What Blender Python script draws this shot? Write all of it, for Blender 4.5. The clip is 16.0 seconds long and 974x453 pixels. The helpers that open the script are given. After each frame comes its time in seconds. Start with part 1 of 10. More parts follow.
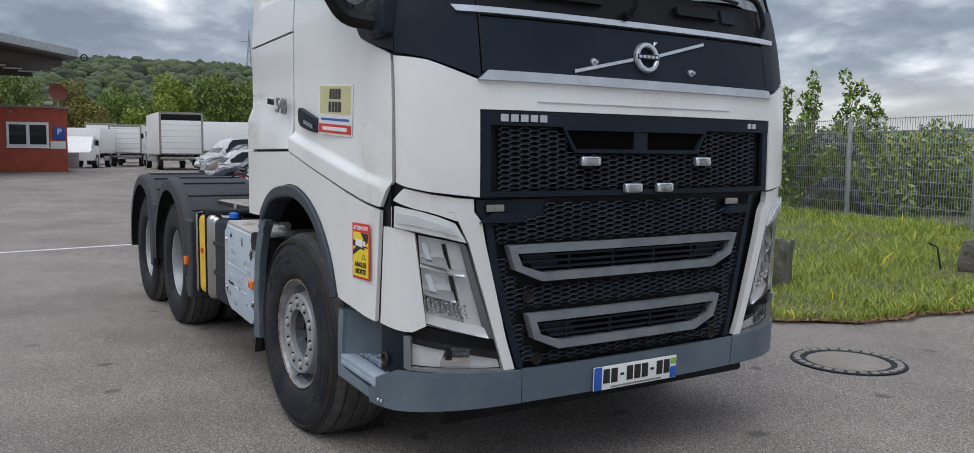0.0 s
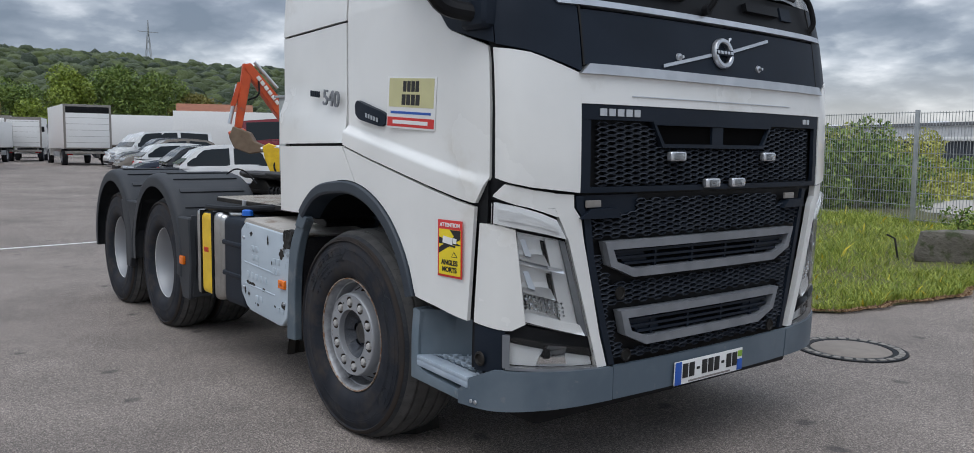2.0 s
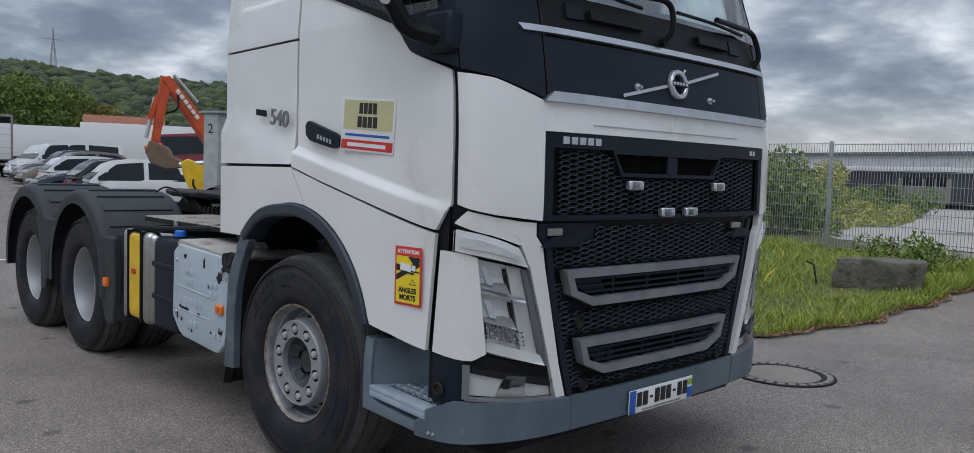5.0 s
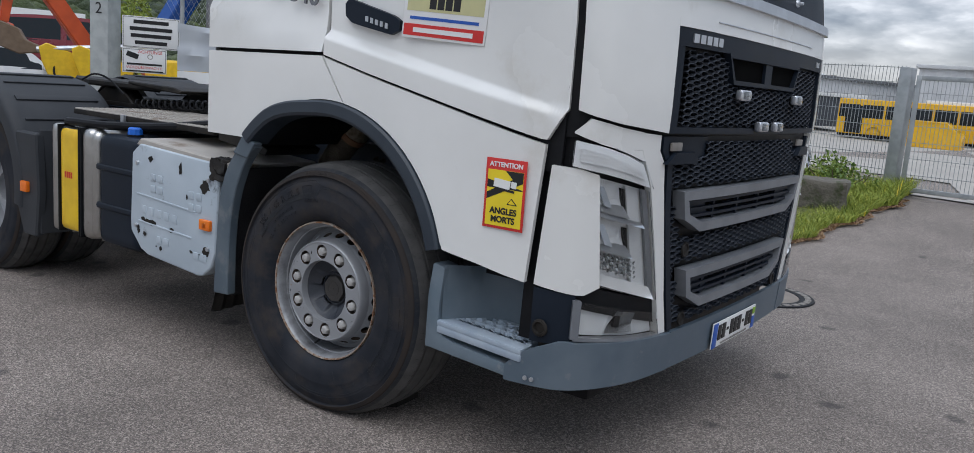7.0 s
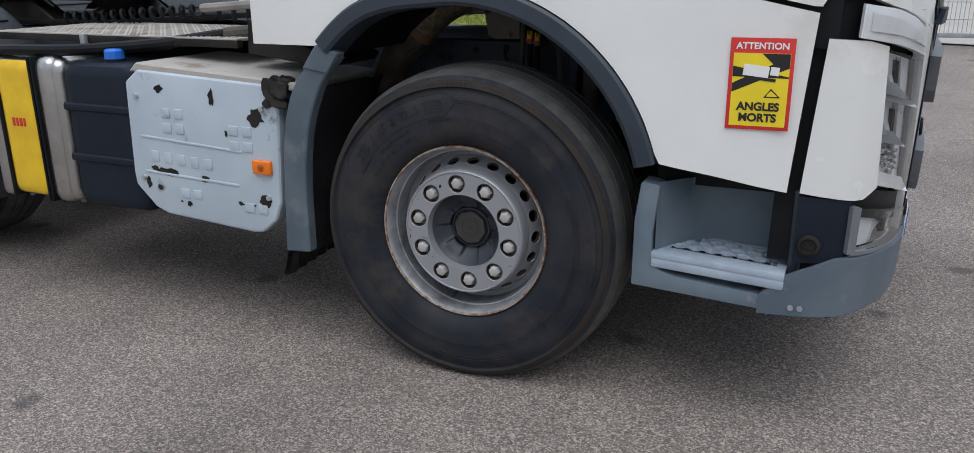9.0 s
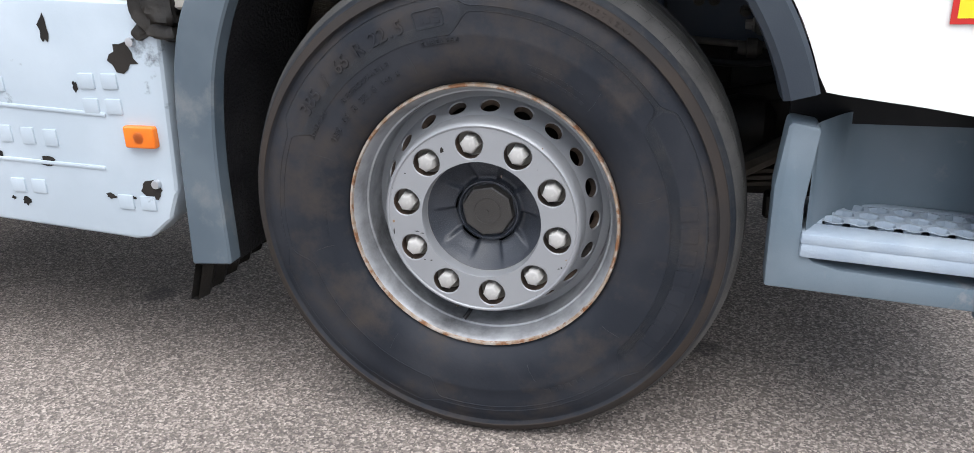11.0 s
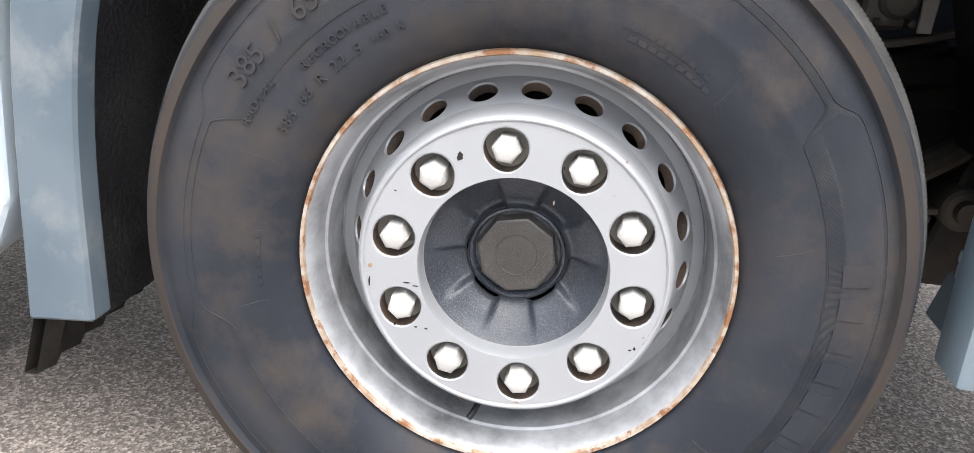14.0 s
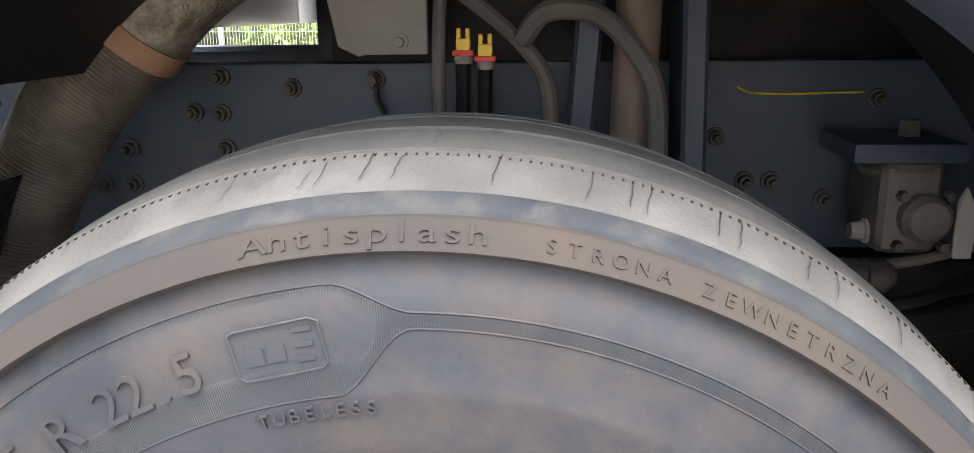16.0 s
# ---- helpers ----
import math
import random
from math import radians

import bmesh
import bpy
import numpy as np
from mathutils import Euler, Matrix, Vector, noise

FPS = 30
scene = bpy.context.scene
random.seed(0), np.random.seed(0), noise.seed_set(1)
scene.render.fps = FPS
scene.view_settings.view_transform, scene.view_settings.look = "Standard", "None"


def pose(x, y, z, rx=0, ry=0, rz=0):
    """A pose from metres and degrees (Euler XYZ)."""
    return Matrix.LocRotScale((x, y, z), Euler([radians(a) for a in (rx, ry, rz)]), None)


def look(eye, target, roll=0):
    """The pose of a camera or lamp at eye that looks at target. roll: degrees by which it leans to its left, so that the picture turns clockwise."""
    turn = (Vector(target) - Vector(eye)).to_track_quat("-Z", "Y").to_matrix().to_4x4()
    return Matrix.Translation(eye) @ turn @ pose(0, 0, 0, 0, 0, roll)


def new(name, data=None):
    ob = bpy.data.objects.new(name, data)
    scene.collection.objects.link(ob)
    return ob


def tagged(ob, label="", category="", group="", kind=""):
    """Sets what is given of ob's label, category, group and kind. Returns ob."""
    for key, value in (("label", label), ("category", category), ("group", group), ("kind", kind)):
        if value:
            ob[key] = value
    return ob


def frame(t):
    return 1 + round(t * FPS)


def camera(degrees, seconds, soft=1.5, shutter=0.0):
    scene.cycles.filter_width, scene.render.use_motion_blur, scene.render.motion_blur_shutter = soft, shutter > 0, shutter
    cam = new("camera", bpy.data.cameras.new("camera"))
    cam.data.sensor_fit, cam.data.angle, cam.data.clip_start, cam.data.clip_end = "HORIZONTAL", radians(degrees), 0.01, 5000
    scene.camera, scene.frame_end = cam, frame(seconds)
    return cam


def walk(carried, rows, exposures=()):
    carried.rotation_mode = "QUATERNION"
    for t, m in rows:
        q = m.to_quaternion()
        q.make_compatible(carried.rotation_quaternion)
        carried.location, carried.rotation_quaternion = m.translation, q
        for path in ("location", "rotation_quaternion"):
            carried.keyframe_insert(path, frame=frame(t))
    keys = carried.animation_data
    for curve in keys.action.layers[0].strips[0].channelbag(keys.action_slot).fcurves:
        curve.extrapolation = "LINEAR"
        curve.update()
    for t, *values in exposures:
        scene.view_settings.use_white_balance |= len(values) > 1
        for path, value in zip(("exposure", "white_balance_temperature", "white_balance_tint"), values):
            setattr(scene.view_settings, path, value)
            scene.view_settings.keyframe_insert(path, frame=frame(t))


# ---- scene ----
cam = camera(60.7, 16.0, soft=0.85)
EXPOSURES = [(0.0, 0.30, 6250, 10), (2.0, 0.24, 6200, 10), (3.0, -0.2, 5850, 10), (4.3, -0.55, 5850, 10), (5.0, -0.05, 6050, 10), (7.3, 0.18, 6150, 11), (8.7, 0.32, 6250, 11), (11.0, 1.45, 6450, 11), (11.5, 1.70, 6450, 11), (12.0, 1.95, 6450, 11), (12.5, 2.15, 6450, 11), (13.0, 2.0, 6450, 10), (13.5, 2.1, 6600, 11), (14.0, 2.42, 6800, 11), (14.5, 2.05, 6950, 12), (15.3, 2.3, 6500, 10), (16.0, 3.5, 7000, 11)]
PATH = [
    (0, (4.273, -2.69, 1.496), (2.585, -1.632, 1.32), 0.5),
    (0.5, (4.172, -2.985, 1.488), (2.559, -1.815, 1.316), 0.3),
    (1, (4.068, -3.19, 1.482), (2.483, -1.983, 1.306), 0.3),
    (1.5, (3.881, -3.232, 1.476), (2.301, -2.019, 1.292), 0.4),
    (2, (3.769, -3.288, 1.488), (2.206, -2.055, 1.302), 0.6),
    (2.5, (3.713, -3.352, 1.528), (2.185, -2.063, 1.451), 0.7),
    (3, (3.692, -3.374, 1.584), (2.192, -2.057, 1.705), 0.6),
    (3.5, (3.692, -3.389, 1.62), (2.225, -2.06, 1.906), 0.4),
    (4, (3.684, -3.382, 1.615), (2.238, -2.053, 1.996), 0.4),
    (4.5, (3.654, -3.377, 1.577), (2.201, -2.017, 1.779), 0.6),
    (5, (3.602, -3.378, 1.509), (2.165, -1.995, 1.375), 1.8),
    (5.1, (3.585, -3.386, 1.5), (2.154, -2.0, 1.321), 2.0),
    (5.2, (3.573, -3.393, 1.488), (2.148, -2.008, 1.262), 2.2),
    (7.3, (2.316, -3.596, 1.417), (1.229, -1.953, 1.075), 2.8),
    (7.5, (2.176, -3.601, 1.399), (1.146, -1.922, 1.053), 1.2),
    (8, (1.821, -3.649, 1.378), (0.909, -1.911, 0.994), 1.4),
    (8.5, (1.468, -3.702, 1.371), (0.641, -1.961, 0.837), 1.0),
    (8.7, (1.343, -3.666, 1.383), (0.524, -1.932, 0.815), 0.2),
    (10.8, (0.521, -2.876, 1.179), (-0.017, -1.081, 0.480), -1.7),
    (11, (0.480, -2.789, 1.146), (-0.046, -0.999, 0.426), -1.9),
    (11.5, (0.364, -2.573, 1.049), (-0.094, -0.818, 0.207), -0.6),
    (12, (0.243, -2.284, 0.938), (-0.058, -0.488, 0.111), 1.6),
    (12.5, (0.175, -1.951, 0.796), (-0.190, -0.133, 0.047), 1.4),
    (13, (0.083, -1.760, 0.765), (-0.177, 0.089, 0.047), 3.0),
    (13.5, (0.102, -1.895, 0.812), (-0.201, -0.035, 0.143), 3.1),
    (14, (0.107, -2.238, 0.948), (-0.154, -0.370, 0.283), 3.4),
    (14.5, (0.122, -2.452, 1.061), (-0.101, -0.620, 0.292), 4.2),
    (15, (0.113, -2.339, 1.160), (-0.085, -0.509, 0.378), 3.8),
    (15.5, (0.098, -2.019, 1.134), (-0.067, -0.129, 0.499), -1.1),
    (16, (0.088, -1.723, 1.154), (-0.051, 0.208, 0.652), -0.7),
]
walk(cam, [(t, look(eye, target, roll)) for t, eye, target, roll in PATH], EXPOSURES)

# ---- light ----
world = bpy.data.worlds.new("sky")
scene.world = world
world.use_nodes = True
SUN_AZ, SUN_EL = -60.0, 62.0          # degrees: direction to the sun, from +x towards +y; height
wn, wl = world.node_tree.nodes, world.node_tree.links


def build_sky():
    """Clear sky far above, with broken grey cloud over it that is brighter towards the horizon gaps."""
    wn.clear()
    out = wn.new("ShaderNodeOutputWorld")
    bg = wn.new("ShaderNodeBackground")
    bg.inputs["Strength"].default_value = 1.0
    sky = wn.new("ShaderNodeTexSky")
    sky.sky_type = "NISHITA"
    sky.sun_disc = False
    sky.sun_elevation = radians(SUN_EL)
    sky.sun_rotation = radians(90 - SUN_AZ)
    gain = wn.new("ShaderNodeVectorMath")
    gain.operation = "SCALE"
    gain.inputs["Scale"].default_value = 0.10
    wl.new(sky.outputs["Color"], gain.inputs[0])
    tc = wn.new("ShaderNodeTexCoord")
    sep = wn.new("ShaderNodeSeparateXYZ")
    wl.new(tc.outputs["Generated"], sep.inputs[0])
    # cloud sheets: a flat layer overhead that closes up towards the horizon
    over = wn.new("ShaderNodeMath")
    over.operation = "ADD"
    over.inputs[1].default_value = 0.28
    wl.new(sep.outputs["Z"], over.inputs[0])
    flat_ = wn.new("ShaderNodeVectorMath")
    flat_.operation = "DIVIDE"
    wl.new(tc.outputs["Generated"], flat_.inputs[0])
    spread_ = wn.new("ShaderNodeCombineXYZ")
    for k in range(3):
        wl.new(over.outputs[0], spread_.inputs[k])
    wl.new(spread_.outputs[0], flat_.inputs[1])
    big = wn.new("ShaderNodeTexNoise")
    big.inputs["Scale"].default_value = 2.6
    big.inputs["Detail"].default_value = 12.0
    big.inputs["Roughness"].default_value = 0.53
    big.inputs["Distortion"].default_value = 0.0
    wl.new(flat_.outputs[0], big.inputs["Vector"])
    # rounded heads on the banks
    warp = wn.new("ShaderNodeVectorMath")
    warp.operation = "MULTIPLY_ADD"
    warp.inputs[1].default_value = (0.35, 0.35, 0.35)
    wl.new(big.outputs["Color"], warp.inputs[0])
    wl.new(flat_.outputs[0], warp.inputs[2])
    puff = wn.new("ShaderNodeTexVoronoi")
    puff.feature = "SMOOTH_F1"
    puff.inputs["Scale"].default_value = 4.2
    puff.inputs["Detail"].default_value = 3.0
    puff.inputs["Roughness"].default_value = 0.55
    wl.new(warp.outputs[0], puff.inputs["Vector"])
    heads = wn.new("ShaderNodeMath")
    heads.operation = "MULTIPLY_ADD"
    heads.inputs[1].default_value = -0.25
    heads.inputs[2].default_value = 0.215
    wl.new(puff.outputs["Distance"], heads.inputs[0])
    bank = wn.new("ShaderNodeMath")
    bank.operation = "ADD"
    wl.new(big.outputs["Fac"], bank.inputs[0])
    wl.new(heads.outputs[0], bank.inputs[1])
    tone = wn.new("ShaderNodeValToRGB")
    tone.color_ramp.elements[0].position = 0.32
    tone.color_ramp.elements[0].color = (0.175, 0.205, 0.25, 1)
    tone.color_ramp.elements[1].position = 0.76
    tone.color_ramp.elements[1].color = (1.0, 1.0, 1.0, 1)
    for at_, col in ((0.46, (0.265, 0.295, 0.345, 1)), (0.54, (0.40, 0.43, 0.47, 1)), (0.63, (0.60, 0.62, 0.65, 1))):
        tone.color_ramp.elements.new(at_).color = col
    wl.new(bank.outputs[0], tone.inputs["Fac"])
    # an overcast sky is brightest overhead
    high = wn.new("ShaderNodeMapRange")
    high.inputs["From Min"].default_value = 0.18
    high.inputs["From Max"].default_value = 0.95
    high.inputs["To Min"].default_value = 1.0
    high.inputs["To Max"].default_value = 2.5
    wl.new(sep.outputs["Z"], high.inputs["Value"])
    lift_ = wn.new("ShaderNodeVectorMath")
    lift_.operation = "SCALE"
    wl.new(tone.outputs["Color"], lift_.inputs[0])
    wl.new(high.outputs["Result"], lift_.inputs["Scale"])
    # pale band low over the horizon
    low = wn.new("ShaderNodeMapRange")
    low.inputs["From Min"].default_value = 0.0
    low.inputs["From Max"].default_value = 0.10
    low.inputs["To Min"].default_value = 0.75
    low.inputs["To Max"].default_value = 0.0
    wl.new(sep.outputs["Z"], low.inputs["Value"])
    pale = wn.new("ShaderNodeMix")
    pale.data_type = "RGBA"
    wl.new(low.outputs["Result"], pale.inputs["Factor"])
    wl.new(lift_.outputs[0], pale.inputs["A"])
    pale.inputs["B"].default_value = (0.74, 0.70, 0.64, 1)
    gap = wn.new("ShaderNodeMix")
    gap.data_type = "RGBA"
    gap.inputs["Factor"].default_value = 0.88
    wl.new(gain.outputs[0], gap.inputs["A"])
    wl.new(pale.outputs["Result"], gap.inputs["B"])
    wl.new(gap.outputs["Result"], bg.inputs["Color"])
    wl.new(bg.outputs[0], out.inputs["Surface"])


build_sky()
sun = new("sun", bpy.data.lights.new("sun", "SUN"))
sun.data.energy = 1.05
sun.data.angle = radians(55)
sun.data.color = (1.0, 0.965, 0.92)
sun_way = Vector((math.cos(radians(SUN_EL)) * math.cos(radians(SUN_AZ)), math.cos(radians(SUN_EL)) * math.sin(radians(SUN_AZ)), math.sin(radians(SUN_EL))))
sun.matrix_world = look(sun_way * 60, (0, 0, 0))


# ---- materials ----
def node_mat(name):
    m = bpy.data.materials.new(name)
    m.use_nodes = True
    nt = m.node_tree
    return m, nt.nodes, nt.links, nt.nodes["Principled BSDF"]


def surface(name, base, second=None, rough=0.5, metal=0.0, scale=8.0, grain=60.0, bump=0.15, spread=0.15, coat=0.0, vary=0.0, dirt=None, dirt_scale=3.0, dirt_at=0.6, depth=0.004, spec=0.5, soft=0.05):
    """A painted, cast or worn surface: base colour mottled with a second one, stains of dirt, fine grain in relief."""
    m, n, l, p = node_mat(name)
    tc = n.new("ShaderNodeTexCoord")
    second = second or tuple(c * 0.93 for c in base)
    nz = n.new("ShaderNodeTexNoise")
    nz.inputs["Scale"].default_value = scale
    nz.inputs["Detail"].default_value = 6
    l.new(tc.outputs["Object"], nz.inputs["Vector"])
    mix = n.new("ShaderNodeMix")
    mix.data_type = "RGBA"
    mr = n.new("ShaderNodeMapRange")
    mr.inputs["From Min"].default_value = 0.5 - 0.5 * (spread + 0.05)
    mr.inputs["From Max"].default_value = 0.5 + 0.5 * (spread + 0.05)
    l.new(nz.outputs["Fac"], mr.inputs["Value"])
    l.new(mr.outputs["Result"], mix.inputs["Factor"])
    mix.inputs["A"].default_value = (*base, 1)
    mix.inputs["B"].default_value = (*second, 1)
    colour = mix.outputs["Result"]
    if dirt:
        dz = n.new("ShaderNodeTexNoise")
        dz.inputs["Scale"].default_value = dirt_scale
        dz.inputs["Detail"].default_value = 10
        dz.inputs["Roughness"].default_value = 0.65
        l.new(tc.outputs["Object"], dz.inputs["Vector"])
        dr = n.new("ShaderNodeMapRange")
        dr.inputs["From Min"].default_value = dirt_at - soft
        dr.inputs["From Max"].default_value = dirt_at + soft
        l.new(dz.outputs["Fac"], dr.inputs["Value"])
        dm = n.new("ShaderNodeMix")
        dm.data_type = "RGBA"
        l.new(dr.outputs["Result"], dm.inputs["Factor"])
        l.new(colour, dm.inputs["A"])
        dm.inputs["B"].default_value = (*dirt, 1)
        colour = dm.outputs["Result"]
    if vary:
        oi = n.new("ShaderNodeObjectInfo")
        hv = n.new("ShaderNodeHueSaturation")
        vr = n.new("ShaderNodeMapRange")
        vr.inputs["To Min"].default_value = 1 - vary
        vr.inputs["To Max"].default_value = 1 + vary
        l.new(oi.outputs["Random"], vr.inputs["Value"])
        l.new(vr.outputs["Result"], hv.inputs["Value"])
        l.new(colour, hv.inputs["Color"])
        colour = hv.outputs["Color"]
    l.new(colour, p.inputs["Base Color"])
    p.inputs["Metallic"].default_value = metal
    p.inputs["Specular IOR Level"].default_value = spec
    rr = n.new("ShaderNodeMapRange")
    rr.inputs["To Min"].default_value = max(rough - 0.08, 0.02)
    rr.inputs["To Max"].default_value = min(rough + 0.1, 1.0)
    l.new(nz.outputs["Fac"], rr.inputs["Value"])
    l.new(rr.outputs["Result"], p.inputs["Roughness"])
    if coat:
        p.inputs["Coat Weight"].default_value = coat
        p.inputs["Coat Roughness"].default_value = 0.06
    if bump:
        gz = n.new("ShaderNodeTexNoise")
        gz.inputs["Scale"].default_value = grain
        gz.inputs["Detail"].default_value = 4
        l.new(tc.outputs["Object"], gz.inputs["Vector"])
        bp = n.new("ShaderNodeBump")
        bp.inputs["Strength"].default_value = bump
        bp.inputs["Distance"].default_value = depth
        l.new(gz.outputs["Fac"], bp.inputs["Height"])
        l.new(bp.outputs["Normal"], p.inputs["Normal"])
    return m


def asphalt_material():
    m, n, l, p = node_mat("asphalt")
    tc = n.new("ShaderNodeTexCoord")
    stone = n.new("ShaderNodeTexVoronoi")
    stone.inputs["Scale"].default_value = 185
    l.new(tc.outputs["Object"], stone.inputs["Vector"])
    hsv = n.new("ShaderNodeSeparateColor")
    l.new(stone.outputs["Color"], hsv.inputs[0])
    ramp = n.new("ShaderNodeValToRGB")
    ramp.color_ramp.elements[0].color = (0.095, 0.081, 0.073, 1)
    ramp.color_ramp.elements[1].color = (0.385, 0.332, 0.292, 1)
    e = ramp.color_ramp.elements.new(0.55)
    e.color = (0.180, 0.154, 0.136, 1)
    l.new(hsv.outputs[0], ramp.inputs["Fac"])
    patch = n.new("ShaderNodeTexNoise")
    patch.inputs["Scale"].default_value = 0.55
    patch.inputs["Detail"].default_value = 12
    patch.inputs["Roughness"].default_value = 0.68
    l.new(tc.outputs["Object"], patch.inputs["Vector"])
    pr = n.new("ShaderNodeMapRange")
    pr.inputs["From Min"].default_value = 0.3
    pr.inputs["From Max"].default_value = 0.7
    pr.inputs["To Min"].default_value = 0.70
    pr.inputs["To Max"].default_value = 1.34
    l.new(patch.outputs["Fac"], pr.inputs["Value"])
    # coarser chippings and bare binder between them
    chip = n.new("ShaderNodeTexNoise")
    chip.inputs["Scale"].default_value = 62
    chip.inputs["Detail"].default_value = 5
    chip.inputs["Roughness"].default_value = 0.85
    l.new(tc.outputs["Object"], chip.inputs["Vector"])
    cr_ = n.new("ShaderNodeMapRange")
    cr_.inputs["From Min"].default_value = 0.34
    cr_.inputs["From Max"].default_value = 0.66
    cr_.inputs["To Min"].default_value = 0.60
    cr_.inputs["To Max"].default_value = 1.46
    l.new(chip.outputs["Fac"], cr_.inputs["Value"])
    both_ = n.new("ShaderNodeMath")
    both_.operation = "MULTIPLY"
    l.new(pr.outputs["Result"], both_.inputs[0])
    l.new(cr_.outputs["Result"], both_.inputs[1])
    pr = both_
    hv = n.new("ShaderNodeHueSaturation")
    l.new(ramp.outputs["Color"], hv.inputs["Color"])
    l.new(pr.outputs[0], hv.inputs["Value"])
    # oil stains
    oil = n.new("ShaderNodeTexVoronoi")
    oil.voronoi_dimensions = "2D"
    oil.inputs["Scale"].default_value = 1.15
    wob = n.new("ShaderNodeTexNoise")
    wob.inputs["Scale"].default_value = 6
    l.new(tc.outputs["Object"], wob.inputs["Vector"])
    wv = n.new("ShaderNodeVectorMath")
    wv.operation = "MULTIPLY_ADD"
    wv.inputs[1].default_value = (0.12, 0.12, 0)
    l.new(wob.outputs["Color"], wv.inputs[0])
    l.new(tc.outputs["Object"], wv.inputs[2])
    l.new(wv.outputs[0], oil.inputs["Vector"])
    orr = n.new("ShaderNodeMapRange")
    orr.inputs["From Min"].default_value = 0.035
    orr.inputs["From Max"].default_value = 0.075
    orr.inputs["To Min"].default_value = 0.6
    orr.inputs["To Max"].default_value = 0.0
    l.new(oil.outputs["Distance"], orr.inputs["Value"])
    few = n.new("ShaderNodeSeparateColor")
    l.new(oil.outputs["Color"], few.inputs[0])
    some = n.new("ShaderNodeMath")
    some.operation = "GREATER_THAN"
    some.inputs[1].default_value = 0.52
    l.new(few.outputs[0], some.inputs[0])
    spot = n.new("ShaderNodeMath")
    spot.operation = "MULTIPLY"
    l.new(orr.outputs["Result"], spot.inputs[0])
    l.new(some.outputs[0], spot.inputs[1])
    om = n.new("ShaderNodeMix")
    om.data_type = "RGBA"
    l.new(spot.outputs[0], om.inputs["Factor"])
    l.new(hv.outputs["Color"], om.inputs["A"])
    om.inputs["B"].default_value = (0.035, 0.033, 0.034, 1)
    l.new(om.outputs["Result"], p.inputs["Base Color"])
    p.inputs["Roughness"].default_value = 0.85
    bp = n.new("ShaderNodeBump")
    bp.inputs["Strength"].default_value = 0.5
    bp.inputs["Distance"].default_value = 0.003
    l.new(stone.outputs["Distance"], bp.inputs["Height"])
    l.new(bp.outputs["Normal"], p.inputs["Normal"])
    return m


def pane_material(name, tint, ior=1.5):
    """A thin pane: it lets light straight through and mirrors the sky more at a slant."""
    m, n, l, p = node_mat(name)
    out = [q for q in n if q.bl_idname == "ShaderNodeOutputMaterial"][0]
    n.remove(p)
    clear = n.new("ShaderNodeBsdfTransparent")
    clear.inputs["Color"].default_value = (*tint, 1)
    gloss = n.new("ShaderNodeBsdfGlossy")
    gloss.inputs["Roughness"].default_value = 0.015
    fr = n.new("ShaderNodeFresnel")
    fr.inputs["IOR"].default_value = ior
    mx = n.new("ShaderNodeMixShader")
    l.new(fr.outputs[0], mx.inputs[0])
    l.new(clear.outputs[0], mx.inputs[1])
    l.new(gloss.outputs[0], mx.inputs[2])
    l.new(mx.outputs[0], out.inputs["Surface"])
    return m


def leaf_material(name, a, b):
    m, n, l, p = node_mat(name)
    g = n.new("ShaderNodeNewGeometry")
    r = n.new("ShaderNodeValToRGB")
    r.color_ramp.elements[0].color = (*a, 1)
    r.color_ramp.elements[1].color = (*b, 1)
    l.new(g.outputs["Random Per Island"], r.inputs["Fac"])
    l.new(r.outputs["Color"], p.inputs["Base Color"])
    p.inputs["Roughness"].default_value = 0.6
    p.inputs["Subsurface Weight"].default_value = 0.0
    return m


WHITE = surface("white_cab_paint", (0.80, 0.80, 0.775), (0.74, 0.74, 0.715), rough=0.24, scale=1.5, grain=3.0, bump=0.02, coat=0.5, dirt=(0.66, 0.645, 0.60), dirt_scale=1.6, dirt_at=0.64)
BUMPER = surface("blue_grey_bumper", (0.085, 0.115, 0.145), (0.115, 0.146, 0.175), rough=0.45, scale=4, grain=300, bump=0.2, depth=0.001, dirt=(0.17, 0.185, 0.20), dirt_scale=12, dirt_at=0.67)
SOOT = surface("dark_grey_plastic", (0.011, 0.016, 0.025), (0.015, 0.021, 0.032), rough=0.45, spec=0.15, scale=3, grain=420, bump=0.25, depth=0.001)
BLUEGREY = surface("blue_grey_plastic", (0.108, 0.148, 0.182), (0.15, 0.188, 0.22), rough=0.5, scale=4, grain=300, bump=0.2, depth=0.001, dirt=(0.21, 0.22, 0.23), dirt_scale=9, dirt_at=0.66)
MUDBLUE = surface("blue_grey_mudguard", (0.072, 0.098, 0.122), (0.10, 0.128, 0.152), rough=0.5, scale=4, grain=300, bump=0.2, depth=0.001, dirt=(0.16, 0.175, 0.185), dirt_scale=7, dirt_at=0.64, soft=0.08)
ARCHBLUE = surface("dark_blue_grey_plastic", (0.019, 0.028, 0.041), (0.027, 0.037, 0.050), rough=0.45, scale=5, grain=300, bump=0.2, depth=0.001)
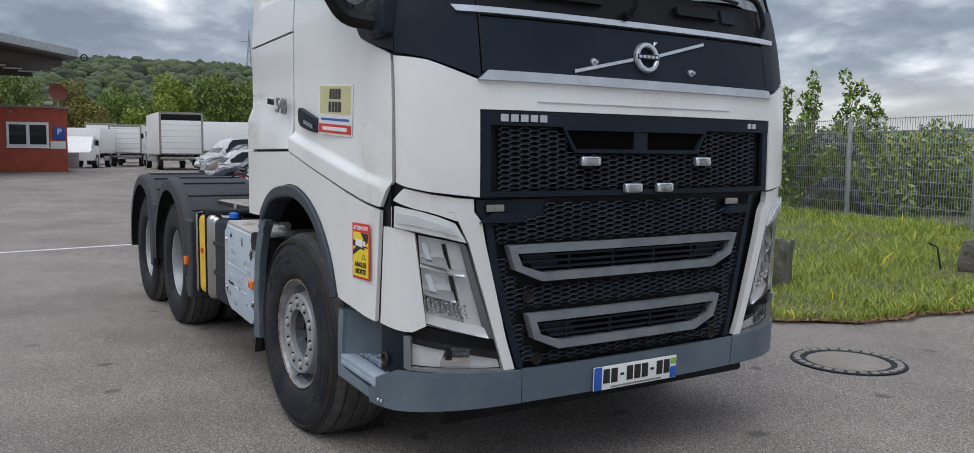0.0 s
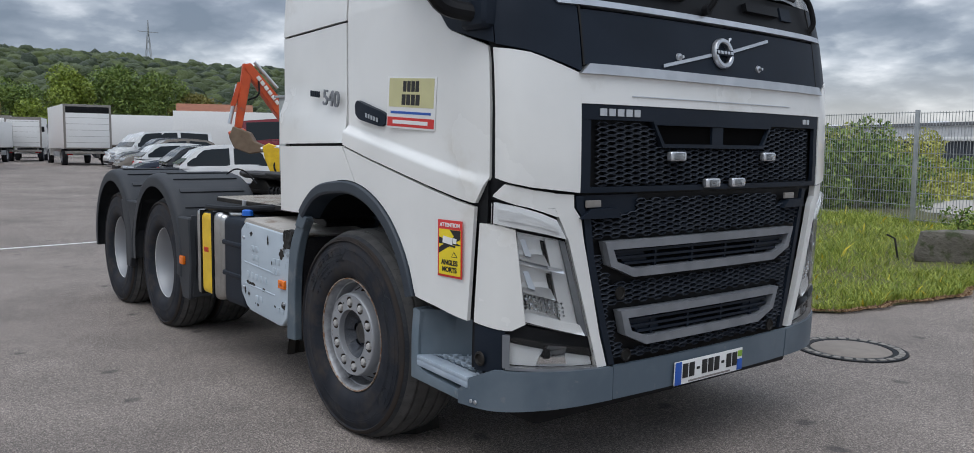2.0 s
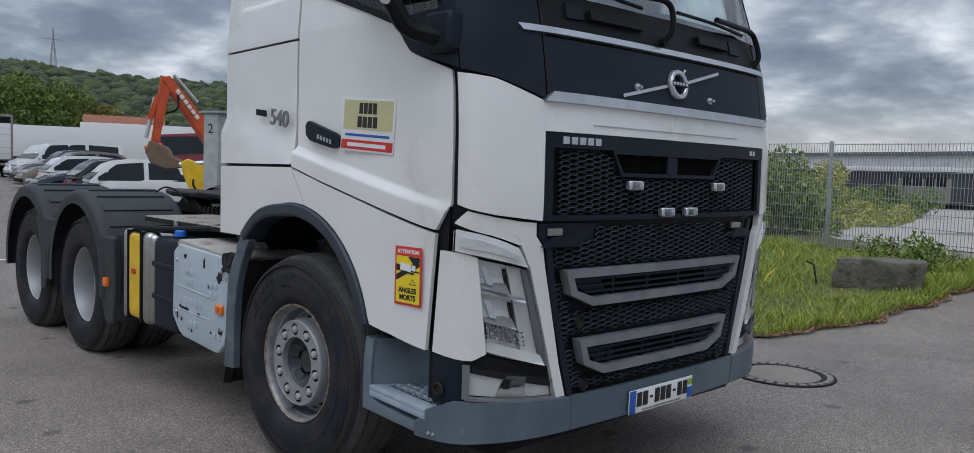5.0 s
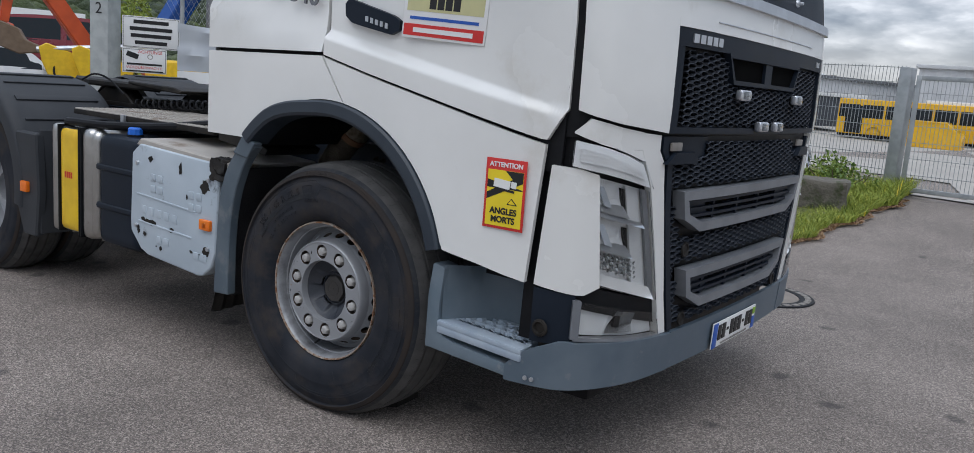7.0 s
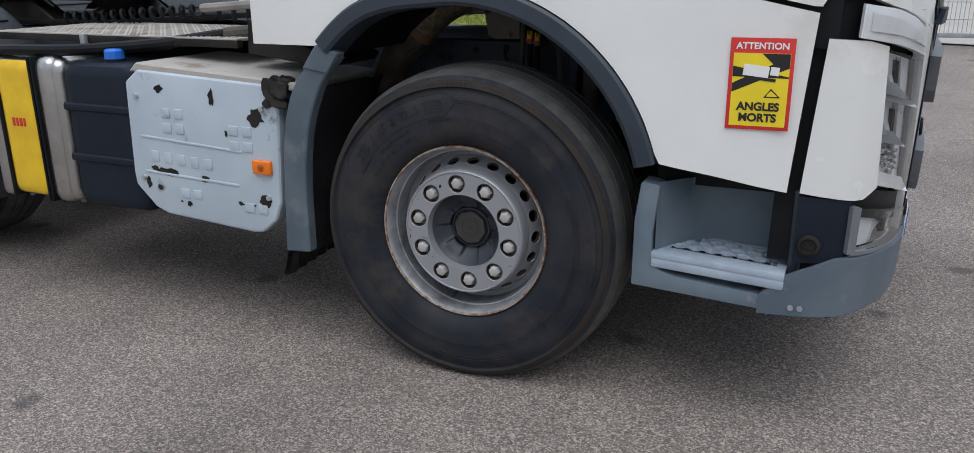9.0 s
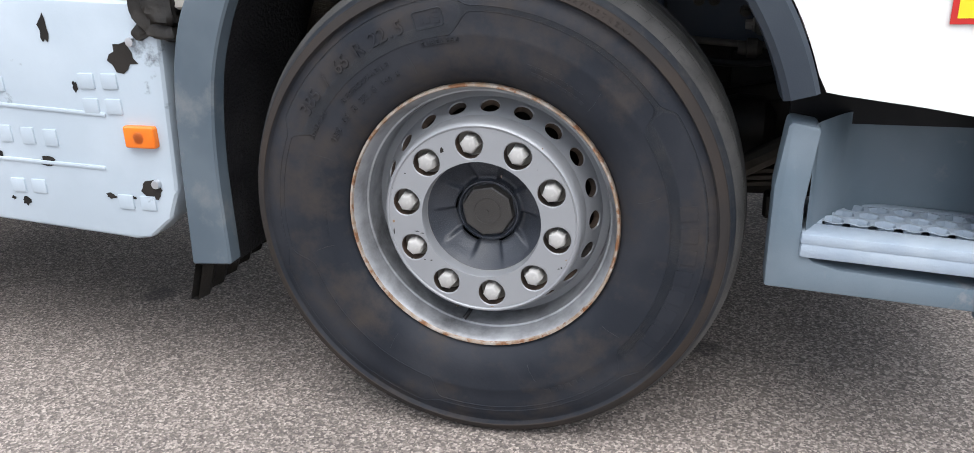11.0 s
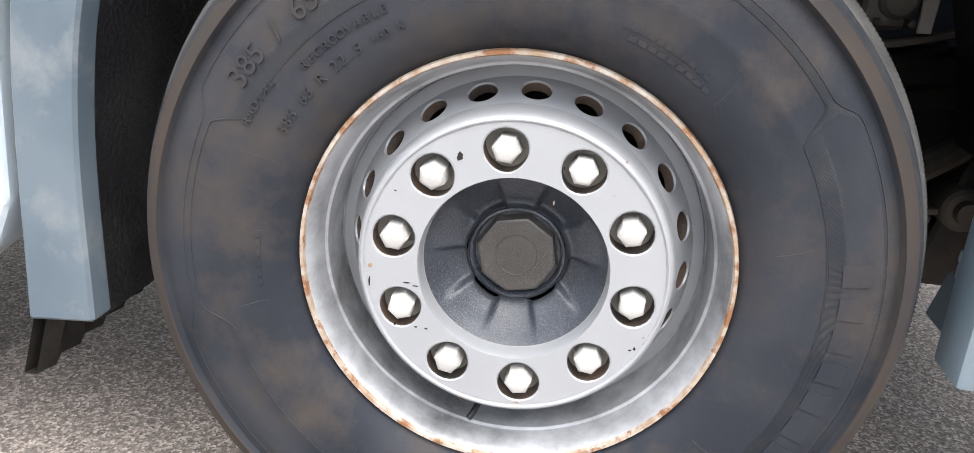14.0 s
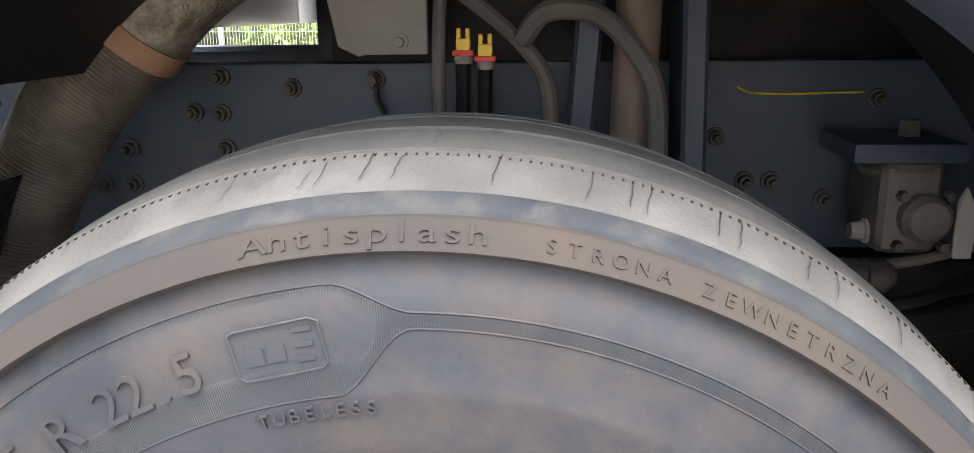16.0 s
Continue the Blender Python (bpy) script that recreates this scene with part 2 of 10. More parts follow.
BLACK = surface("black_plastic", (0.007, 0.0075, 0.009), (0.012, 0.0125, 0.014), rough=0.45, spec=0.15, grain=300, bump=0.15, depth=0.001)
GUARD = surface("mudguard_plastic", (0.026, 0.029, 0.034), (0.038, 0.041, 0.046), rough=0.55, spec=0.3, scale=3, grain=300, bump=0.2, depth=0.001)
GRILLE = surface("grille_plastic", (0.030, 0.036, 0.048), (0.040, 0.046, 0.058), rough=0.5, spec=0.3, grain=300, bump=0.1, depth=0.001)
FRAMEGREY = surface("grey_frame_plastic", (0.15, 0.16, 0.175), (0.19, 0.20, 0.215), rough=0.42, grain=300, bump=0.1, depth=0.001)
CHROME = surface("brushed_aluminium", (0.62, 0.64, 0.67), (0.55, 0.57, 0.60), rough=0.34, metal=0.85, grain=200, bump=0.05)
STEEL = surface("stainless_band", (0.52, 0.52, 0.51), (0.43, 0.42, 0.40), rough=0.3, metal=1.0, grain=90, bump=0.08, dirt=(0.30, 0.26, 0.21), dirt_scale=6, dirt_at=0.66)
RUBBER = surface("tyre_rubber", (0.0180, 0.0205, 0.0265), (0.030, 0.032, 0.038), rough=0.7, spec=0.15, scale=5, grain=150, bump=0.3, depth=0.0015, dirt=(0.048, 0.041, 0.037), dirt_scale=6.5, dirt_at=0.58, soft=0.10)
SHOULDER = surface("blue_grey_rubber", (0.018, 0.022, 0.029), (0.030, 0.033, 0.038), rough=0.6, spec=0.3, scale=9, grain=180, bump=0.3, depth=0.0012, dirt=(0.055, 0.052, 0.050), dirt_scale=30, dirt_at=0.62, soft=0.12)
BROWNBAND = surface("dusty_brown_rubber", (0.043, 0.033, 0.027), (0.028, 0.026, 0.026), rough=0.8, spec=0.2, scale=7, grain=160, bump=0.35, depth=0.0015, spread=0.4)
TREAD = surface("worn_tread_rubber", (0.058, 0.057, 0.056), (0.095, 0.092, 0.089), rough=0.9, scale=14, grain=260, bump=0.5, spread=0.3, depth=0.002, dirt=(0.05, 0.05, 0.05), dirt_scale=9, dirt_at=0.62)
RIM = surface("silver_rim_paint", (0.325, 0.335, 0.35), (0.285, 0.295, 0.31), rough=0.38, metal=0.25, scale=3, grain=240, bump=0.08, spread=0.4, depth=0.001, dirt=(0.16, 0.155, 0.15), dirt_scale=30, dirt_at=0.74)
HOLEWALL = surface("rusty_hole_edge", (0.085, 0.055, 0.038), (0.035, 0.028, 0.024), rough=0.8, grain=200, bump=0.4)
BARREL = surface("sooty_silver_rim", (0.38, 0.39, 0.405), (0.33, 0.34, 0.355), rough=0.42, metal=0.25, scale=3, grain=200, bump=0.1, spread=0.4, depth=0.001, dirt=(0.055, 0.055, 0.06), dirt_scale=5.0, dirt_at=0.575, soft=0.13)
RUST = surface("rusty_flange", (0.27, 0.185, 0.12), (0.38, 0.34, 0.30), rough=0.7, metal=0.1, scale=38, grain=160, bump=0.5, spread=0.2, depth=0.002, dirt=(0.20, 0.09, 0.04), dirt_scale=46, dirt_at=0.55)
HUB = surface("black_hub", (0.010, 0.013, 0.021), (0.032, 0.038, 0.050), rough=0.42, scale=16, grain=260, bump=0.5, spread=0.4, depth=0.0012, dirt=(0.085, 0.09, 0.10), dirt_scale=600, dirt_at=0.56)
HUBCAP = surface("worn_brown_black_cap", (0.022, 0.021, 0.021), (0.045, 0.041, 0.037), rough=0.4, scale=12, grain=260, bump=0.5, spread=0.4, depth=0.0012, dirt=(0.095, 0.09, 0.085), dirt_scale=700, dirt_at=0.57)
NUT = surface("grey_nut_cap", (0.43, 0.42, 0.405), (0.36, 0.35, 0.335), rough=0.55, scale=30, grain=200, bump=0.3, spread=0.4, depth=0.001, vary=0.08, dirt=(0.43, 0.42, 0.40), dirt_scale=70, dirt_at=0.58)
AMBER = surface("amber_lens", (0.85, 0.20, 0.012), (0.75, 0.15, 0.01), rough=0.18, grain=500, bump=0.2, depth=0.001)
YELLOW = surface("yellow_paint", (0.80, 0.52, 0.015), (0.70, 0.44, 0.012), rough=0.4, grain=60, bump=0.05)
PALEBLUE = surface("pale_grey_blue_paint", (0.48, 0.545, 0.60), (0.42, 0.485, 0.54), rough=0.4, scale=3, grain=120, bump=0.06, dirt=(0.035, 0.036, 0.04), dirt_scale=7, dirt_at=0.685)
GRIME = surface("dusty_metal", (0.30, 0.28, 0.255), (0.20, 0.185, 0.165), rough=0.75, scale=9, grain=90, bump=0.3, spread=0.4)
CHASSIS = surface("dark_blue_chassis", (0.026, 0.040, 0.064), (0.038, 0.048, 0.066), rough=0.5, scale=6, grain=70, bump=0.2, dirt=(0.09, 0.075, 0.06), dirt_scale=4, dirt_at=0.63)
DECK = surface("dusty_checker_plate", (0.46, 0.43, 0.39), (0.36, 0.335, 0.30), rough=0.7, scale=5, grain=90, bump=0.3, spread=0.4, dirt=(0.20, 0.15, 0.11), dirt_scale=4, dirt_at=0.63)
SOILED = surface("soiled_brown_steel", (0.085, 0.075, 0.06), (0.035, 0.031, 0.027), rough=0.7, scale=14, grain=90, bump=0.4, spread=0.4)
OILY = surface("oily_black_steel", (0.010, 0.0095, 0.009), (0.024, 0.021, 0.018), rough=0.5, spec=0.22, grain=90, bump=0.3)
BLUECAP = surface("blue_cap", (0.015, 0.14, 0.62), rough=0.35, grain=200, bump=0.1)
LENS = pane_material("clear_lens", (0.95, 0.96, 0.96), 1.5)
SCREEN = pane_material("windscreen_glass", (0.80, 0.90, 0.89), 3.8)
SIDEGLASS = pane_material("tinted_side_glass", (0.84, 0.93, 0.93), 1.75)
# shade in the grille's recesses, put into the colour as near-black
RECESS_SHADE = surface("recess_shade_black", (0.003, 0.003, 0.003), rough=0.9, spec=0.05, bump=0)
REFLECTOR = surface("reflector", (0.78, 0.79, 0.80), rough=0.12, metal=1.0, bump=0)
MIRROR = surface("mirror", (0.8, 0.8, 0.8), rough=0.02, metal=1.0, bump=0)
ASPHALT = asphalt_material()
RED = surface("red_print", (0.62, 0.03, 0.025), rough=0.45, bump=0.02)
PRINTYELLOW = surface("yellow_print", (0.86, 0.66, 0.02), rough=0.4, bump=0.02)
PRINTBLACK = surface("black_print", (0.013, 0.013, 0.013), rough=0.45, bump=0.02)
PRINTWHITE = surface("white_print", (0.80, 0.80, 0.785), (0.775, 0.775, 0.76), rough=0.4, bump=0.02)
CREAM = surface("olive_cream_print", (0.60, 0.57, 0.30), rough=0.4, bump=0.02)
BLUEPRINT = surface("blue_print", (0.02, 0.10, 0.45), rough=0.4, bump=0.02)


# ---- building helpers ----
def mesh_of(name, bm, material, smooth=True, angle=32):
    bmesh.ops.recalc_face_normals(bm, faces=bm.faces)
    me = bpy.data.meshes.new(name)
    bm.to_mesh(me)
    bm.free()
    for mm in (material if isinstance(material, (list, tuple)) else [material]):
        me.materials.append(mm)
    if smooth:
        me.polygons.foreach_set("use_smooth", [True] * len(me.polygons))
        me.set_sharp_from_angle(angle=radians(angle))
    return me


def part(name, bm, material, parent, label="", smooth=True, angle=32):
    """Links a bmesh as one mesh under a thing or a part. The geometry is in the parent's own space."""
    ob = new(name, mesh_of(name, bm, material, smooth, angle))
    ob.parent = parent
    if label:
        ob["label"] = label
    return ob


def thing(name, label, category, at=None, group="", kind=""):
    ob = new(name)
    ob.empty_display_size = 0.2
    if at is not None:
        ob.matrix_basis = at
    return tagged(ob, label, category, group, kind)


def solid(name, bm, material, label, category, at=None, group="", kind="", smooth=True, angle=32):
    ob = new(name, mesh_of(name, bm, material, smooth, angle))
    if at is not None:
        ob.matrix_basis = at
    return tagged(ob, label, category, group, kind)


def box(size, centre=(0, 0, 0), bevel=0.0, seg=2, turn=None, bm=None):
    """A box, bevelled, into bm."""
    own = bmesh.new()
    bmesh.ops.create_cube(own, size=1)
    bmesh.ops.scale(own, vec=size, verts=own.verts)
    if bevel:
        bmesh.ops.bevel(own, geom=own.edges[:], offset=min(bevel, 0.49 * min(size)), segments=seg, profile=0.6, affect="EDGES")
    m = Matrix.Translation(centre)
    if turn is not None:
        m = m @ turn
    bmesh.ops.transform(own, matrix=m, verts=own.verts)
    return merge(bm, own)


def merge(bm, own):
    if bm is None:
        return own
    me = bpy.data.meshes.new("tmp")
    own.to_mesh(me)
    own.free()
    bm.from_mesh(me)
    bpy.data.meshes.remove(me)
    return bm


def prism(outline, lo, hi, axis="y", bevel=0.0, bm=None, seg=1):
    """A polygon given in the two other axes, drawn out from lo to hi along an axis."""
    own = bmesh.new()
    put = {"x": lambda a, b, c: (c, a, b), "y": lambda a, b, c: (a, c, b), "z": lambda a, b, c: (a, b, c)}[axis]
    low = [own.verts.new(put(a, b, lo)) for a, b in outline]
    top = [own.verts.new(put(a, b, hi)) for a, b in outline]
    k = len(outline)
    own.faces.new(low)
    own.faces.new(top[::-1])
    for i in range(k):
        own.faces.new((low[i], top[i], top[(i + 1) % k], low[(i + 1) % k]))
    bmesh.ops.recalc_face_normals(own, faces=own.faces)
    if bevel:
        bmesh.ops.bevel(own, geom=own.edges[:], offset=bevel, segments=seg, profile=0.6, affect="EDGES")
    return merge(bm, own)


def spin(profile, steps=48, axis="y", bm=None, closed=False, at=(0, 0, 0)):
    """A profile of (radius, height) turned round an axis."""
    own = bmesh.new()
    rings = []
    for i in range(steps):
        a = 2 * math.pi * i / steps
        c, s = math.cos(a), math.sin(a)
        ring = []
        for r, h in profile:
            co = {"y": (r * c, h, r * s), "z": (r * c, r * s, h), "x": (h, r * c, r * s)}[axis]
            ring.append(own.verts.new(Vector(co) + Vector(at)))
        rings.append(ring)
    k = len(profile)
    for i in range(steps):
        a, b = rings[i], rings[(i + 1) % steps]
        for j in range(k if closed else k - 1):
            j2 = (j + 1) % k
            own.faces.new((a[j], b[j], b[j2], a[j2]))
    bmesh.ops.remove_doubles(own, verts=own.verts, dist=1e-5)
    return merge(bm, own)


def rod(path, radius, steps=8, bm=None, taper=None):
    """A round bar or hose along points."""
    own = bmesh.new()
    pts = [Vector(p) for p in path]
    rings = []
    side = None
    for i, p in enumerate(pts):
        d = (pts[min(i + 1, len(pts) - 1)] - pts[max(i - 1, 0)]).normalized()
        if side is None:
            side = d.orthogonal().normalized()
        side = (side - d * side.dot(d)).normalized()
        up = d.cross(side)
        r = radius if taper is None else radius + (taper - radius) * i / (len(pts) - 1)
        rings.append([own.verts.new(p + r * (math.cos(2 * math.pi * k / steps) * side + math.sin(2 * math.pi * k / steps) * up)) for k in range(steps)])
    for a, b in zip(rings, rings[1:]):
        for k in range(steps):
            own.faces.new((a[k], a[(k + 1) % steps], b[(k + 1) % steps], b[k]))
    own.faces.new(rings[0][::-1])
    own.faces.new(rings[-1])
    return merge(bm, own)


def bend(points, n=8):
    """A smooth curve through points."""
    p = [Vector(q) for q in points]
    p = [2 * p[0] - p[1]] + p + [2 * p[-1] - p[-2]]
    out = []
    for i in range(1, len(p) - 2):
        for k in range(n):
            t = k / n
            a, b, c, d = p[i - 1], p[i], p[i + 1], p[i + 2]
            out.append(0.5 * ((2 * b) + (c - a) * t + (2 * a - 5 * b + 4 * c - d) * t * t + (3 * b - a - 3 * c + d) * t ** 3))
    out.append(p[-2])
    return out


def words(name, text, size, material, parent, m, depth=0.0015, label="", bold=0.0, squeeze=1.0):
    """Raised lettering as a mesh, in the plane x right, y up of the pose m."""
    cu = bpy.data.curves.new(name, "FONT")
    cu.body, cu.size, cu.extrude = text, size, depth
    cu.align_x, cu.align_y = "CENTER", "CENTER"
    cu.offset = bold
    ob = bpy.data.objects.new(name, cu)
    scene.collection.objects.link(ob)
    me = bpy.data.meshes.new_from_object(ob.evaluated_get(bpy.context.evaluated_depsgraph_get()))
    bpy.data.objects.remove(ob)
    bpy.data.curves.remove(cu)
    me.transform(m @ Matrix.Diagonal((squeeze, 1, 1, 1)))
    me.materials.clear()
    me.materials.append(material)
    out = new(name, me)
    out.parent = parent
    if label:
        out["label"] = label
    return out


def frame_at(o, right, up):
    """A pose whose x runs along right and y along up."""
    r = Vector(right).normalized()
    u = (Vector(up) - Vector(up).dot(r) * r).normalized()
    return Matrix.Translation(o) @ Matrix((r, u, r.cross(u))).transposed().to_4x4()


# ---- truck: the skin of the cab ----
# plan of one half of the cab, from the rear corner to the middle of the front
PLAN = [(-0.78, -1.200), (0.0, -1.205), (0.60, -1.205), (0.85, -1.205), (1.00, -1.204), (1.10, -1.198), (1.175, -1.175), (1.226, -1.125), (1.266, -1.060), (1.312, -0.950), (1.337, -0.83), (1.355, -0.65), (1.368, -0.35), (1.372, 0.0)]
_p = np.array(PLAN)
_fine = []
for i in range(len(PLAN) - 1):
    for k in range(6):
        _fine.append(_p[i] + (_p[i + 1] - _p[i]) * k / 6)
_fine.append(_p[-1])
_fine = np.array(_fine)
for _ in range(4):
    _fine[1:-1] = 0.25 * _fine[:-2] + 0.5 * _fine[1:-1] + 0.25 * _fine[2:]
_arc = np.concatenate([[0], np.cumsum(np.hypot(*np.diff(_fine, axis=0).T))]) - 0.78
MIDDLE = float(_arc[-1])
# how far the front lies back, and the half width, at each height
LEAN_Z = [0.40, 0.60, 1.28, 1.36, 1.66, 1.84, 2.05, 2.25, 2.60, 2.95, 3.10, 3.30, 3.45, 3.60]
LEAN_X = [-0.036, -0.026, 0.000, 0.004, 0.0, -0.012, -0.045, -0.095, -0.20, -0.30, -0.33, -0.40, -0.50, -0.66]
WIDE_Z = [0.4, 2.15, 2.4, 3.05, 3.3, 3.48, 3.60]
WIDE = [1.0, 1.0, 0.985, 0.925, 0.895, 0.855, 0.80]


def skin(s, z, off=0.0):
    """The cab's outer face at s metres along its plan (s is x on the side; mirrored past the middle) and height z."""
    flip = 1.0
    if s > MIDDLE:
        s, flip = 2 * MIDDLE - s, -1.0

    def at(s_, z_):
        x = float(np.interp(s_, _arc, _fine[:, 0]))
        y = float(np.interp(s_, _arc, _fine[:, 1]))
        f = min(max((x - 0.55) / 0.72, 0.0), 1.0)
        f = f * f * (3 - 2 * f)
        x += f * float(np.interp(z_, LEAN_Z, LEAN_X))
        y *= float(np.interp(z_, WIDE_Z, WIDE))
        return Vector((x, y, z_))
    p = at(s, z)
    if off:
        e = 0.012
        a = at(min(s + e, MIDDLE), z) - at(max(s - e, -0.78), z)
        b = at(s, z + e) - at(s, z - e)
        p = p + off * a.cross(b).normalized()
    return Vector((p.x, p.y * flip, p.z))


def front_s(y):
    """s of the point of the front at that y (at waist height)."""
    s = float(np.interp(-abs(y), _fine[20:, 1], _arc[20:]))
    return s if y <= 0 else 2 * MIDDLE - s


def poly_at(line, t):
    """The point at the share t of a polyline in (s, z)."""
    d = [0.0]
    for a, b in zip(line, line[1:]):
        d.append(d[-1] + math.hypot(b[0] - a[0], b[1] - a[1]))
    t *= d[-1]
    return float(np.interp(t, d, [p[0] for p in line])), float(np.interp(t, d, [p[1] for p in line]))


def panel(bottom, top, off=0.0, thick=0.018, n=None, m=None, bulge=None, mirrored=False, by_share=True, bm=None):
    """A curved sheet between two lines of (s, z), with its edges turned inwards."""
    own = bmesh.new()
    span = max(abs(bottom[-1][0] - bottom[0][0]), abs(top[-1][0] - top[0][0]))
    n = n or max(2, int(span / 0.05))
    m = m or max(2, int(abs(top[0][1] - bottom[0][1]) / 0.08))
    grid = []
    for j in range(m + 1):
        row = []
        for i in range(n + 1):
            a, b = poly_at(bottom, i / n), poly_at(top, i / n)
            s, z = a[0] + (b[0] - a[0]) * j / m, a[1] + (b[1] - a[1]) * j / m
            if mirrored:
                s = 2 * MIDDLE - s
            o = off + (bulge(s if not mirrored else 2 * MIDDLE - s, z) if bulge else 0.0)
            row.append((s, z, o))
        grid.append(row)
    v = [[own.verts.new(skin(s, z, o)) for s, z, o in row] for row in grid]
    for j in range(m):
        for i in range(n):
            own.faces.new((v[j][i], v[j][i + 1], v[j + 1][i + 1], v[j + 1][i]))
    rim = [(j, i) for i, j in [(i, 0) for i in range(n)]] + [(j, n) for j in range(m)] + [(m, i) for i in range(n, 0, -1)] + [(j, 0) for j in range(m, 0, -1)]
    low = [own.verts.new(skin(grid[j][i][0], grid[j][i][1], grid[j][i][2] - thick)) for j, i in rim]
    k = len(rim)
    for q in range(k):
        a, b = rim[q], rim[(q + 1) % k]
        own.faces.new((v[a[0]][a[1]], low[q], low[(q + 1) % k], v[b[0]][b[1]]))
    return merge(bm, own)


def both(name, bottom, top, material, parent, label="", **kw):
    """The same sheet on the near and the far side."""
    a = part(name, panel(bottom, top, **kw), material, parent, label)
    b = part(name, panel(bottom, top, mirrored=True, **kw), material, parent, label)
    return a, b

# ---- truck ----
truck = thing("tractor_truck", "white three-axle tractor truck with dark grille standing on asphalt", "truck")
AX, AZ, AR = 0.0, 0.655, 0.668


def arch(x0, x1, r=AR, n=14, cx=AX, cz=AZ):
    """Points along the top of the wheel arch from x0 to x1."""
    a0 = math.acos(max(-1, min(1, (x0 - cx) / r)))
    a1 = math.acos(max(-1, min(1, (x1 - cx) / r)))
    return [(cx + r * math.cos(a0 + (a1 - a0) * i / n), cz + r * math.sin(a0 + (a1 - a0) * i / n)) for i in range(n + 1)]


def crease(x, z):
    """The door's lower part stands proud below a line that falls towards the front."""
    line = 1.602 - 0.2045 * x
    t = min(max((line - z) / 0.045, 0), 1)
    return 0.036 * t * t * (3 - 2 * t) * (1 - 0.6 * min(1, max(0, (x - 0.75) / 0.4)))


def turn_in(x):
    """The side bends in towards the front corner."""
    t = min(max((x - 0.92) / 0.18, 0), 1)
    return -0.02 * t * t * (3 - 2 * t)


both("quarter_panel", [(-0.78, 1.12), (-0.478, 1.12)] + arch(-0.478, 0.10), [(-0.78, 1.49), (-0.035, 1.495)], WHITE, truck, n=30, bulge=lambda x, z: crease(-0.03, z) * 0.9)
both("side_locker_door", [(-0.78, 1.505), (-0.035, 1.51)], [(-0.78, 2.10), (-0.035, 2.115)], WHITE, truck, bulge=lambda x, z: crease(x, z) * 0.9)
part("cab_side_panel", panel([(-0.78, 2.112), (-0.035, 2.127)], [(-0.78, 2.985), (-0.03, 3.02)], bulge=lambda x, z: -0.021 * max(0, min(1, 44 * min(x + 0.64 - 0.22 * max(0, z - 2.45), -0.045 - x, z - 2.33, 2.93 - z + 0.30 * min(0, x + 0.35)))), n=56, m=56), WHITE, truck)
part("cab_side_panel", panel([(-0.78, 2.112), (-0.035, 2.127)], [(-0.78, 3.02), (-0.03, 3.06)], mirrored=True), WHITE, truck)
both("door_step_panel", arch(0.108, 0.64) + [(0.655, 0.82), (0.81, 0.80), (1.02, 0.765)], [(-0.018, 1.49), (0.25, 1.425), (1.044, 1.248)], WHITE, truck, bulge=lambda x, z: turn_in(x) + 0.033 * (1 - 0.6 * min(1, max(0, (x - 0.75) / 0.4))), n=34)
sill_line = [(-0.018, 2.36), (0.17, 2.33), (0.75, 2.13), (0.87, 1.99), (1.11, 1.905)]
both("door", [(-0.018, 1.50), (0.25, 1.435), (1.046, 1.262), (1.105, 1.372)], sill_line, WHITE, truck, n=60, m=130, bulge=lambda x, z: crease(x, z) + turn_in(x))
both("window_post", [(-0.018, 2.365), (0.108, 2.345)], [(-0.018, 2.985), (0.050, 2.995)], WHITE, truck, n=6)
both("front_pillar", [(1.128, 2.285), (1.222, 2.285)], [(1.176, 2.90), (1.288, 3.03)], WHITE, truck, n=6, m=10)
both("pillar_lining", [(1.10, 2.15), (1.30, 2.25)], [(1.15, 3.0), (1.37, 3.0)], BLACK, truck, off=-0.03, n=6, m=6)
both("header_lining", [(0.0, 2.955), (0.62, 2.95), (0.98, 2.912), (1.12, 2.86)], [(0.0, 3.05), (1.25, 3.05)], BLACK, truck, off=-0.03, n=12, m=2)
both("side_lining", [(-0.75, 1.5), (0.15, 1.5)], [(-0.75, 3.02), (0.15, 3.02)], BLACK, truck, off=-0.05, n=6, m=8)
part("rear_lining", box((0.02, 2.1, 1.9), (-0.70, 0, 2.3)), BLACK, truck)
both("window_header", [(-0.018, 2.945), (0.62, 2.938), (0.98, 2.90), (1.10, 2.85), (1.165, 2.78)], [(-0.018, 3.035), (1.275, 3.03)], WHITE, truck, n=30)
both("side_window_glass", [(0.108, 2.335), (0.75, 2.135), (1.13, 2.14)], [(0.05, 2.94), (0.62, 2.94), (1.10, 2.86), (1.17, 2.80)], SIDEGLASS, truck, "dark tinted side window", off=-0.012, thick=0.005, n=24)
both("mirror_base_cover", [(0.755, 2.125), (0.875, 1.99), (1.16, 1.91)], [(0.80, 2.135), (1.09, 2.15), (1.13, 2.285), (1.165, 2.285)], SOOT, truck, off=0.006, n=20)
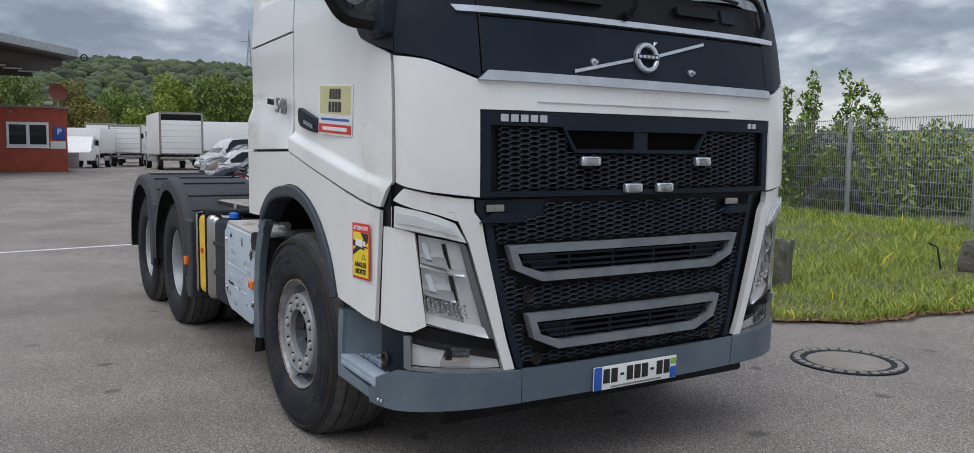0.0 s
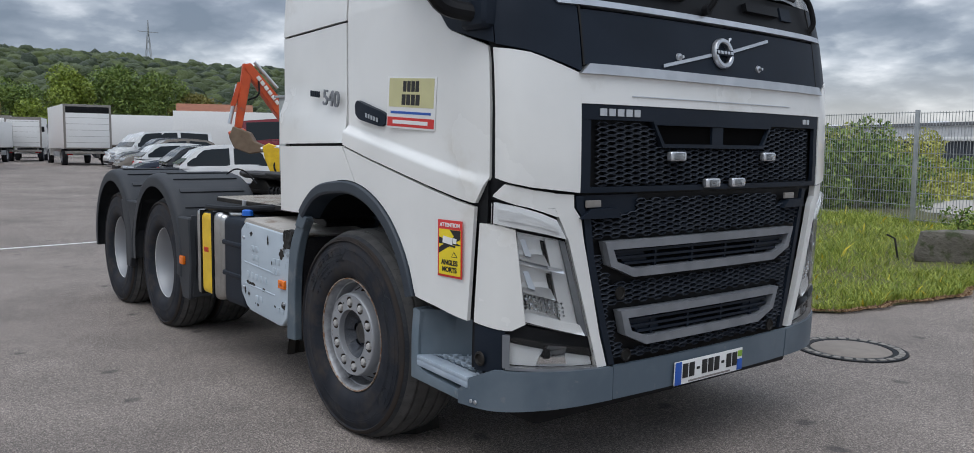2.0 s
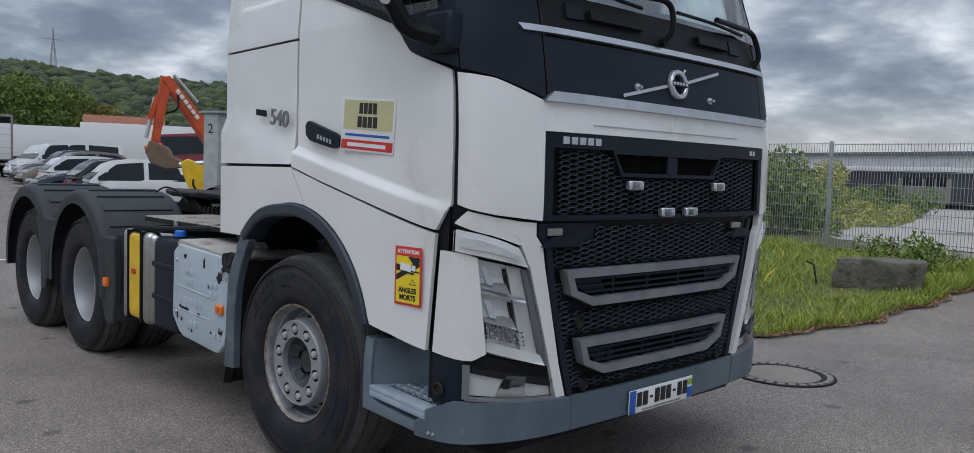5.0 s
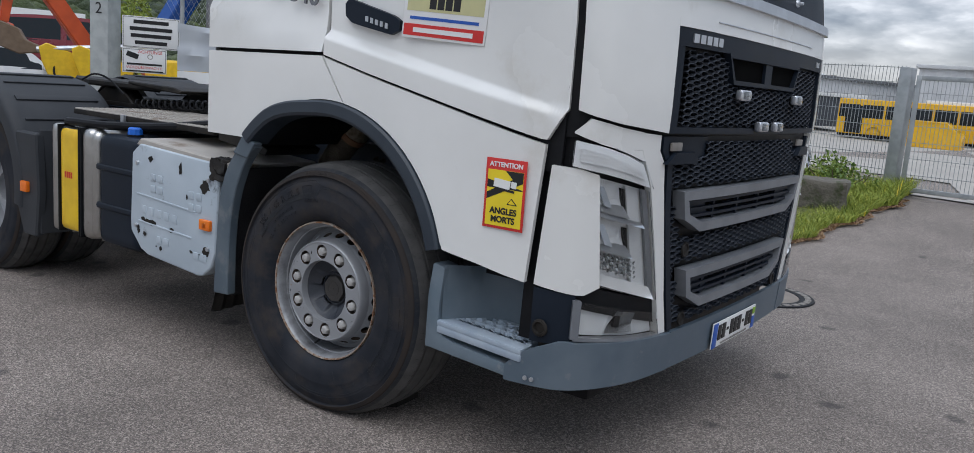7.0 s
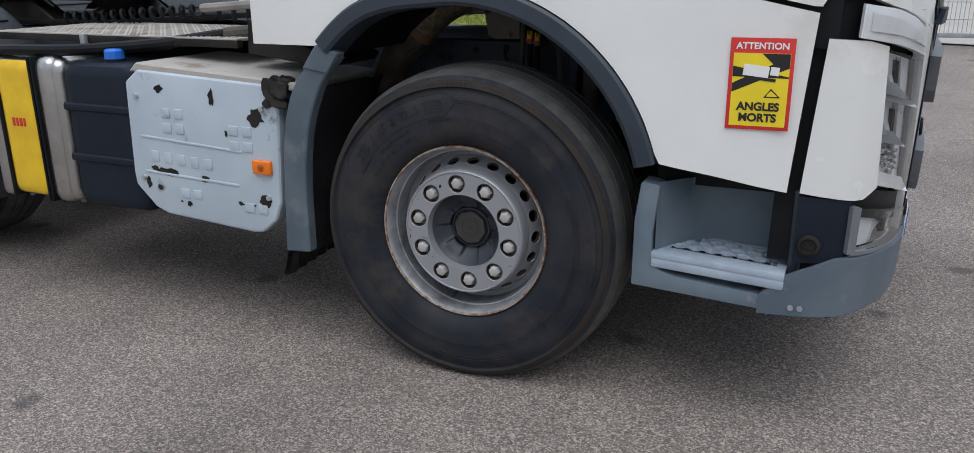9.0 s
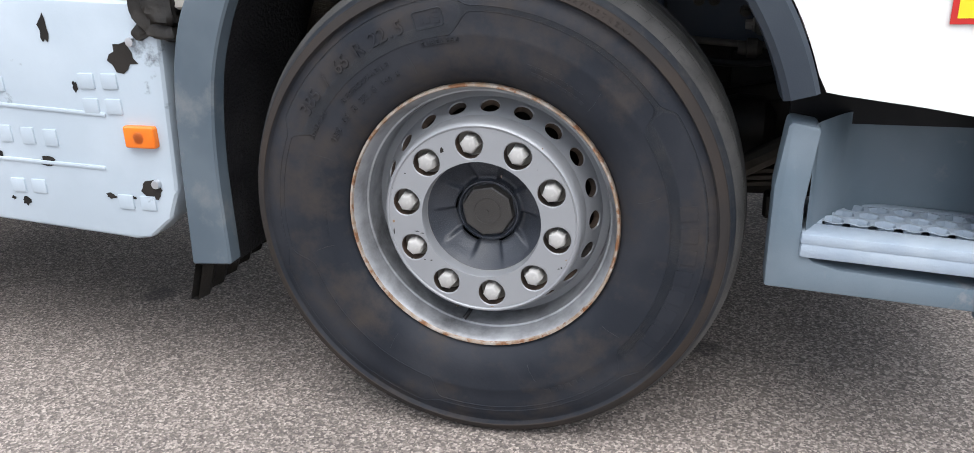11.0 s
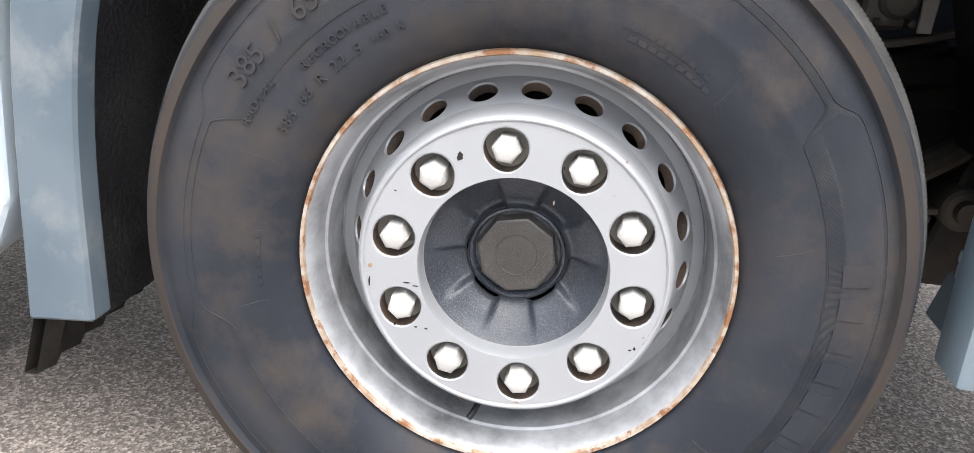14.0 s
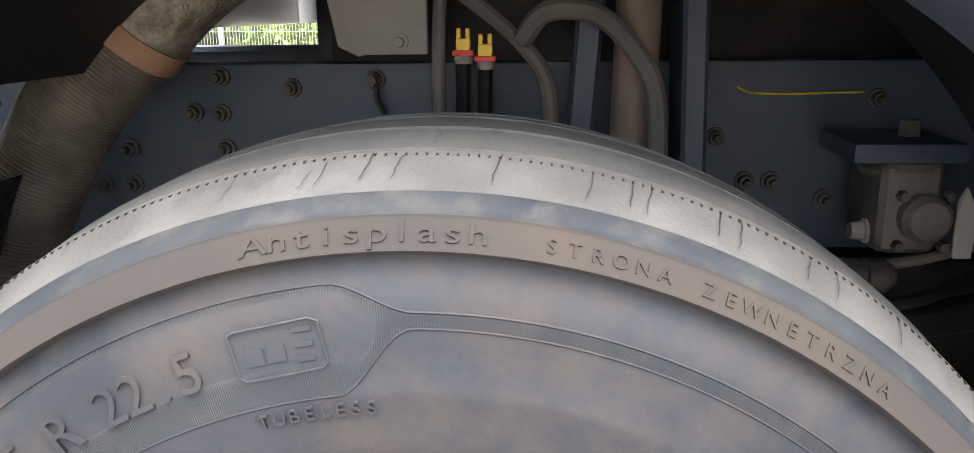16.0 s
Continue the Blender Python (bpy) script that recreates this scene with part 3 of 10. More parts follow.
# front
fs = front_s(-0.885)
both("front_corner_panel", [(1.142, 1.372), (1.20, 1.356), (1.30, 1.336), (fs, 1.313)], [(1.142, 1.895), (1.30, 1.87), (fs, 1.795)], WHITE, truck, n=24, off=0.012, bulge=lambda s, z: -0.022 * max(0, min(1, (1.225 - s) / 0.083)))
part("front_panel", panel([(fs, 1.675), (2 * MIDDLE - fs, 1.675)], [(fs, 1.795), (2 * MIDDLE - fs, 1.795)], off=0.012, n=50), WHITE, truck)
both("corner_cover", [(1.165, 1.905), (1.30, 1.88), (front_s(-0.875), 1.806)], [(1.165, 2.285), (1.235, 2.285), (front_s(-0.875), 2.235)], SOOT, truck, n=20, off=0.006)
lo, hi = front_s(-0.865), 2 * MIDDLE - front_s(-0.865)
part("lower_trim_bar", panel([(lo - 0.03, 1.794), (hi + 0.03, 1.788)], [(lo + 0.015, 1.834), (hi - 0.015, 1.827)], off=0.03, thick=0.05, n=40, m=3), CHROME, truck, "brushed aluminium trim bar")
part("hood_panel", panel([(lo, 1.834), (hi, 1.830)], [(lo, 2.058), (hi, 2.058)], off=0.006, n=40), SOOT, truck)
part("upper_trim_strip", panel([(front_s(-0.96), 2.072), (front_s(0.96), 2.072)], [(front_s(-0.98), 2.098), (front_s(0.98), 2.098)], off=0.016, thick=0.03, n=40, m=2), CHROME, truck, "thin brushed aluminium strip")
part("cowl", panel([(lo, 2.10), (hi, 2.10)], [(lo, 2.245), (hi, 2.245)], off=0.004, n=40), BLACK, truck)
part("windscreen", panel([(1.25, 2.255), (2 * MIDDLE - 1.25, 2.255)], [(1.31, 3.02), (2 * MIDDLE - 1.31, 3.02)], off=-0.006, thick=0.006, n=60, m=10), SCREEN, truck, "wide curved windscreen reflecting the sky")
both("screen_seal", [(1.222, 2.25), (1.268, 2.25)], [(1.286, 3.05), (1.335, 3.05)], BLACK, truck, off=0.002, n=4, m=8)
# roof
both("roof_side", [(-0.78, 3.03), (-0.02, 3.045), (1.272, 3.04)], [(-0.74, 3.52), (0.3, 3.60), (1.36, 3.60)], WHITE, truck, n=30, m=10)
top = bmesh.new()
edge = [skin(-0.74 + (1.36 + 0.74) * i / 20, 3.52 + 0.08 * min(1, i / 9.9)) for i in range(21)]
ring = edge + [Vector((v.x, -v.y, v.z)) for v in edge[::-1]]
top.faces.new([top.verts.new(v) for v in ring])
part("roof_top", top, WHITE, truck)
rear = bmesh.new()
rz = [1.12, 1.6, 2.1, 2.6, 3.05, 3.3, 3.52]
lf = [rear.verts.new(skin(-0.775, z)) for z in rz]
rt = [rear.verts.new((v.co.x, -v.co.y, v.co.z)) for v in lf]
for a, b, c, d in zip(lf, rt, rt[1:], lf[1:]):
    rear.faces.new((a, b, c, d))
part("rear_wall", rear, WHITE, truck)
part("roof_front_cover", panel([(1.268, 3.02), (2 * MIDDLE - 1.268, 3.02)], [(1.362, 3.63), (2 * MIDDLE - 1.362, 3.63)], off=0.01, n=50, m=8), surface("glossy_dark_panel", (0.012, 0.013, 0.016), rough=0.12, coat=0.6, bump=0), truck, "glossy dark roof window panel")
# sun visor
VISOR = surface("glossy_black_plastic", (0.010, 0.0105, 0.012), (0.014, 0.0145, 0.016), rough=0.28, spec=0.4, grain=60, bump=0.05, depth=0.001)
sec = [(0.0, 3.262), (0.05, 3.234), (0.088, 3.178), (0.122, 3.106), (0.137, 3.074), (0.143, 3.0), (0.135, 2.991), (0.045, 3.035), (0.0, 3.055)]


def visor_strip(sec, s0, s1, blend, ends):
    own = bmesh.new()
    cols = []
    for i in range(61):
        s = s0 + (s1 - s0) * i / 60
        f = min(1.0, min(i, 60 - i) / blend + ends)
        f = f * f * (3 - 2 * f)
        cols.append([own.verts.new(skin(s, z, o * f)) for o, z in sec])
    k = len(sec)
    for a, b in zip(cols, cols[1:]):
        for q in range(k):
            own.faces.new((a[q], b[q], b[(q + 1) % k], a[(q + 1) % k]))
    return own


part("sun_visor", visor_strip(sec, 1.262, 2 * MIDDLE - 1.262, 7, 0.36), VISOR, truck, "glossy dark sun visor")
part("visor_trim", visor_strip([(0.048, 3.226), (0.054, 3.238), (0.093, 3.181), (0.127, 3.110), (0.142, 3.076), (0.136, 3.070)], 1.555, 2 * MIDDLE - 1.40, 3, 0.85), CHROME, truck, "wide silver visor trim")
for y in (-0.62, 0.62):
    part("roof_panel_gap", panel([(front_s(y), 3.19), (front_s(y) + 0.012, 3.19)], [(front_s(y * 0.96), 3.58), (front_s(y * 0.96) + 0.012, 3.58)], off=0.0125, thick=0.002, n=1, m=8), OILY, truck)
part("roof_panel_ledge", panel([(front_s(-0.60), 3.535), (front_s(0.60), 3.535)], [(front_s(-0.60), 3.545), (front_s(0.60), 3.545)], off=0.018, thick=0.02, n=30, m=1), BLACK, truck)
# lower front
both("lamp_side_panel", [(1.055, 0.765), (1.237, 0.742), (1.300, 0.772)], [(1.075, 1.183), (1.18, 1.178), (1.243, 1.162)], WHITE, truck, n=8)


def ribbon(rows, off=0.0, thick=0.02, n=6, fine=4, mirrored=False):
    """A curved sheet through rows of (s, z) ends, its edges turned inwards."""
    full = []
    for (a0, b0), (a1, b1) in zip(rows, rows[1:]):
        for k in range(fine):
            t = k / fine
            full.append([(p[0] + (q[0] - p[0]) * t, p[1] + (q[1] - p[1]) * t) for p, q in ((a0, a1), (b0, b1))])
    full.append(list(rows[-1]))
    own = bmesh.new()
    put = lambda s, z, o: own.verts.new(skin(2 * MIDDLE - s if mirrored else s, z, o))
    grid = [[(a[0] + (b[0] - a[0]) * i / n, a[1] + (b[1] - a[1]) * i / n) for i in range(n + 1)] for a, b in full]
    v = [[put(s, z, off) for s, z in row] for row in grid]
    for r0, r1 in zip(v, v[1:]):
        for i in range(n):
            own.faces.new((r0[i], r0[i + 1], r1[i + 1], r1[i]))
    loop = [(0, i) for i in range(n)] + [(j, n) for j in range(len(grid) - 1)] + [(len(grid) - 1, i) for i in range(n, 0, -1)] + [(j, 0) for j in range(len(grid) - 1, 0, -1)]
    low = [put(*grid[j][i], off - thick) for j, i in loop]
    for q in range(len(loop)):
        a, b = loop[q], loop[(q + 1) % len(loop)]
        own.faces.new((v[a[0]][a[1]], low[q], low[(q + 1) % len(loop)], v[b[0]][b[1]]))
    return own


FIN = [((1.652, 0.558), (1.704, 0.558)), ((1.606, 0.70), (1.656, 0.70)), ((1.472, 1.118), (1.546, 1.118)), ((1.424, 1.214), (1.528, 1.206)), ((1.405, 1.250), (1.492, 1.250)), ((1.40, 1.310), (1.488, 1.304))]
SHOULDER_ROWS = [((1.140, 1.296), (1.142, 1.302)), ((1.185, 1.281), (1.192, 1.347)), ((1.245, 1.263), (1.25, 1.336)), ((1.31, 1.250), (1.31, 1.324)), ((1.405, 1.2505), (1.40, 1.312))]
for far in (False, True):
    part("lamp_fin", ribbon(FIN, thick=0.03, mirrored=far), WHITE, truck)
    part("lamp_shoulder", ribbon(SHOULDER_ROWS, thick=0.03, mirrored=far), WHITE, truck)
    part("shoulder_corner", ribbon([((1.30, 1.2515), (1.405, 1.2495)), ((1.345, 1.238), (1.41, 1.238)), ((1.415, 1.2145), (1.4235, 1.2145))], thick=0.03, mirrored=far), WHITE, truck)
both("bumper_corner", [(0.98, 0.40), (1.10, 0.405), (front_s(-0.66), 0.405)], [(0.98, 0.46), (1.06, 0.53), (1.18, 0.580), (front_s(-0.665), 0.553)], BUMPER, truck, n=24, m=6, off=0.015)
part("bumper_middle", panel([(front_s(-0.655), 0.405), (front_s(0.655), 0.405)], [(front_s(-0.66), 0.555), (front_s(0.66), 0.555)], off=0.012, n=30, m=4), BUMPER, truck)
part("front_core", box((0.22, 1.9, 1.3), (1.05, 0, 0.95), 0.02), BLACK, truck)
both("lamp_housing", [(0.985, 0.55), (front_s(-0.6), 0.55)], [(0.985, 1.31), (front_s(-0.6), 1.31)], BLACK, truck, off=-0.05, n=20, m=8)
# black sheets added behind the skin so that gaps and seams look shaded
part("hood_gap_shade", panel([(1.10, 1.28), (2 * MIDDLE - 1.10, 1.28)], [(1.10, 2.30), (2 * MIDDLE - 1.10, 2.30)], off=-0.035, n=50, m=8), BLACK, truck)
both("door_gap_shade", [(-0.20, 1.25), (0.02, 1.25)], [(-0.20, 3.0), (0.02, 3.0)], BLACK, truck, off=-0.035, n=2, m=8)
both("sill_gap_shade", [(0.66, 0.84), (1.12, 0.80)], [(0.55, 1.55), (1.12, 1.55)], BLACK, truck, off=-0.05, n=8, m=6)
both("seam_shade", [(-0.77, 1.42), (1.1, 1.15)], [(-0.77, 1.60), (1.1, 1.45)], BLACK, truck, off=-0.02, n=16, m=2)
both("locker_gap_shade", [(-0.77, 2.06), (0.0, 2.06)], [(-0.77, 2.16), (0.0, 2.16)], BLACK, truck, off=-0.024, n=8, m=2)


# honeycomb meshes
def honeycomb(y0, y1, z0, z1, cut, w=0.064, h=0.0225, off=-0.012):
    """A lattice of flat hexagons with raised rims over a stretch of the front."""
    own = bmesh.new()
    six = [(-0.5, 0), (-0.24, 0.5), (0.24, 0.5), (0.5, 0), (0.24, -0.5), (-0.24, -0.5)]
    col, y = 0, y0 + w / 2
    while y < y1 - w / 2:
        z = z0 + h / 2 + (h / 2 if col % 2 else 0)
        while z < z1 - h / 3:
            if cut(y, z):
                out, mid, low = ([own.verts.new(skin(front_s(y + a * w * p), z + b * h * q + up, off + o)) for a, b in six] for p, q, up, o in ((1.0, 1.0, 0.0, 0.010), (0.87, 0.70, 0.0, 0.013), (0.82, 0.56, 0.001, -0.008)))
                for k in range(6):
                    q = (k + 1) % 6
                    own.faces.new((out[k], out[q], mid[q], mid[k]))
                    own.faces.new((mid[k], mid[q], low[q], low[k]))
            z += h
        y += w * 0.74
        col += 1
    return own


def in_upper(y, z):
    return not (-0.50 + (1.61 - z) * 0.5 < y < 0.40 - (1.61 - z) * 0.5 and z > 1.50)


def half_at(y, z):
    """Half width of the lower grille on the side of y; the near edge runs along the white fin."""
    if y < 0:
        return float(np.interp(z, [0.556, 0.762, 1.037, 1.2, 1.249, 1.305], [0.683, 0.752, 0.828, 0.856, 0.895, 0.90]))
    return 0.615 + (z - 0.56) / 0.72 * 0.135


def in_lower(y, z):
    if abs(y) > half_at(y, z) - 0.03:
        return False
    for z0, z1, k in ((0.93, 1.115, 0.63), (0.62, 0.815, 0.53)):
        if z0 - 0.01 < z < z1 + 0.01 and abs(y + 0.06) < k + (z - z0) * 0.5 + 0.02:
            return False
    return not (abs(y + 0.03) > 0.52 and z > 1.22)


part("upper_grille", panel([(fs + 0.005, 1.315), (2 * MIDDLE - fs - 0.005, 1.315)], [(fs + 0.005, 1.672), (2 * MIDDLE - fs - 0.005, 1.672)], off=-0.026, n=40), BLACK, truck, "black honeycomb upper grille")
tagged(part("grille_mesh", honeycomb(-0.80, 0.81, 1.335, 1.605, in_upper), GRILLE, truck, smooth=False), kind="stuff")
part("grille_header", panel([(fs + 0.004, 1.612), (2 * MIDDLE - fs - 0.004, 1.612)], [(fs + 0.004, 1.674), (2 * MIDDLE - fs - 0.004, 1.674)], off=0.008, n=40, m=3), SOOT, truck)
both("grille_side_rim", [(fs + 0.004, 1.315), (fs + 0.05, 1.315)], [(fs + 0.004, 1.615), (fs + 0.05, 1.615)], SOOT, truck, off=0.006, n=2)
part("grille_bottom_rim", panel([(fs + 0.004, 1.312), (2 * MIDDLE - fs - 0.004, 1.312)], [(fs + 0.004, 1.335), (2 * MIDDLE - fs - 0.004, 1.335)], off=0.006, n=40, m=2), SOOT, truck)
SLOT = [(-0.49, 1.615), (-0.425, 1.50), (0.325, 1.50), (0.39, 1.615)]
# near-black sheet stands in for the shade deep in the air slot
part("air_slot_shade", panel([(front_s(-0.42), 1.505), (front_s(0.32), 1.505)], [(front_s(-0.48), 1.61), (front_s(0.38), 1.61)], off=-0.010, thick=0.001, n=20, m=2), RECESS_SHADE, truck)
part("slot_post", panel([(front_s(-0.08), 1.515), (front_s(-0.0), 1.515)], [(front_s(-0.08), 1.597), (front_s(-0.0), 1.597)], off=0.004, n=3, m=2), SOOT, truck)
part("lower_grille", panel([(front_s(-0.685), 0.56), (front_s(0.625), 0.56)], [(front_s(-0.90), 1.30), (front_s(0.77), 1.30)], off=-0.032, n=40), BLACK, truck, "black honeycomb lower grille")
tagged(part("grille_mesh", honeycomb(-0.90, 0.76, 0.575, 1.285, in_lower), GRILLE, truck, smooth=False), kind="stuff")
edge_l = [((front_s(-half_at(-1, z)) + 0.002, z), (front_s(-half_at(-1, z) + 0.035), z)) for z in (0.562, 0.70, 0.90, 1.037, 1.12, 1.2, 1.25, 1.30)]
part("grille_edge", ribbon(edge_l, 0.004, n=2), SOOT, truck)
part("grille_edge", panel([(front_s(0.60), 0.565), (front_s(0.635), 0.565)], [(front_s(0.735), 1.295), (front_s(0.77), 1.295)], off=0.004, n=2, m=14), SOOT, truck)
part("grille_shelf", panel([(front_s(-0.87), 1.215), (front_s(-0.55), 1.215)], [(front_s(-0.885), 1.30), (front_s(-0.55), 1.30)], off=-0.012, n=8, m=2), SOOT, truck)


def ring_panel(outer, inner, off, thick):
    """A frame between two outlines of (y, z) on the front."""
    own = bmesh.new()
    k = len(outer)
    rows = []
    for line, o in ((outer, off - thick), (outer, off), (inner, off), (inner, off - thick)):
        pts = []
        for i in range(k):
            a, b = line[i], line[(i + 1) % k]
            for q in range(8):
                y, z = a[0] + (b[0] - a[0]) * q / 8, a[1] + (b[1] - a[1]) * q / 8
                pts.append(own.verts.new(skin(front_s(y), z, o)))
        rows.append(pts)
    n_ = len(rows[0])
    for r0, r1 in zip(rows, rows[1:]):
        for i in range(n_):
            own.faces.new((r0[i], r0[(i + 1) % n_], r1[(i + 1) % n_], r1[i]))
    bmesh.ops.bevel(own, geom=[e for e in own.edges if len(e.link_faces) == 2 and e.calc_face_angle(0) > 0.8], offset=0.006, segments=2, affect="EDGES")
    return own


part("air_slot_rim", ring_panel(SLOT, [(-0.468, 1.598), (-0.415, 1.517), (0.315, 1.517), (0.368, 1.598)], 0.010, 0.03), SOOT, truck)
for c, z0, z1, w0, w1 in ((-0.065, 0.945, 1.105, 0.52, 0.69), (-0.065, 0.635, 0.80, 0.42, 0.585)):
    outer = [(c - w1, z1), (c - w1 + 0.035, z0 + 0.055), (c - w0, z0), (c + w0, z0), (c + w1 - 0.035, z0 + 0.055), (c + w1, z1)]
    inner = [(c - w1 + 0.045, z1 - 0.034), (c - w1 + 0.07, z0 + 0.072), (c - w0 + 0.01, z0 + 0.036), (c + w0 - 0.01, z0 + 0.036), (c + w1 - 0.07, z0 + 0.072), (c + w1 - 0.045, z1 - 0.034)]
    fr = part("intake_frame", ring_panel(outer, inner, 0.028, 0.05), FRAMEGREY, truck, "grey plastic intake frame")
    # near-black sheet in place of the shade behind the slats
    part("intake_shade", panel([(front_s(c - w0), z0 + 0.03), (front_s(c + w0), z0 + 0.03)], [(front_s(c - w1 + 0.04), z1 - 0.03), (front_s(c + w1 - 0.04), z1 - 0.03)], off=-0.022, thick=0.001, n=20), RECESS_SHADE, fr)
    for k in range(3):
        z = z0 + 0.052 + 0.027 * k
        e = w0 - 0.02 + (w1 - w0 - 0.05) * min(1, (k + 1) / 2)
        part("slat", panel([(front_s(c - e), z), (front_s(c + e), z)], [(front_s(c - e), z + 0.011), (front_s(c + e), z + 0.011)], off=0.006, thick=0.022, n=20, m=2), SOOT, fr)
    for y in (-0.37, -0.12, 0.13, 0.38):
        part("post", panel([(front_s(c + y), z0 + 0.03), (front_s(c + y + 0.014), z0 + 0.03)], [(front_s(c + y), z1 - 0.033), (front_s(c + y + 0.014), z1 - 0.033)], off=0.0, thick=0.02, n=2), SOOT, fr)
    for sg in (-1, 1):
        part("blank", panel([(front_s(c + sg * (w0 - 0.05) - 0.07), z0 + 0.05), (front_s(c + sg * (w0 - 0.05) + 0.07), z0 + 0.05)], [(front_s(c + sg * (w0 + 0.02) - 0.09), z1 - 0.036), (front_s(c + sg * (w0 + 0.02) + 0.09), z1 - 0.036)], off=-0.008, n=4), SOOT, fr)


# small lamps on the grille
def marker(y, z, off=0.0):
    m = frame_at(skin(front_s(y), z, off), skin(front_s(y + 0.05), z) - skin(front_s(y - 0.05), z), (0, 0, 1))
    b = part("marker_lamp", box((0.105, 0.042, 0.03), (0, 0, 0.01), 0.012, 3), CHROME, truck, "small clear position lamp")
    b.matrix_basis = m
    part("lens", box((0.06, 0.03, 0.01), (0, 0, 0.026), 0.004, 2), LENS, b)


for y, z in ((-0.348, 1.463), (0.345, 1.463), (-0.10, 1.343), (0.095, 1.343)):
    marker(y, z, 0.012)
for y in (-0.79, 0.62):
    bk = part("strobe_bracket", panel([(front_s(y - 0.09), 1.205), (front_s(y + 0.12), 1.205)], [(front_s(y - 0.04), 1.245), (front_s(y + 0.10), 1.245)], off=0.02, thick=0.05, n=4), SOOT, truck)
    q = part("strobe_lamp", box((0.012, 0.085, 0.03), skin(front_s(y - 0.02), 1.265, 0.0), 0.004), GRIME, truck)
for y, z in ((-0.64, 0.875), (-0.585, 0.595), (0.50, 0.595)):
    part("tow_hole", spin([(0.0, 0.0), (0.02, 0.001), (0.024, 0.006), (0.028, 0.006), (0.03, 0.0)], 16, "x", at=skin(front_s(y), z, 0.004)), OILY, truck)


# lettering on the truck becomes plain raised bars and blocks where it is a make's name
def front_bars(y0, y1, z, h, count, off, parent, material, name="emblem_bar"):
    """Blocks in a row, one mesh each."""
    w = (y1 - y0) / count
    for i in range(count):
        a, b = y0 + w * i + 0.12 * w, y0 + w * (i + 1) - 0.12 * w
        part(name, panel([(front_s(a), z - h / 2), (front_s(b), z - h / 2)], [(front_s(a), z + h / 2), (front_s(b), z + h / 2)], off=off, thick=0.006, n=2), material, parent)


front_bars(-0.80, -0.565, 1.643, 0.030, 5, 0.013, truck, CHROME)
front_bars(0.69, 0.765, 1.643, 0.024, 2, 0.013, truck, CHROME)
# round emblem on the slanting bar
em = skin(front_s(-0.005), 1.937, 0.02)
bar = bmesh.new()
for a, b in (((-0.42, 1.853), (-0.08, 1.925)), ((0.075, 1.952), (0.39, 2.03))):
    pts = []
    for t in range(9):
        y, z = a[0] + (b[0] - a[0]) * t / 8, a[1] + (b[1] - a[1]) * t / 8
        pts.append([bar.verts.new(skin(front_s(y), z + dz, o)) for dz, o in ((-0.0085, 0.004), (-0.007, 0.013), (0.007, 0.013), (0.0085, 0.004))])
    for p0, p1 in zip(pts, pts[1:]):
        for k in range(3):
            bar.faces.new((p0[k], p1[k], p1[k + 1], p0[k + 1]))
part("emblem_bar", bar, CHROME, truck)
tilt = frame_at(em, (0, 1, 0), skin(front_s(0), 2.0) - skin(front_s(0), 1.88))
ring_ = part("emblem_ring", spin([(0.047, -0.012), (0.047, 0.006), (0.052, 0.012), (0.066, 0.012), (0.071, 0.004), (0.071, -0.012)], 40, "z"), CHROME, truck, "round chrome emblem")
ring_.matrix_basis = tilt
part("emblem_band", box((0.13, 0.026, 0.014), (0, 0, 0.006), 0.003), SOOT, ring_)
part("emblem_arrow", prism([(0.040, 0.052), (0.068, 0.074), (0.046, 0.074)], 0.0, 0.012, "z", 0.002), CHROME, ring_)
for i in range(5):
    part("emblem_block", box((0.018, 0.014, 0.004), (-0.05 + 0.025 * i, 0, 0.014), 0.002), CHROME, ring_)
for y, z in ((-0.31, 1.90), (0.285, 1.885)):
    part("washer_nozzle", spin([(0.0, 0.03), (0.007, 0.029), (0.008, 0.012), (0.016, 0.010), (0.018, 0.0)], 16, "x", at=skin(front_s(y), z, 0.005)), CHROME, truck)
part("hood_seam", panel([(front_s(-0.62), 1.711), (front_s(0.55), 1.711)], [(front_s(-0.62), 1.715), (front_s(0.55), 1.715)], off=0.017, thick=0.006, n=30, m=1), CHROME, truck)
for y in (-0.866, 0.866):
    part("panel_gap", panel([(front_s(y - 0.004), 1.83), (front_s(y + 0.004), 1.83)], [(front_s(y - 0.004), 2.24), (front_s(y + 0.004), 2.24)], off=0.0075, thick=0.002, n=1, m=4), OILY, truck)

# number plate: characters are plain bars
pm = frame_at(skin(front_s(-0.02), 0.462, 0.022), skin(front_s(0.1), 0.46) - skin(front_s(-0.1), 0.46), (0.03, 0, 1))
plate = part("number_plate", box((0.52, 0.112, 0.006), (0, 0, 0), 0.004), PRINTWHITE, truck, "white number plate with blue ends")
plate.matrix_basis = pm
part("blue_end", box((0.045, 0.108, 0.003), (-0.236, 0, 0.004), 0.001), BLUEPRINT, plate)
part("blue_end", box((0.04, 0.055, 0.003), (0.238, -0.025, 0.004), 0.001), BLUEPRINT, plate)
part("green_mark", box((0.034, 0.03, 0.003), (0.238, 0.03, 0.004), 0.001), leaf_material("plate_green", (0.2, 0.4, 0.05), (0.3, 0.45, 0.05)), plate)
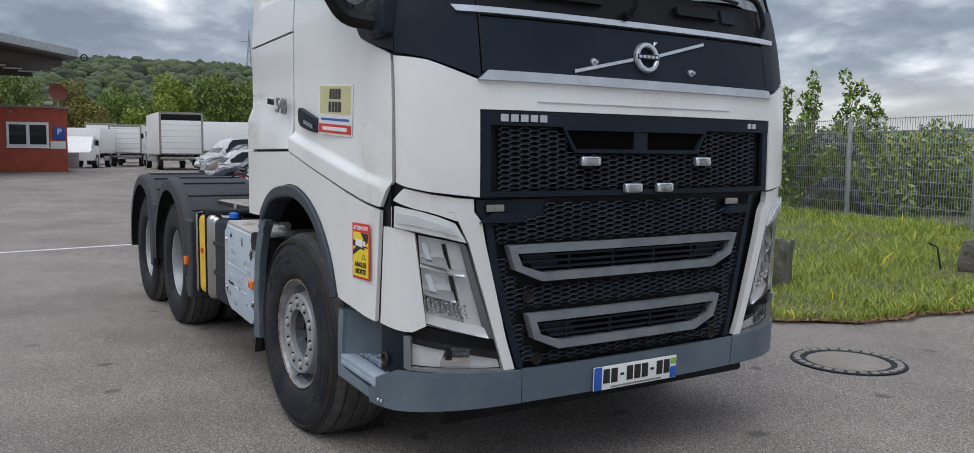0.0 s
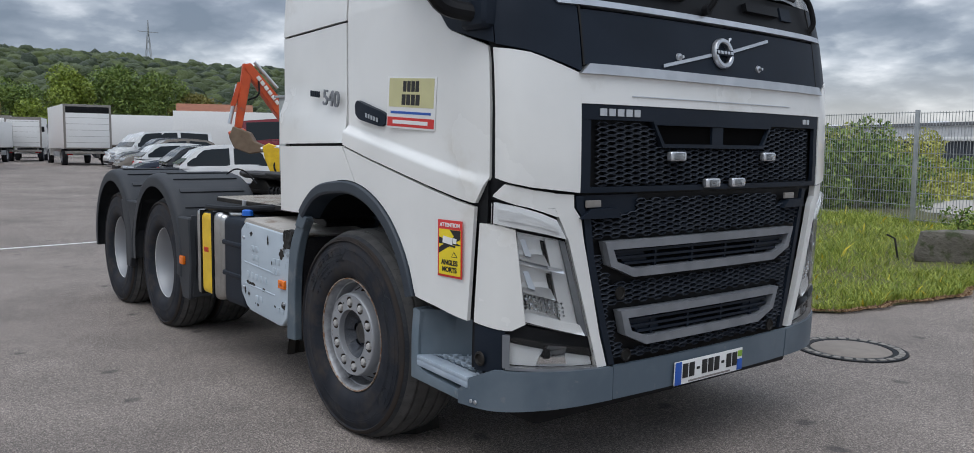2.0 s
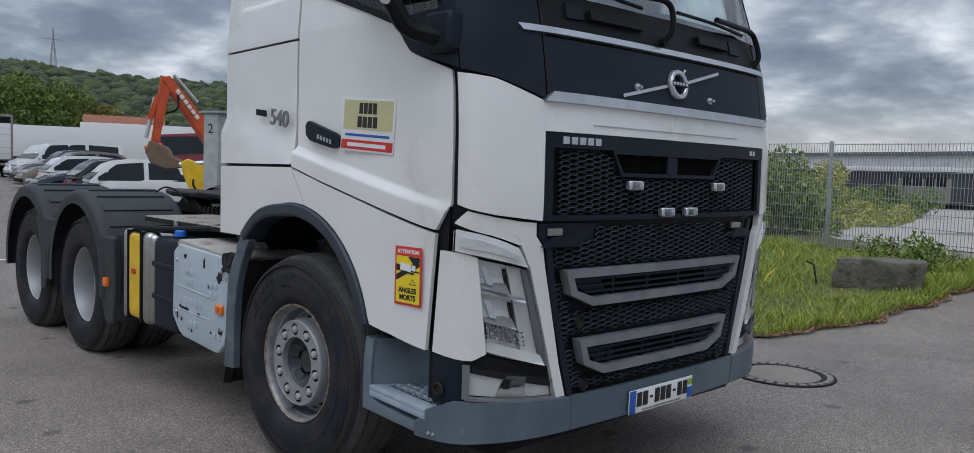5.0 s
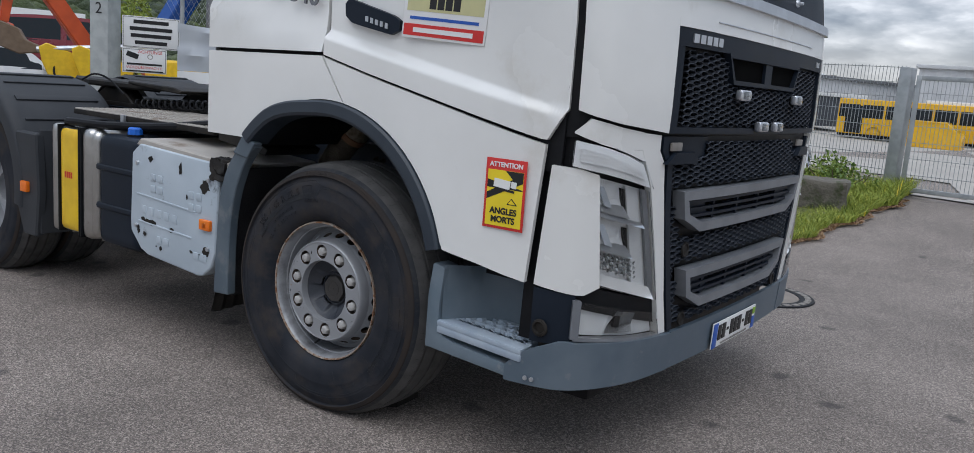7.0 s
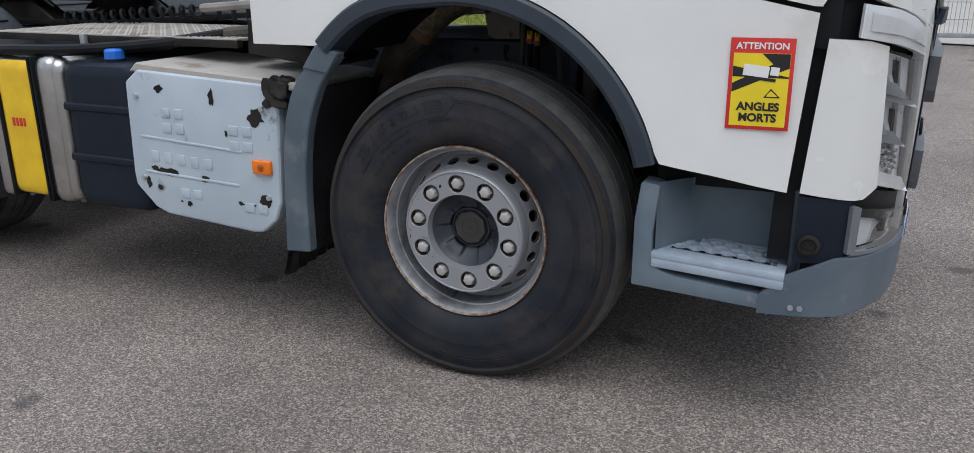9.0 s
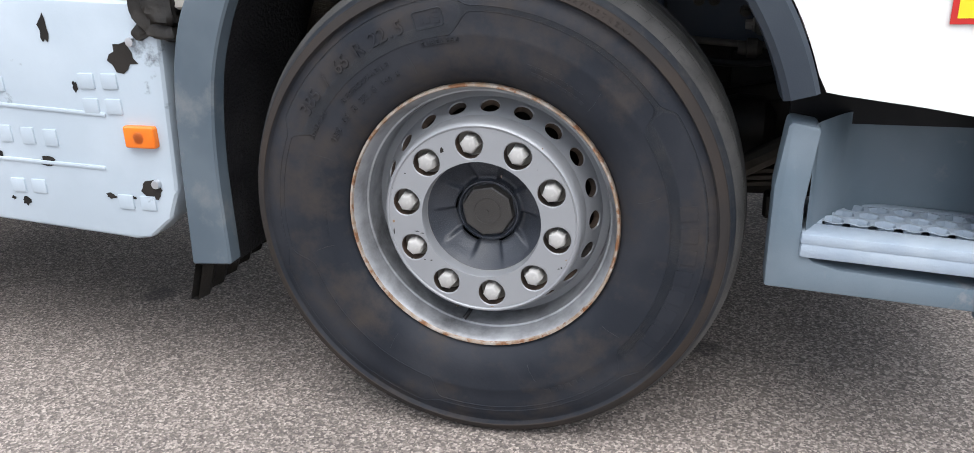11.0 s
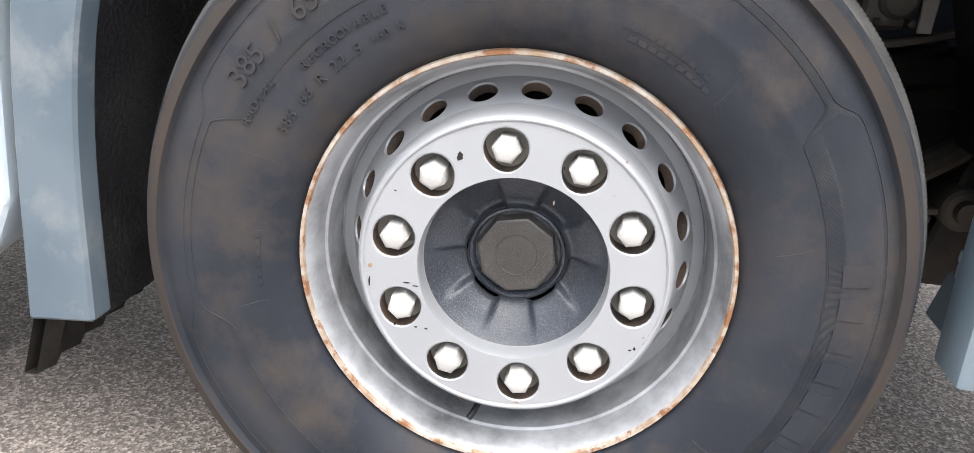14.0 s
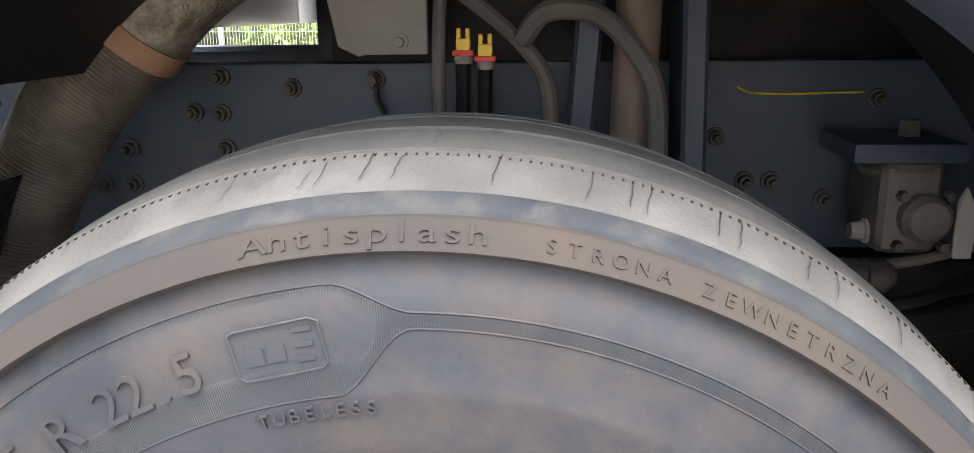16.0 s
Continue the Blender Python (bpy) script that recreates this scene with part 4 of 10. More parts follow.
for i, w in enumerate((0.038, 0.038, 0.022, 0.038, 0.038, 0.038, 0.022, 0.038, 0.038)):
    part("character_bar", box((w, 0.012 if w < 0.03 else 0.068, 0.003), (-0.185 + 0.0475 * i, 0.008, 0.0045), 0.001), PRINTBLACK, plate)
part("small_print_bar", box((0.32, 0.008, 0.003), (0.0, -0.045, 0.0045), 0.001), GRIME, plate)

# wipers, cowl grips
for pts, arm in ((((1.29, -1.06, 2.29), (1.33, -0.62, 2.285), (1.335, -0.25, 2.27)), ((1.345, -0.10, 2.13), (1.375, -0.085, 2.19), (1.36, -0.105, 2.30), (1.345, -0.30, 2.305), (1.34, -0.55, 2.295))), (((1.345, 0.02, 2.29), (1.34, 0.35, 2.285), (1.32, 0.66, 2.27)), ((1.27, 0.86, 2.12), (1.29, 0.87, 2.18), (1.275, 0.82, 2.29), (1.30, 0.62, 2.30), (1.335, 0.35, 2.295)))):
    wp = part("wiper", rod(bend(arm, 6), 0.014, 8), BLACK, truck, "black windscreen wiper")
    part("blade", rod(bend([(x - 0.02, y, z - 0.008) for x, y, z in pts], 6), 0.009, 6), BLACK, wp)
    part("pivot", spin([(0.0, 0.03), (0.022, 0.028), (0.026, 0.0)], 14, "x", at=Vector(arm[0]) - Vector((0.02, 0, 0))), BLACK, wp)
for y0, y1 in ((-0.60, -0.24), (0.22, 0.50)):
    part("cowl_grip", panel([(front_s(y0), 2.155), (front_s(y1), 2.155)], [(front_s(y0), 2.195), (front_s(y1), 2.205)], off=0.03, thick=0.05, n=8, m=3), BLACK, truck)
for y in (-0.68, 0.60):
    part("cowl_button", panel([(front_s(y - 0.05), 2.15), (front_s(y + 0.05), 2.15)], [(front_s(y - 0.05), 2.215), (front_s(y + 0.05), 2.215)], off=0.015, thick=0.03, n=2), SOOT, truck)

# headlamps, running lamps, fog lamps on each side
for sg in (1, -1):
    near = sg == 1
    S = lambda y: front_s(-y) if near else 2 * MIDDLE - front_s(-y)
    ml = dict(mirrored=not near)
    lampb = [(1.298, 0.778), (1.45, 0.737), (1.600, 0.700)]
    lampt = [(1.250, 1.150), (1.36, 1.130), (1.462, 1.110)]
    hl = part("headlamp", panel(lampb, lampt, off=-0.045, thick=0.01, n=12, m=12, **ml), surface("lamp_bowl", (0.86, 0.87, 0.88), (0.78, 0.79, 0.80), rough=0.3, metal=0.1, bump=0.0) if near else bpy.data.materials["lamp_bowl"], truck, "clear tall headlamp")
    def cell(name, mm, u0, v0, u1, v1, o0, o1=None, u2=None, u3=None, thick=0.012, parent=None, n=4):
        """A sheet in the lamp: u from the outer to the inner edge, v from the top down; it may slant in depth."""
        def at(u, v):
            a = (1.250 + 0.048 * v, 1.150 - 0.372 * v)
            b = (1.462 + 0.138 * v, 1.110 - 0.410 * v)
            return a[0] + (b[0] - a[0]) * u, a[1] + (b[1] - a[1]) * u
        o1 = o0 if o1 is None else o1
        zt, zb = at((u0 + u1) / 2, v0)[1], at((u0 + u1) / 2, v1)[1]
        u2, u3 = u0 if u2 is None else u2, u1 if u3 is None else u3
        return part(name, panel([at(u2, v1), at(u3, v1)], [at(u0, v0), at(u1, v0)], off=0.0, thick=thick, n=n, m=3, bulge=lambda s, z: o1 + (o0 - o1) * (z - zb) / (zt - zb), **ml), mm, parent or hl)
    pale_in = bpy.data.materials["lamp_bowl"]
    for v0, v1 in ((0.02, 0.30), (0.37, 0.66)):
        ch = cell("chamber", pale_in, 0.0, v0, 0.50, v1, -0.062, -0.03)
        cell("fin", CHROME, 0.02, v1 - 0.10, 0.52, v1 + 0.0, -0.045, -0.008, parent=ch)
        cell("fin", CHROME, 0.05, v0 + 0.02, 0.16, v1 - 0.06, -0.050, -0.020, 0.12, 0.24, parent=ch)
        cell("dark_slot", BLACK, 0.50, v0 + 0.02, 0.575, v1, -0.034, parent=ch)
    cell("crossbar", CHROME, 0.0, 0.305, 0.78, 0.350, -0.016, -0.004)
    cell("light_guide", bpy.data.materials["milky_inner"] if "milky_inner" in bpy.data.materials else surface("milky_inner", (0.80, 0.81, 0.82), (0.72, 0.73, 0.74), rough=0.25, grain=120, bump=0.05), 0.585, 0.01, 0.985, 0.93, -0.030, -0.026, 0.60, 0.985)
    cell("edge_strip", FRAMEGREY, 0.88, 0.0, 1.0, 1.0, -0.014, -0.012)
    jewel = bmesh.new()
    for i in range(9):
        for j in range(4):
            q = spin([(0.0, 0.010), (0.0105, 0.0)], 4, "x")
            u, v = 0.06 + 0.075 * i, 0.70 + 0.045 * j
            s_ = 1.250 + 0.048 * v + (0.212 + 0.090 * v) * u
            z_ = 1.150 - 0.372 * v + (-0.040 - 0.038 * v) * u
            pos = skin(s_ if near else 2 * MIDDLE - s_, z_, -0.03)
            bmesh.ops.transform(q, matrix=Matrix.Translation(pos) @ pose(0, 0, 0, (i * 37 + j * 53) % 90, 0, -38 * sg), verts=q.verts)
            jewel = merge(jewel, q)
    part("jewel_strip", jewel, REFLECTOR, hl, smooth=False)
    cell("lower_ledge", pale_in, 0.0, 0.89, 0.9, 1.0, -0.03, -0.008)
    part("lens", panel(lampb, lampt, off=0.002, thick=0.004, n=12, m=12, **ml), LENS, hl).visible_shadow = False
    drlb = [(1.150, 1.187), (1.25, 1.170), (1.36, 1.147), (1.460, 1.122)]
    drlt = [(1.150, 1.272), (1.25, 1.257), (1.34, 1.232), (1.412, 1.203)]
    dl = part("running_lamp", panel(drlb, drlt, off=0.005, thick=0.02, n=12, m=3, **ml), surface("milky_lens", (0.84, 0.855, 0.86), (0.76, 0.775, 0.785), rough=0.2, bump=0.05, grain=90) if near else bpy.data.materials["milky_lens"], truck, "long milky running lamp")
    part("lens", panel(drlb, drlt, off=0.022, thick=0.004, n=12, m=3, **ml), LENS, dl).visible_shadow = False
    inset = ribbon([((1.17, 1.205), (1.17, 1.250)), ((1.27, 1.190), (1.26, 1.232)), ((1.35, 1.172), (1.33, 1.210)), ((1.425, 1.150), (1.40, 1.180))], 0.010, 0.012, mirrored=not near)
    part("light_bar", inset, bpy.data.materials["milky_inner"], dl)
    fb = [(1.236, 0.597), (1.45, 0.577), (1.645, 0.565)]
    ft = [(1.228, 0.725), (1.42, 0.688), (1.613, 0.650)]
    fg = part("fog_lamp", panel(fb, ft, off=-0.03, thick=0.01, n=10, m=4, **ml), bpy.data.materials["milky_lens"], truck, "low rectangular fog lamp")
    part("reflector", panel([(1.36, 0.595), (1.50, 0.588)], [(1.39, 0.682), (1.49, 0.665)], off=-0.012, thick=0.02, n=6, m=3, bulge=lambda s, z: -0.012 * math.cos(40 * (z - 0.61)), **ml), REFLECTOR, fg)
    part("dark_core", panel([(1.385, 0.622), (1.412, 0.620)], [(1.39, 0.662), (1.415, 0.660)], off=-0.006, thick=0.01, n=2, m=2, **ml), BLACK, fg)
    part("rim", panel([(1.222, 0.583), (1.648, 0.552)], [(1.222, 0.595), (1.648, 0.564)], off=0.008, thick=0.03, n=10, m=1, **ml), FRAMEGREY, fg)
    part("rim", panel([(1.210, 0.590), (1.240, 0.588)], [(1.206, 0.728), (1.236, 0.724)], off=0.008, thick=0.03, n=2, m=3, **ml), FRAMEGREY, fg)
    part("lens", panel(fb, ft, off=0.006, thick=0.004, n=10, m=4, **ml), LENS, fg).visible_shadow = False
    part("fog_surround", panel([(1.06, 0.56), (1.215, 0.565)], [(1.055, 0.755), (1.215, 0.745)], off=-0.006, n=4, **ml), SOOT, truck)
    part("tow_socket", spin([(0.0, 0.0), (0.018, 0.001), (0.022, -0.008), (0.03, -0.006), (0.032, 0.0)], 16, "y", at=skin(1.10 if near else 2 * MIDDLE - 1.10, 0.615, 0.0)), OILY, truck)
    part("lower_lip", panel([(1.20, 0.70), (1.655, 0.60)], [(1.23, 0.775), (1.610, 0.695)], off=-0.02, n=8, **ml), BLACK, truck)
for x in (1.075, 1.10):
    part("bumper_screw", spin([(0.0, -0.006), (0.008, -0.005), (0.009, 0.0)], 10, "y", at=skin(x, 0.43, 0.018)), CHROME, truck)

# wheel arch trim and liner
def ease_(t):
    return t * t * (3 - 2 * t)


for sg in (-1, 1):
    trim = bmesh.new()
    rows = []
    for k in range(49):
        a = radians(14.5 + (136.5 - 14.5) * k / 48)
        r = AR - 0.004 + 0.040 * ease_(min(1, max(0, (math.degrees(a) - 95) / 30)))
        rows.append([trim.verts.new((AX + (r - d) * math.cos(a), sg * (1.205 + o), AZ + (r - d) * math.sin(a))) for d, o in ((0.0, -0.01), (0.0, 0.042), (0.008, 0.05), (0.05, 0.052), (0.062, 0.044), (0.066, 0.0), (0.068, -0.06))])
    for a, b in zip(rows, rows[1:]):
        for k in range(6):
            trim.faces.new((a[k], b[k], b[k + 1], a[k + 1]))
    for end in (rows[0], rows[-1]):
        trim.faces.new(end)
    part("arch_trim", trim, ARCHBLUE, truck, "dark blue-grey wheel arch trim")
    lin = bmesh.new()
    rows = []
    for x, z in arch(-0.50, 0.64, AR - 0.01, 40):
        rows.append([lin.verts.new((x, sg * y, z + (0.02 if abs(x) < 0.35 else 0))) for y in ((1.16, 1.0, 0.80, 0.62) if x < 0.2 else (1.16, 1.05, 0.92, 0.80))])
    for a, b in zip(rows, rows[1:]):
        for k in range(3):
            lin.faces.new((a[k], b[k], b[k + 1], a[k + 1]))
    part("arch_liner", lin, BLACK, truck)
    # panel behind the wheel, with rubber flap under it
    guard_l = bend([(-0.520, 0, 1.10), (-0.585, 0, 1.03), (-0.635, 0, 0.955), (-0.666, 0, 0.868), (-0.684, 0, 0.771), (-0.696, 0, 0.63), (-0.710, 0, 0.37)], 5)
    guard_r = bend([(-0.430, 0, 1.085), (-0.480, 0, 1.03), (-0.520, 0, 0.970), (-0.563, 0, 0.867), (-0.587, 0, 0.765), (-0.602, 0, 0.61), (-0.604, 0, 0.378)], 5)
    gp = [(p.x, p.z) for p in guard_l] + [(p.x, p.z) for p in guard_r[::-1]]
    part("mudguard_panel", prism(gp, sg * 1.19, sg * 1.238, "y", 0.005), MUDBLUE if sg < 0 else SOOT, truck, "blue-grey mudguard panel")
    part("mudguard_tab", prism([(-0.575, 1.045), (-0.515, 1.125), (-0.425, 1.10), (-0.475, 1.03)], sg * 1.20, sg * 1.246, "y", 0.004), MUDBLUE if sg < 0 else SOOT, truck)
    ml_ = bmesh.new()
    rows = [[ml_.verts.new((p.x + dx, sg * y, p.z - 0.01)) for dx, y in ((-0.012, 1.20), (-0.012, 1.0), (-0.012, 0.80), (-0.012, 0.72 + 0.45 * max(0, p.z - 0.60)), (-0.04, 0.72 + 0.45 * max(0, p.z - 0.60)), (-0.04, 1.20))] for p in guard_r if p.z < 0.99]
    for a, b in zip(rows, rows[1:]):
        for k in range(6):
            ml_.faces.new((a[k], b[k], b[(k + 1) % 6], a[(k + 1) % 6]))
    part("mudguard_liner", ml_, surface("coarse_black_liner", (0.010, 0.010, 0.012), (0.02, 0.02, 0.022), rough=0.5, grain=110, bump=0.9, depth=0.006) if sg < 0 else BLACK, truck, "", True, 60)
    flap = bmesh.new()
    rows = []
    for i in range(15):
        y = 1.225 - 0.44 * i / 14
        w = 0.012 * (i % 2)
        rows.append([flap.verts.new((-0.72 + w + dx, sg * y, z)) for dx, z in ((0.02, 0.40), (-0.02, 0.27 + 0.03 * i / 14), (0.0, 0.27 + 0.03 * i / 14), (0.04, 0.40))])
    for a, b in zip(rows, rows[1:]):
        for k in range(4):
            flap.faces.new((a[k], b[k], b[(k + 1) % 4], a[(k + 1) % 4]))
    part("mud_flap", flap, OILY, truck, "crumpled black rubber flap")

    # step below the door
    hs = [(0.581, 0.430), (1.005, 0.408), (1.005, 0.452), (0.72, 0.474), (0.665, 0.488), (0.642, 0.520), (0.640, 0.60), (0.656, 0.745), (0.650, 0.752), (0.604, 0.760), (0.598, 0.752), (0.583, 0.635)]
    st = part("step_housing", prism(hs, sg * 1.13, sg * 1.215, "y", 0.006, seg=2), BLUEGREY, truck, "blue-grey step housing")
    part("step_tray", prism([(0.62, 0.43), (1.0, 0.41), (1.0, 0.495), (0.64, 0.505)], sg * 0.97, sg * 1.128, "y", 0.004), BLUEGREY, st)
    well = bmesh.new()
    foot = bend([(0.648, 1.205, 0), (0.672, 1.150, 0), (0.705, 1.085, 0), (0.755, 1.020, 0), (0.83, 0.990, 0), (0.93, 0.985, 0), (1.045, 0.985, 0)], 6)
    rows = []
    for q, p in enumerate(foot):
        hi_z = 0.757 - 0.03 * q / (len(foot) - 1)
        rows.append([well.verts.new((p.x + o * 0.5, sg * (p.y - o), z)) for o, z in ((0.0, 0.49), (0.0, 0.60), (0.0, hi_z), (0.015, hi_z), (0.015, 0.49))])
    for a, b in zip(rows, rows[1:]):
        for k in range(5):
            well.faces.new((a[k], b[k], b[(k + 1) % 5], a[(k + 1) % 5]))
    part("step_back", well, BLUEGREY, st, "", True, 60)
    part("step_header", box((0.50, 0.02, 0.16), (0.86, sg * 1.04, 0.80), 0.004), BLACK, st)
    part("step_end", box((0.03, 0.20, 0.26), (1.04, sg * 1.06, 0.63), 0.006), ARCHBLUE, st)
    pale = surface("pale_step_plastic", (0.30, 0.36, 0.43), (0.36, 0.42, 0.48), rough=0.5, grain=200, bump=0.2) if sg < 0 else bpy.data.materials["pale_step_plastic"]
    tilt_ = pose(0, 0, 0, 0, 3.0, 0)
    tread = part("step_tread", box((0.385, 0.235, 0.030), (0.832, sg * 1.105, 0.503), 0.008, 2, turn=tilt_), pale, st, "pale step tread with cups")
    for w_, d_, cx, cy in ((0.385, 0.070, 0.0, -0.0825), (0.385, 0.022, 0.0, 0.1065), (0.045, 0.143, -0.170, 0.024), (0.030, 0.143, 0.1775, 0.024)):
        rim_ = part("tread_rim", box((w_, d_, 0.022), (cx, -sg * cy if sg > 0 else cy, 0.0), 0.006, 2), pale, tread)
        rim_.matrix_basis = Matrix.Translation((0.832, sg * 1.105, 0.5265)) @ tilt_
    if sg < 0:
        six = [(math.cos(radians(60 * k + 30)), math.sin(radians(60 * k + 30))) for k in range(6)]
        cup = bmesh.new()
        lay_ = [[cup.verts.new((c * r * ex, d * r, z)) for c, d in six] for r, ex, z in ((0.0275, 1.0, 0.0), (0.0215, 1.0, 0.0), (0.0190, 1.0, -0.004), (0.0160, 1.0, -0.014))]
        for r0, r1 in zip(lay_, lay_[1:]):
            for k in range(6):
                cup.faces.new((r0[k], r0[(k + 1) % 6], r1[(k + 1) % 6], r1[k]))
        cup.faces.new(lay_[-1])
        cup_mesh = mesh_of("cup", cup, pale, False)
        for j in range(3):
            for i in range(6 if j == 1 else 7):
                cu_ = new("cup", cup_mesh)
                cu_.parent = tread
                cu_.matrix_basis = Matrix.Translation((0.832, -1.105, 0.5265)) @ tilt_ @ Matrix.Translation((-0.126 + 0.0476 * (i + 0.5 * (j == 1)), -0.016 + 0.0412 * j, 0.0105))


# ---- truck: wheels ----
def holed_sector(bm, a0, a1, surf, t0, t1, hole, n=16, depth=0.012, rim=0.0):
    """One sector of a ring surf(angle, t) with an oval hole in its middle; hole: half sizes in angle and t."""
    am, tm = (a0 + a1) / 2, (t0 + t1) / 2
    ha, ht = (a1 - a0) / 2, (t1 - t0) / 2
    inn, lip, out, low = [], [], [], []
    for k in range(n):
        f = 2 * math.pi * k / n
        c, s = math.cos(f), math.sin(f)
        g = 1 / max(abs(c), abs(s))
        out.append(bm.verts.new(surf(am + ha * c * g, tm + ht * s * g)[0]))
        p, nrm = surf(am + hole[0] * c, tm + hole[1] * s)
        lip.append(bm.verts.new(surf(am + hole[0] * 1.07 * c, tm + hole[1] * 1.07 * s)[0] + nrm * rim))
        inn.append(bm.verts.new(p - nrm * 0.0018))
        low.append(bm.verts.new(p - nrm * depth))
    for k in range(n):
        q = (k + 1) % n
        bm.faces.new((out[k], out[q], lip[q], lip[k]))
        bm.faces.new((lip[k], lip[q], inn[q], inn[k]))
        bm.faces.new((inn[k], inn[q], low[q], low[k])).material_index = 1


def ring_surface(r0, y0, r1, y1):
    """The cone between two rings, t from 0 to 1; outwards is -y."""
    nrm2 = Vector((y1 - y0, r1 - r0)).normalized()

    def f(a, t):
        r, y = r0 + (r1 - r0) * t, y0 + (y1 - y0) * t
        nr, ny = nrm2.x, -nrm2.y
        if ny > 0:
            nr, ny = -nr, -ny
        return Vector((r * math.sin(a), y, r * math.cos(a))), Vector((nr * math.sin(a), ny, nr * math.cos(a)))
    return f


PHASE = radians(-6.5)


def front_wheel(centre_x, sg=-1):
    """Steel disc wheel with ten capped nuts; built outwards to -y round its own middle."""
    bm = bmesh.new()
    face = ring_surface(0.204, -0.020, 0.131, -0.020)
    for k in range(10):
        a = PHASE + radians(36) * k
        holed_sector(bm, a - radians(18), a + radians(18), face, 0.0, 1.0, (0.0295 / 0.1675, 0.0295 / 0.073), 24, 0.03, 0.0)
    cone = ring_surface(0.2475, 0.080, 0.2195, 0.028)
    for k in range(20):
        a = PHASE + radians(18) * (k + 0.5)
        holed_sector(bm, a - radians(9), a + radians(9), cone, 0.0, 1.0, (0.0205 / 0.2335, 0.325), 24, 0.016, 0.0010)
    bm = spin([(0.264, 0.088), (0.2475, 0.080)], 120, "y", bm)
    bm = spin([(0.2195, 0.028), (0.2172, 0.006), (0.2160, -0.008), (0.2140, -0.0165), (0.2115, -0.0205), (0.2085, -0.0225), (0.2065, -0.0222), (0.2050, -0.0203), (0.204, -0.020)], 120, "y", bm)
    bm = spin([(0.131, -0.020), (0.1302, -0.018), (0.1295, -0.011), (0.1285, 0.016)], 80, "y", bm)
    bmesh.ops.remove_doubles(bm, verts=bm.verts[:], dist=0.0002)
    wheel = part("wheel", bm, [RIM, HOLEWALL], truck, "silver steel wheel with rusty edge")
    wheel.matrix_basis = Matrix.Translation((centre_x, sg * 1.185, 0.52)) @ pose(0, 0, 0, 0, 0, 1.6 if sg < 0 else 181.6)
    part("rim_barrel", spin([(0.263, 0.089), (0.2655, 0.094), (0.2680, 0.092), (0.2690, 0.086), (0.2693, 0.050), (0.2697, 0.030), (0.2705, 0.026), (0.2745, 0.024), (0.2765, 0.018), (0.2785, 0.010), (0.283, -0.006), (0.288, -0.017), (0.292, -0.021)], 140, "y"), BARREL, wheel, "sooty silver rim barrel")
    part("rim_flange", spin([(0.288, -0.020), (0.2900, -0.026), (0.2945, -0.026), (0.2965, -0.018), (0.2960, -0.004)], 120, "y"), RUST, wheel, "rusty rim edge")
    part("dark_well", spin([(0.266, 0.12), (0.20, 0.16), (0.0, 0.16)], 40, "y"), OILY, wheel)
    part("nut_backing", spin([(0.213, 0.012), (0.128, 0.012)], 60, "y"), GRIME, wheel)
    hub = spin([(0.1290, 0.012), (0.1275, 0.0135), (0.122, 0.022), (0.114, 0.032), (0.105, 0.042), (0.095, 0.052), (0.085, 0.060), (0.078, 0.064), (0.0745, 0.062), (0.0720, 0.054)], 180, "y")
    for v in hub.verts:
        a, r = math.atan2(v.co.x, v.co.z), math.hypot(v.co.x, v.co.z)
        w = ease_(min(1, max(0, 0.5 + 1.6 * math.cos(5 * (a - PHASE) - 0.6))))
        v.co.y -= 0.015 * w * ease_(min(1, max(0, (0.128 - r) / 0.035)))
    part("hub", hub, HUB, wheel, "black cracked hub", True, 60)
    boss = spin([(r_ * 1.07, y_ + 0.046) for r_, y_ in ((0.0675, 0.026), (0.0672, 0.006), (0.0655, 0.0035), (0.0645, 0.0055), (0.0635, 0.003), (0.0605, 0.002), (0.0585, 0.006), (0.057, 0.012), (0.03, 0.014))], 64, "y")
    part("hub_boss", boss, HUB, wheel)
    cap = spin([(r_ * 1.07, y_ + 0.050) for r_, y_ in ((0.0575, 0.012), (0.0550, -0.004), (0.0535, -0.008), (0.0505, -0.0095), (0.03, -0.0100), (0.0, -0.0100))], 8, "y")
    bmesh.ops.transform(cap, matrix=pose(0, 0, 0, 0, 12, 0), verts=cap.verts)
    cp = part("hub_cap", cap, HUBCAP, wheel, "worn eight-sided hub cap", True, 25)
    part("cap_disc", spin([(r_ * 1.07, y_ + 0.050) for r_, y_ in ((0.0295, -0.009), (0.0290, -0.0112), (0.0270, -0.0112), (0.0262, -0.0102), (0.0035, -0.0098), (0.0028, -0.0118), (0.0012, -0.0118), (0.0, -0.010))], 40, "y"), HUBCAP, cp)
    nut = spin([(0.0, -0.0275), (0.0125, -0.0270), (0.0165, -0.0255), (0.0190, -0.0215), (0.0212, 0.028)], 6, "y")
    nm = mesh_of("nut", nut, NUT, True, 44)
    rr = random.Random(4)
    for k in range(10):
        a = PHASE + radians(36) * k
        nu = new("nut", nm)
        nu.parent = wheel
        nu.matrix_basis = Matrix.Translation((0.1675 * math.sin(a), 0, 0.1675 * math.cos(a))) @ pose(0, 0, 0, rr.uniform(-3, 3), rr.uniform(0, 60), rr.uniform(-3, 3))
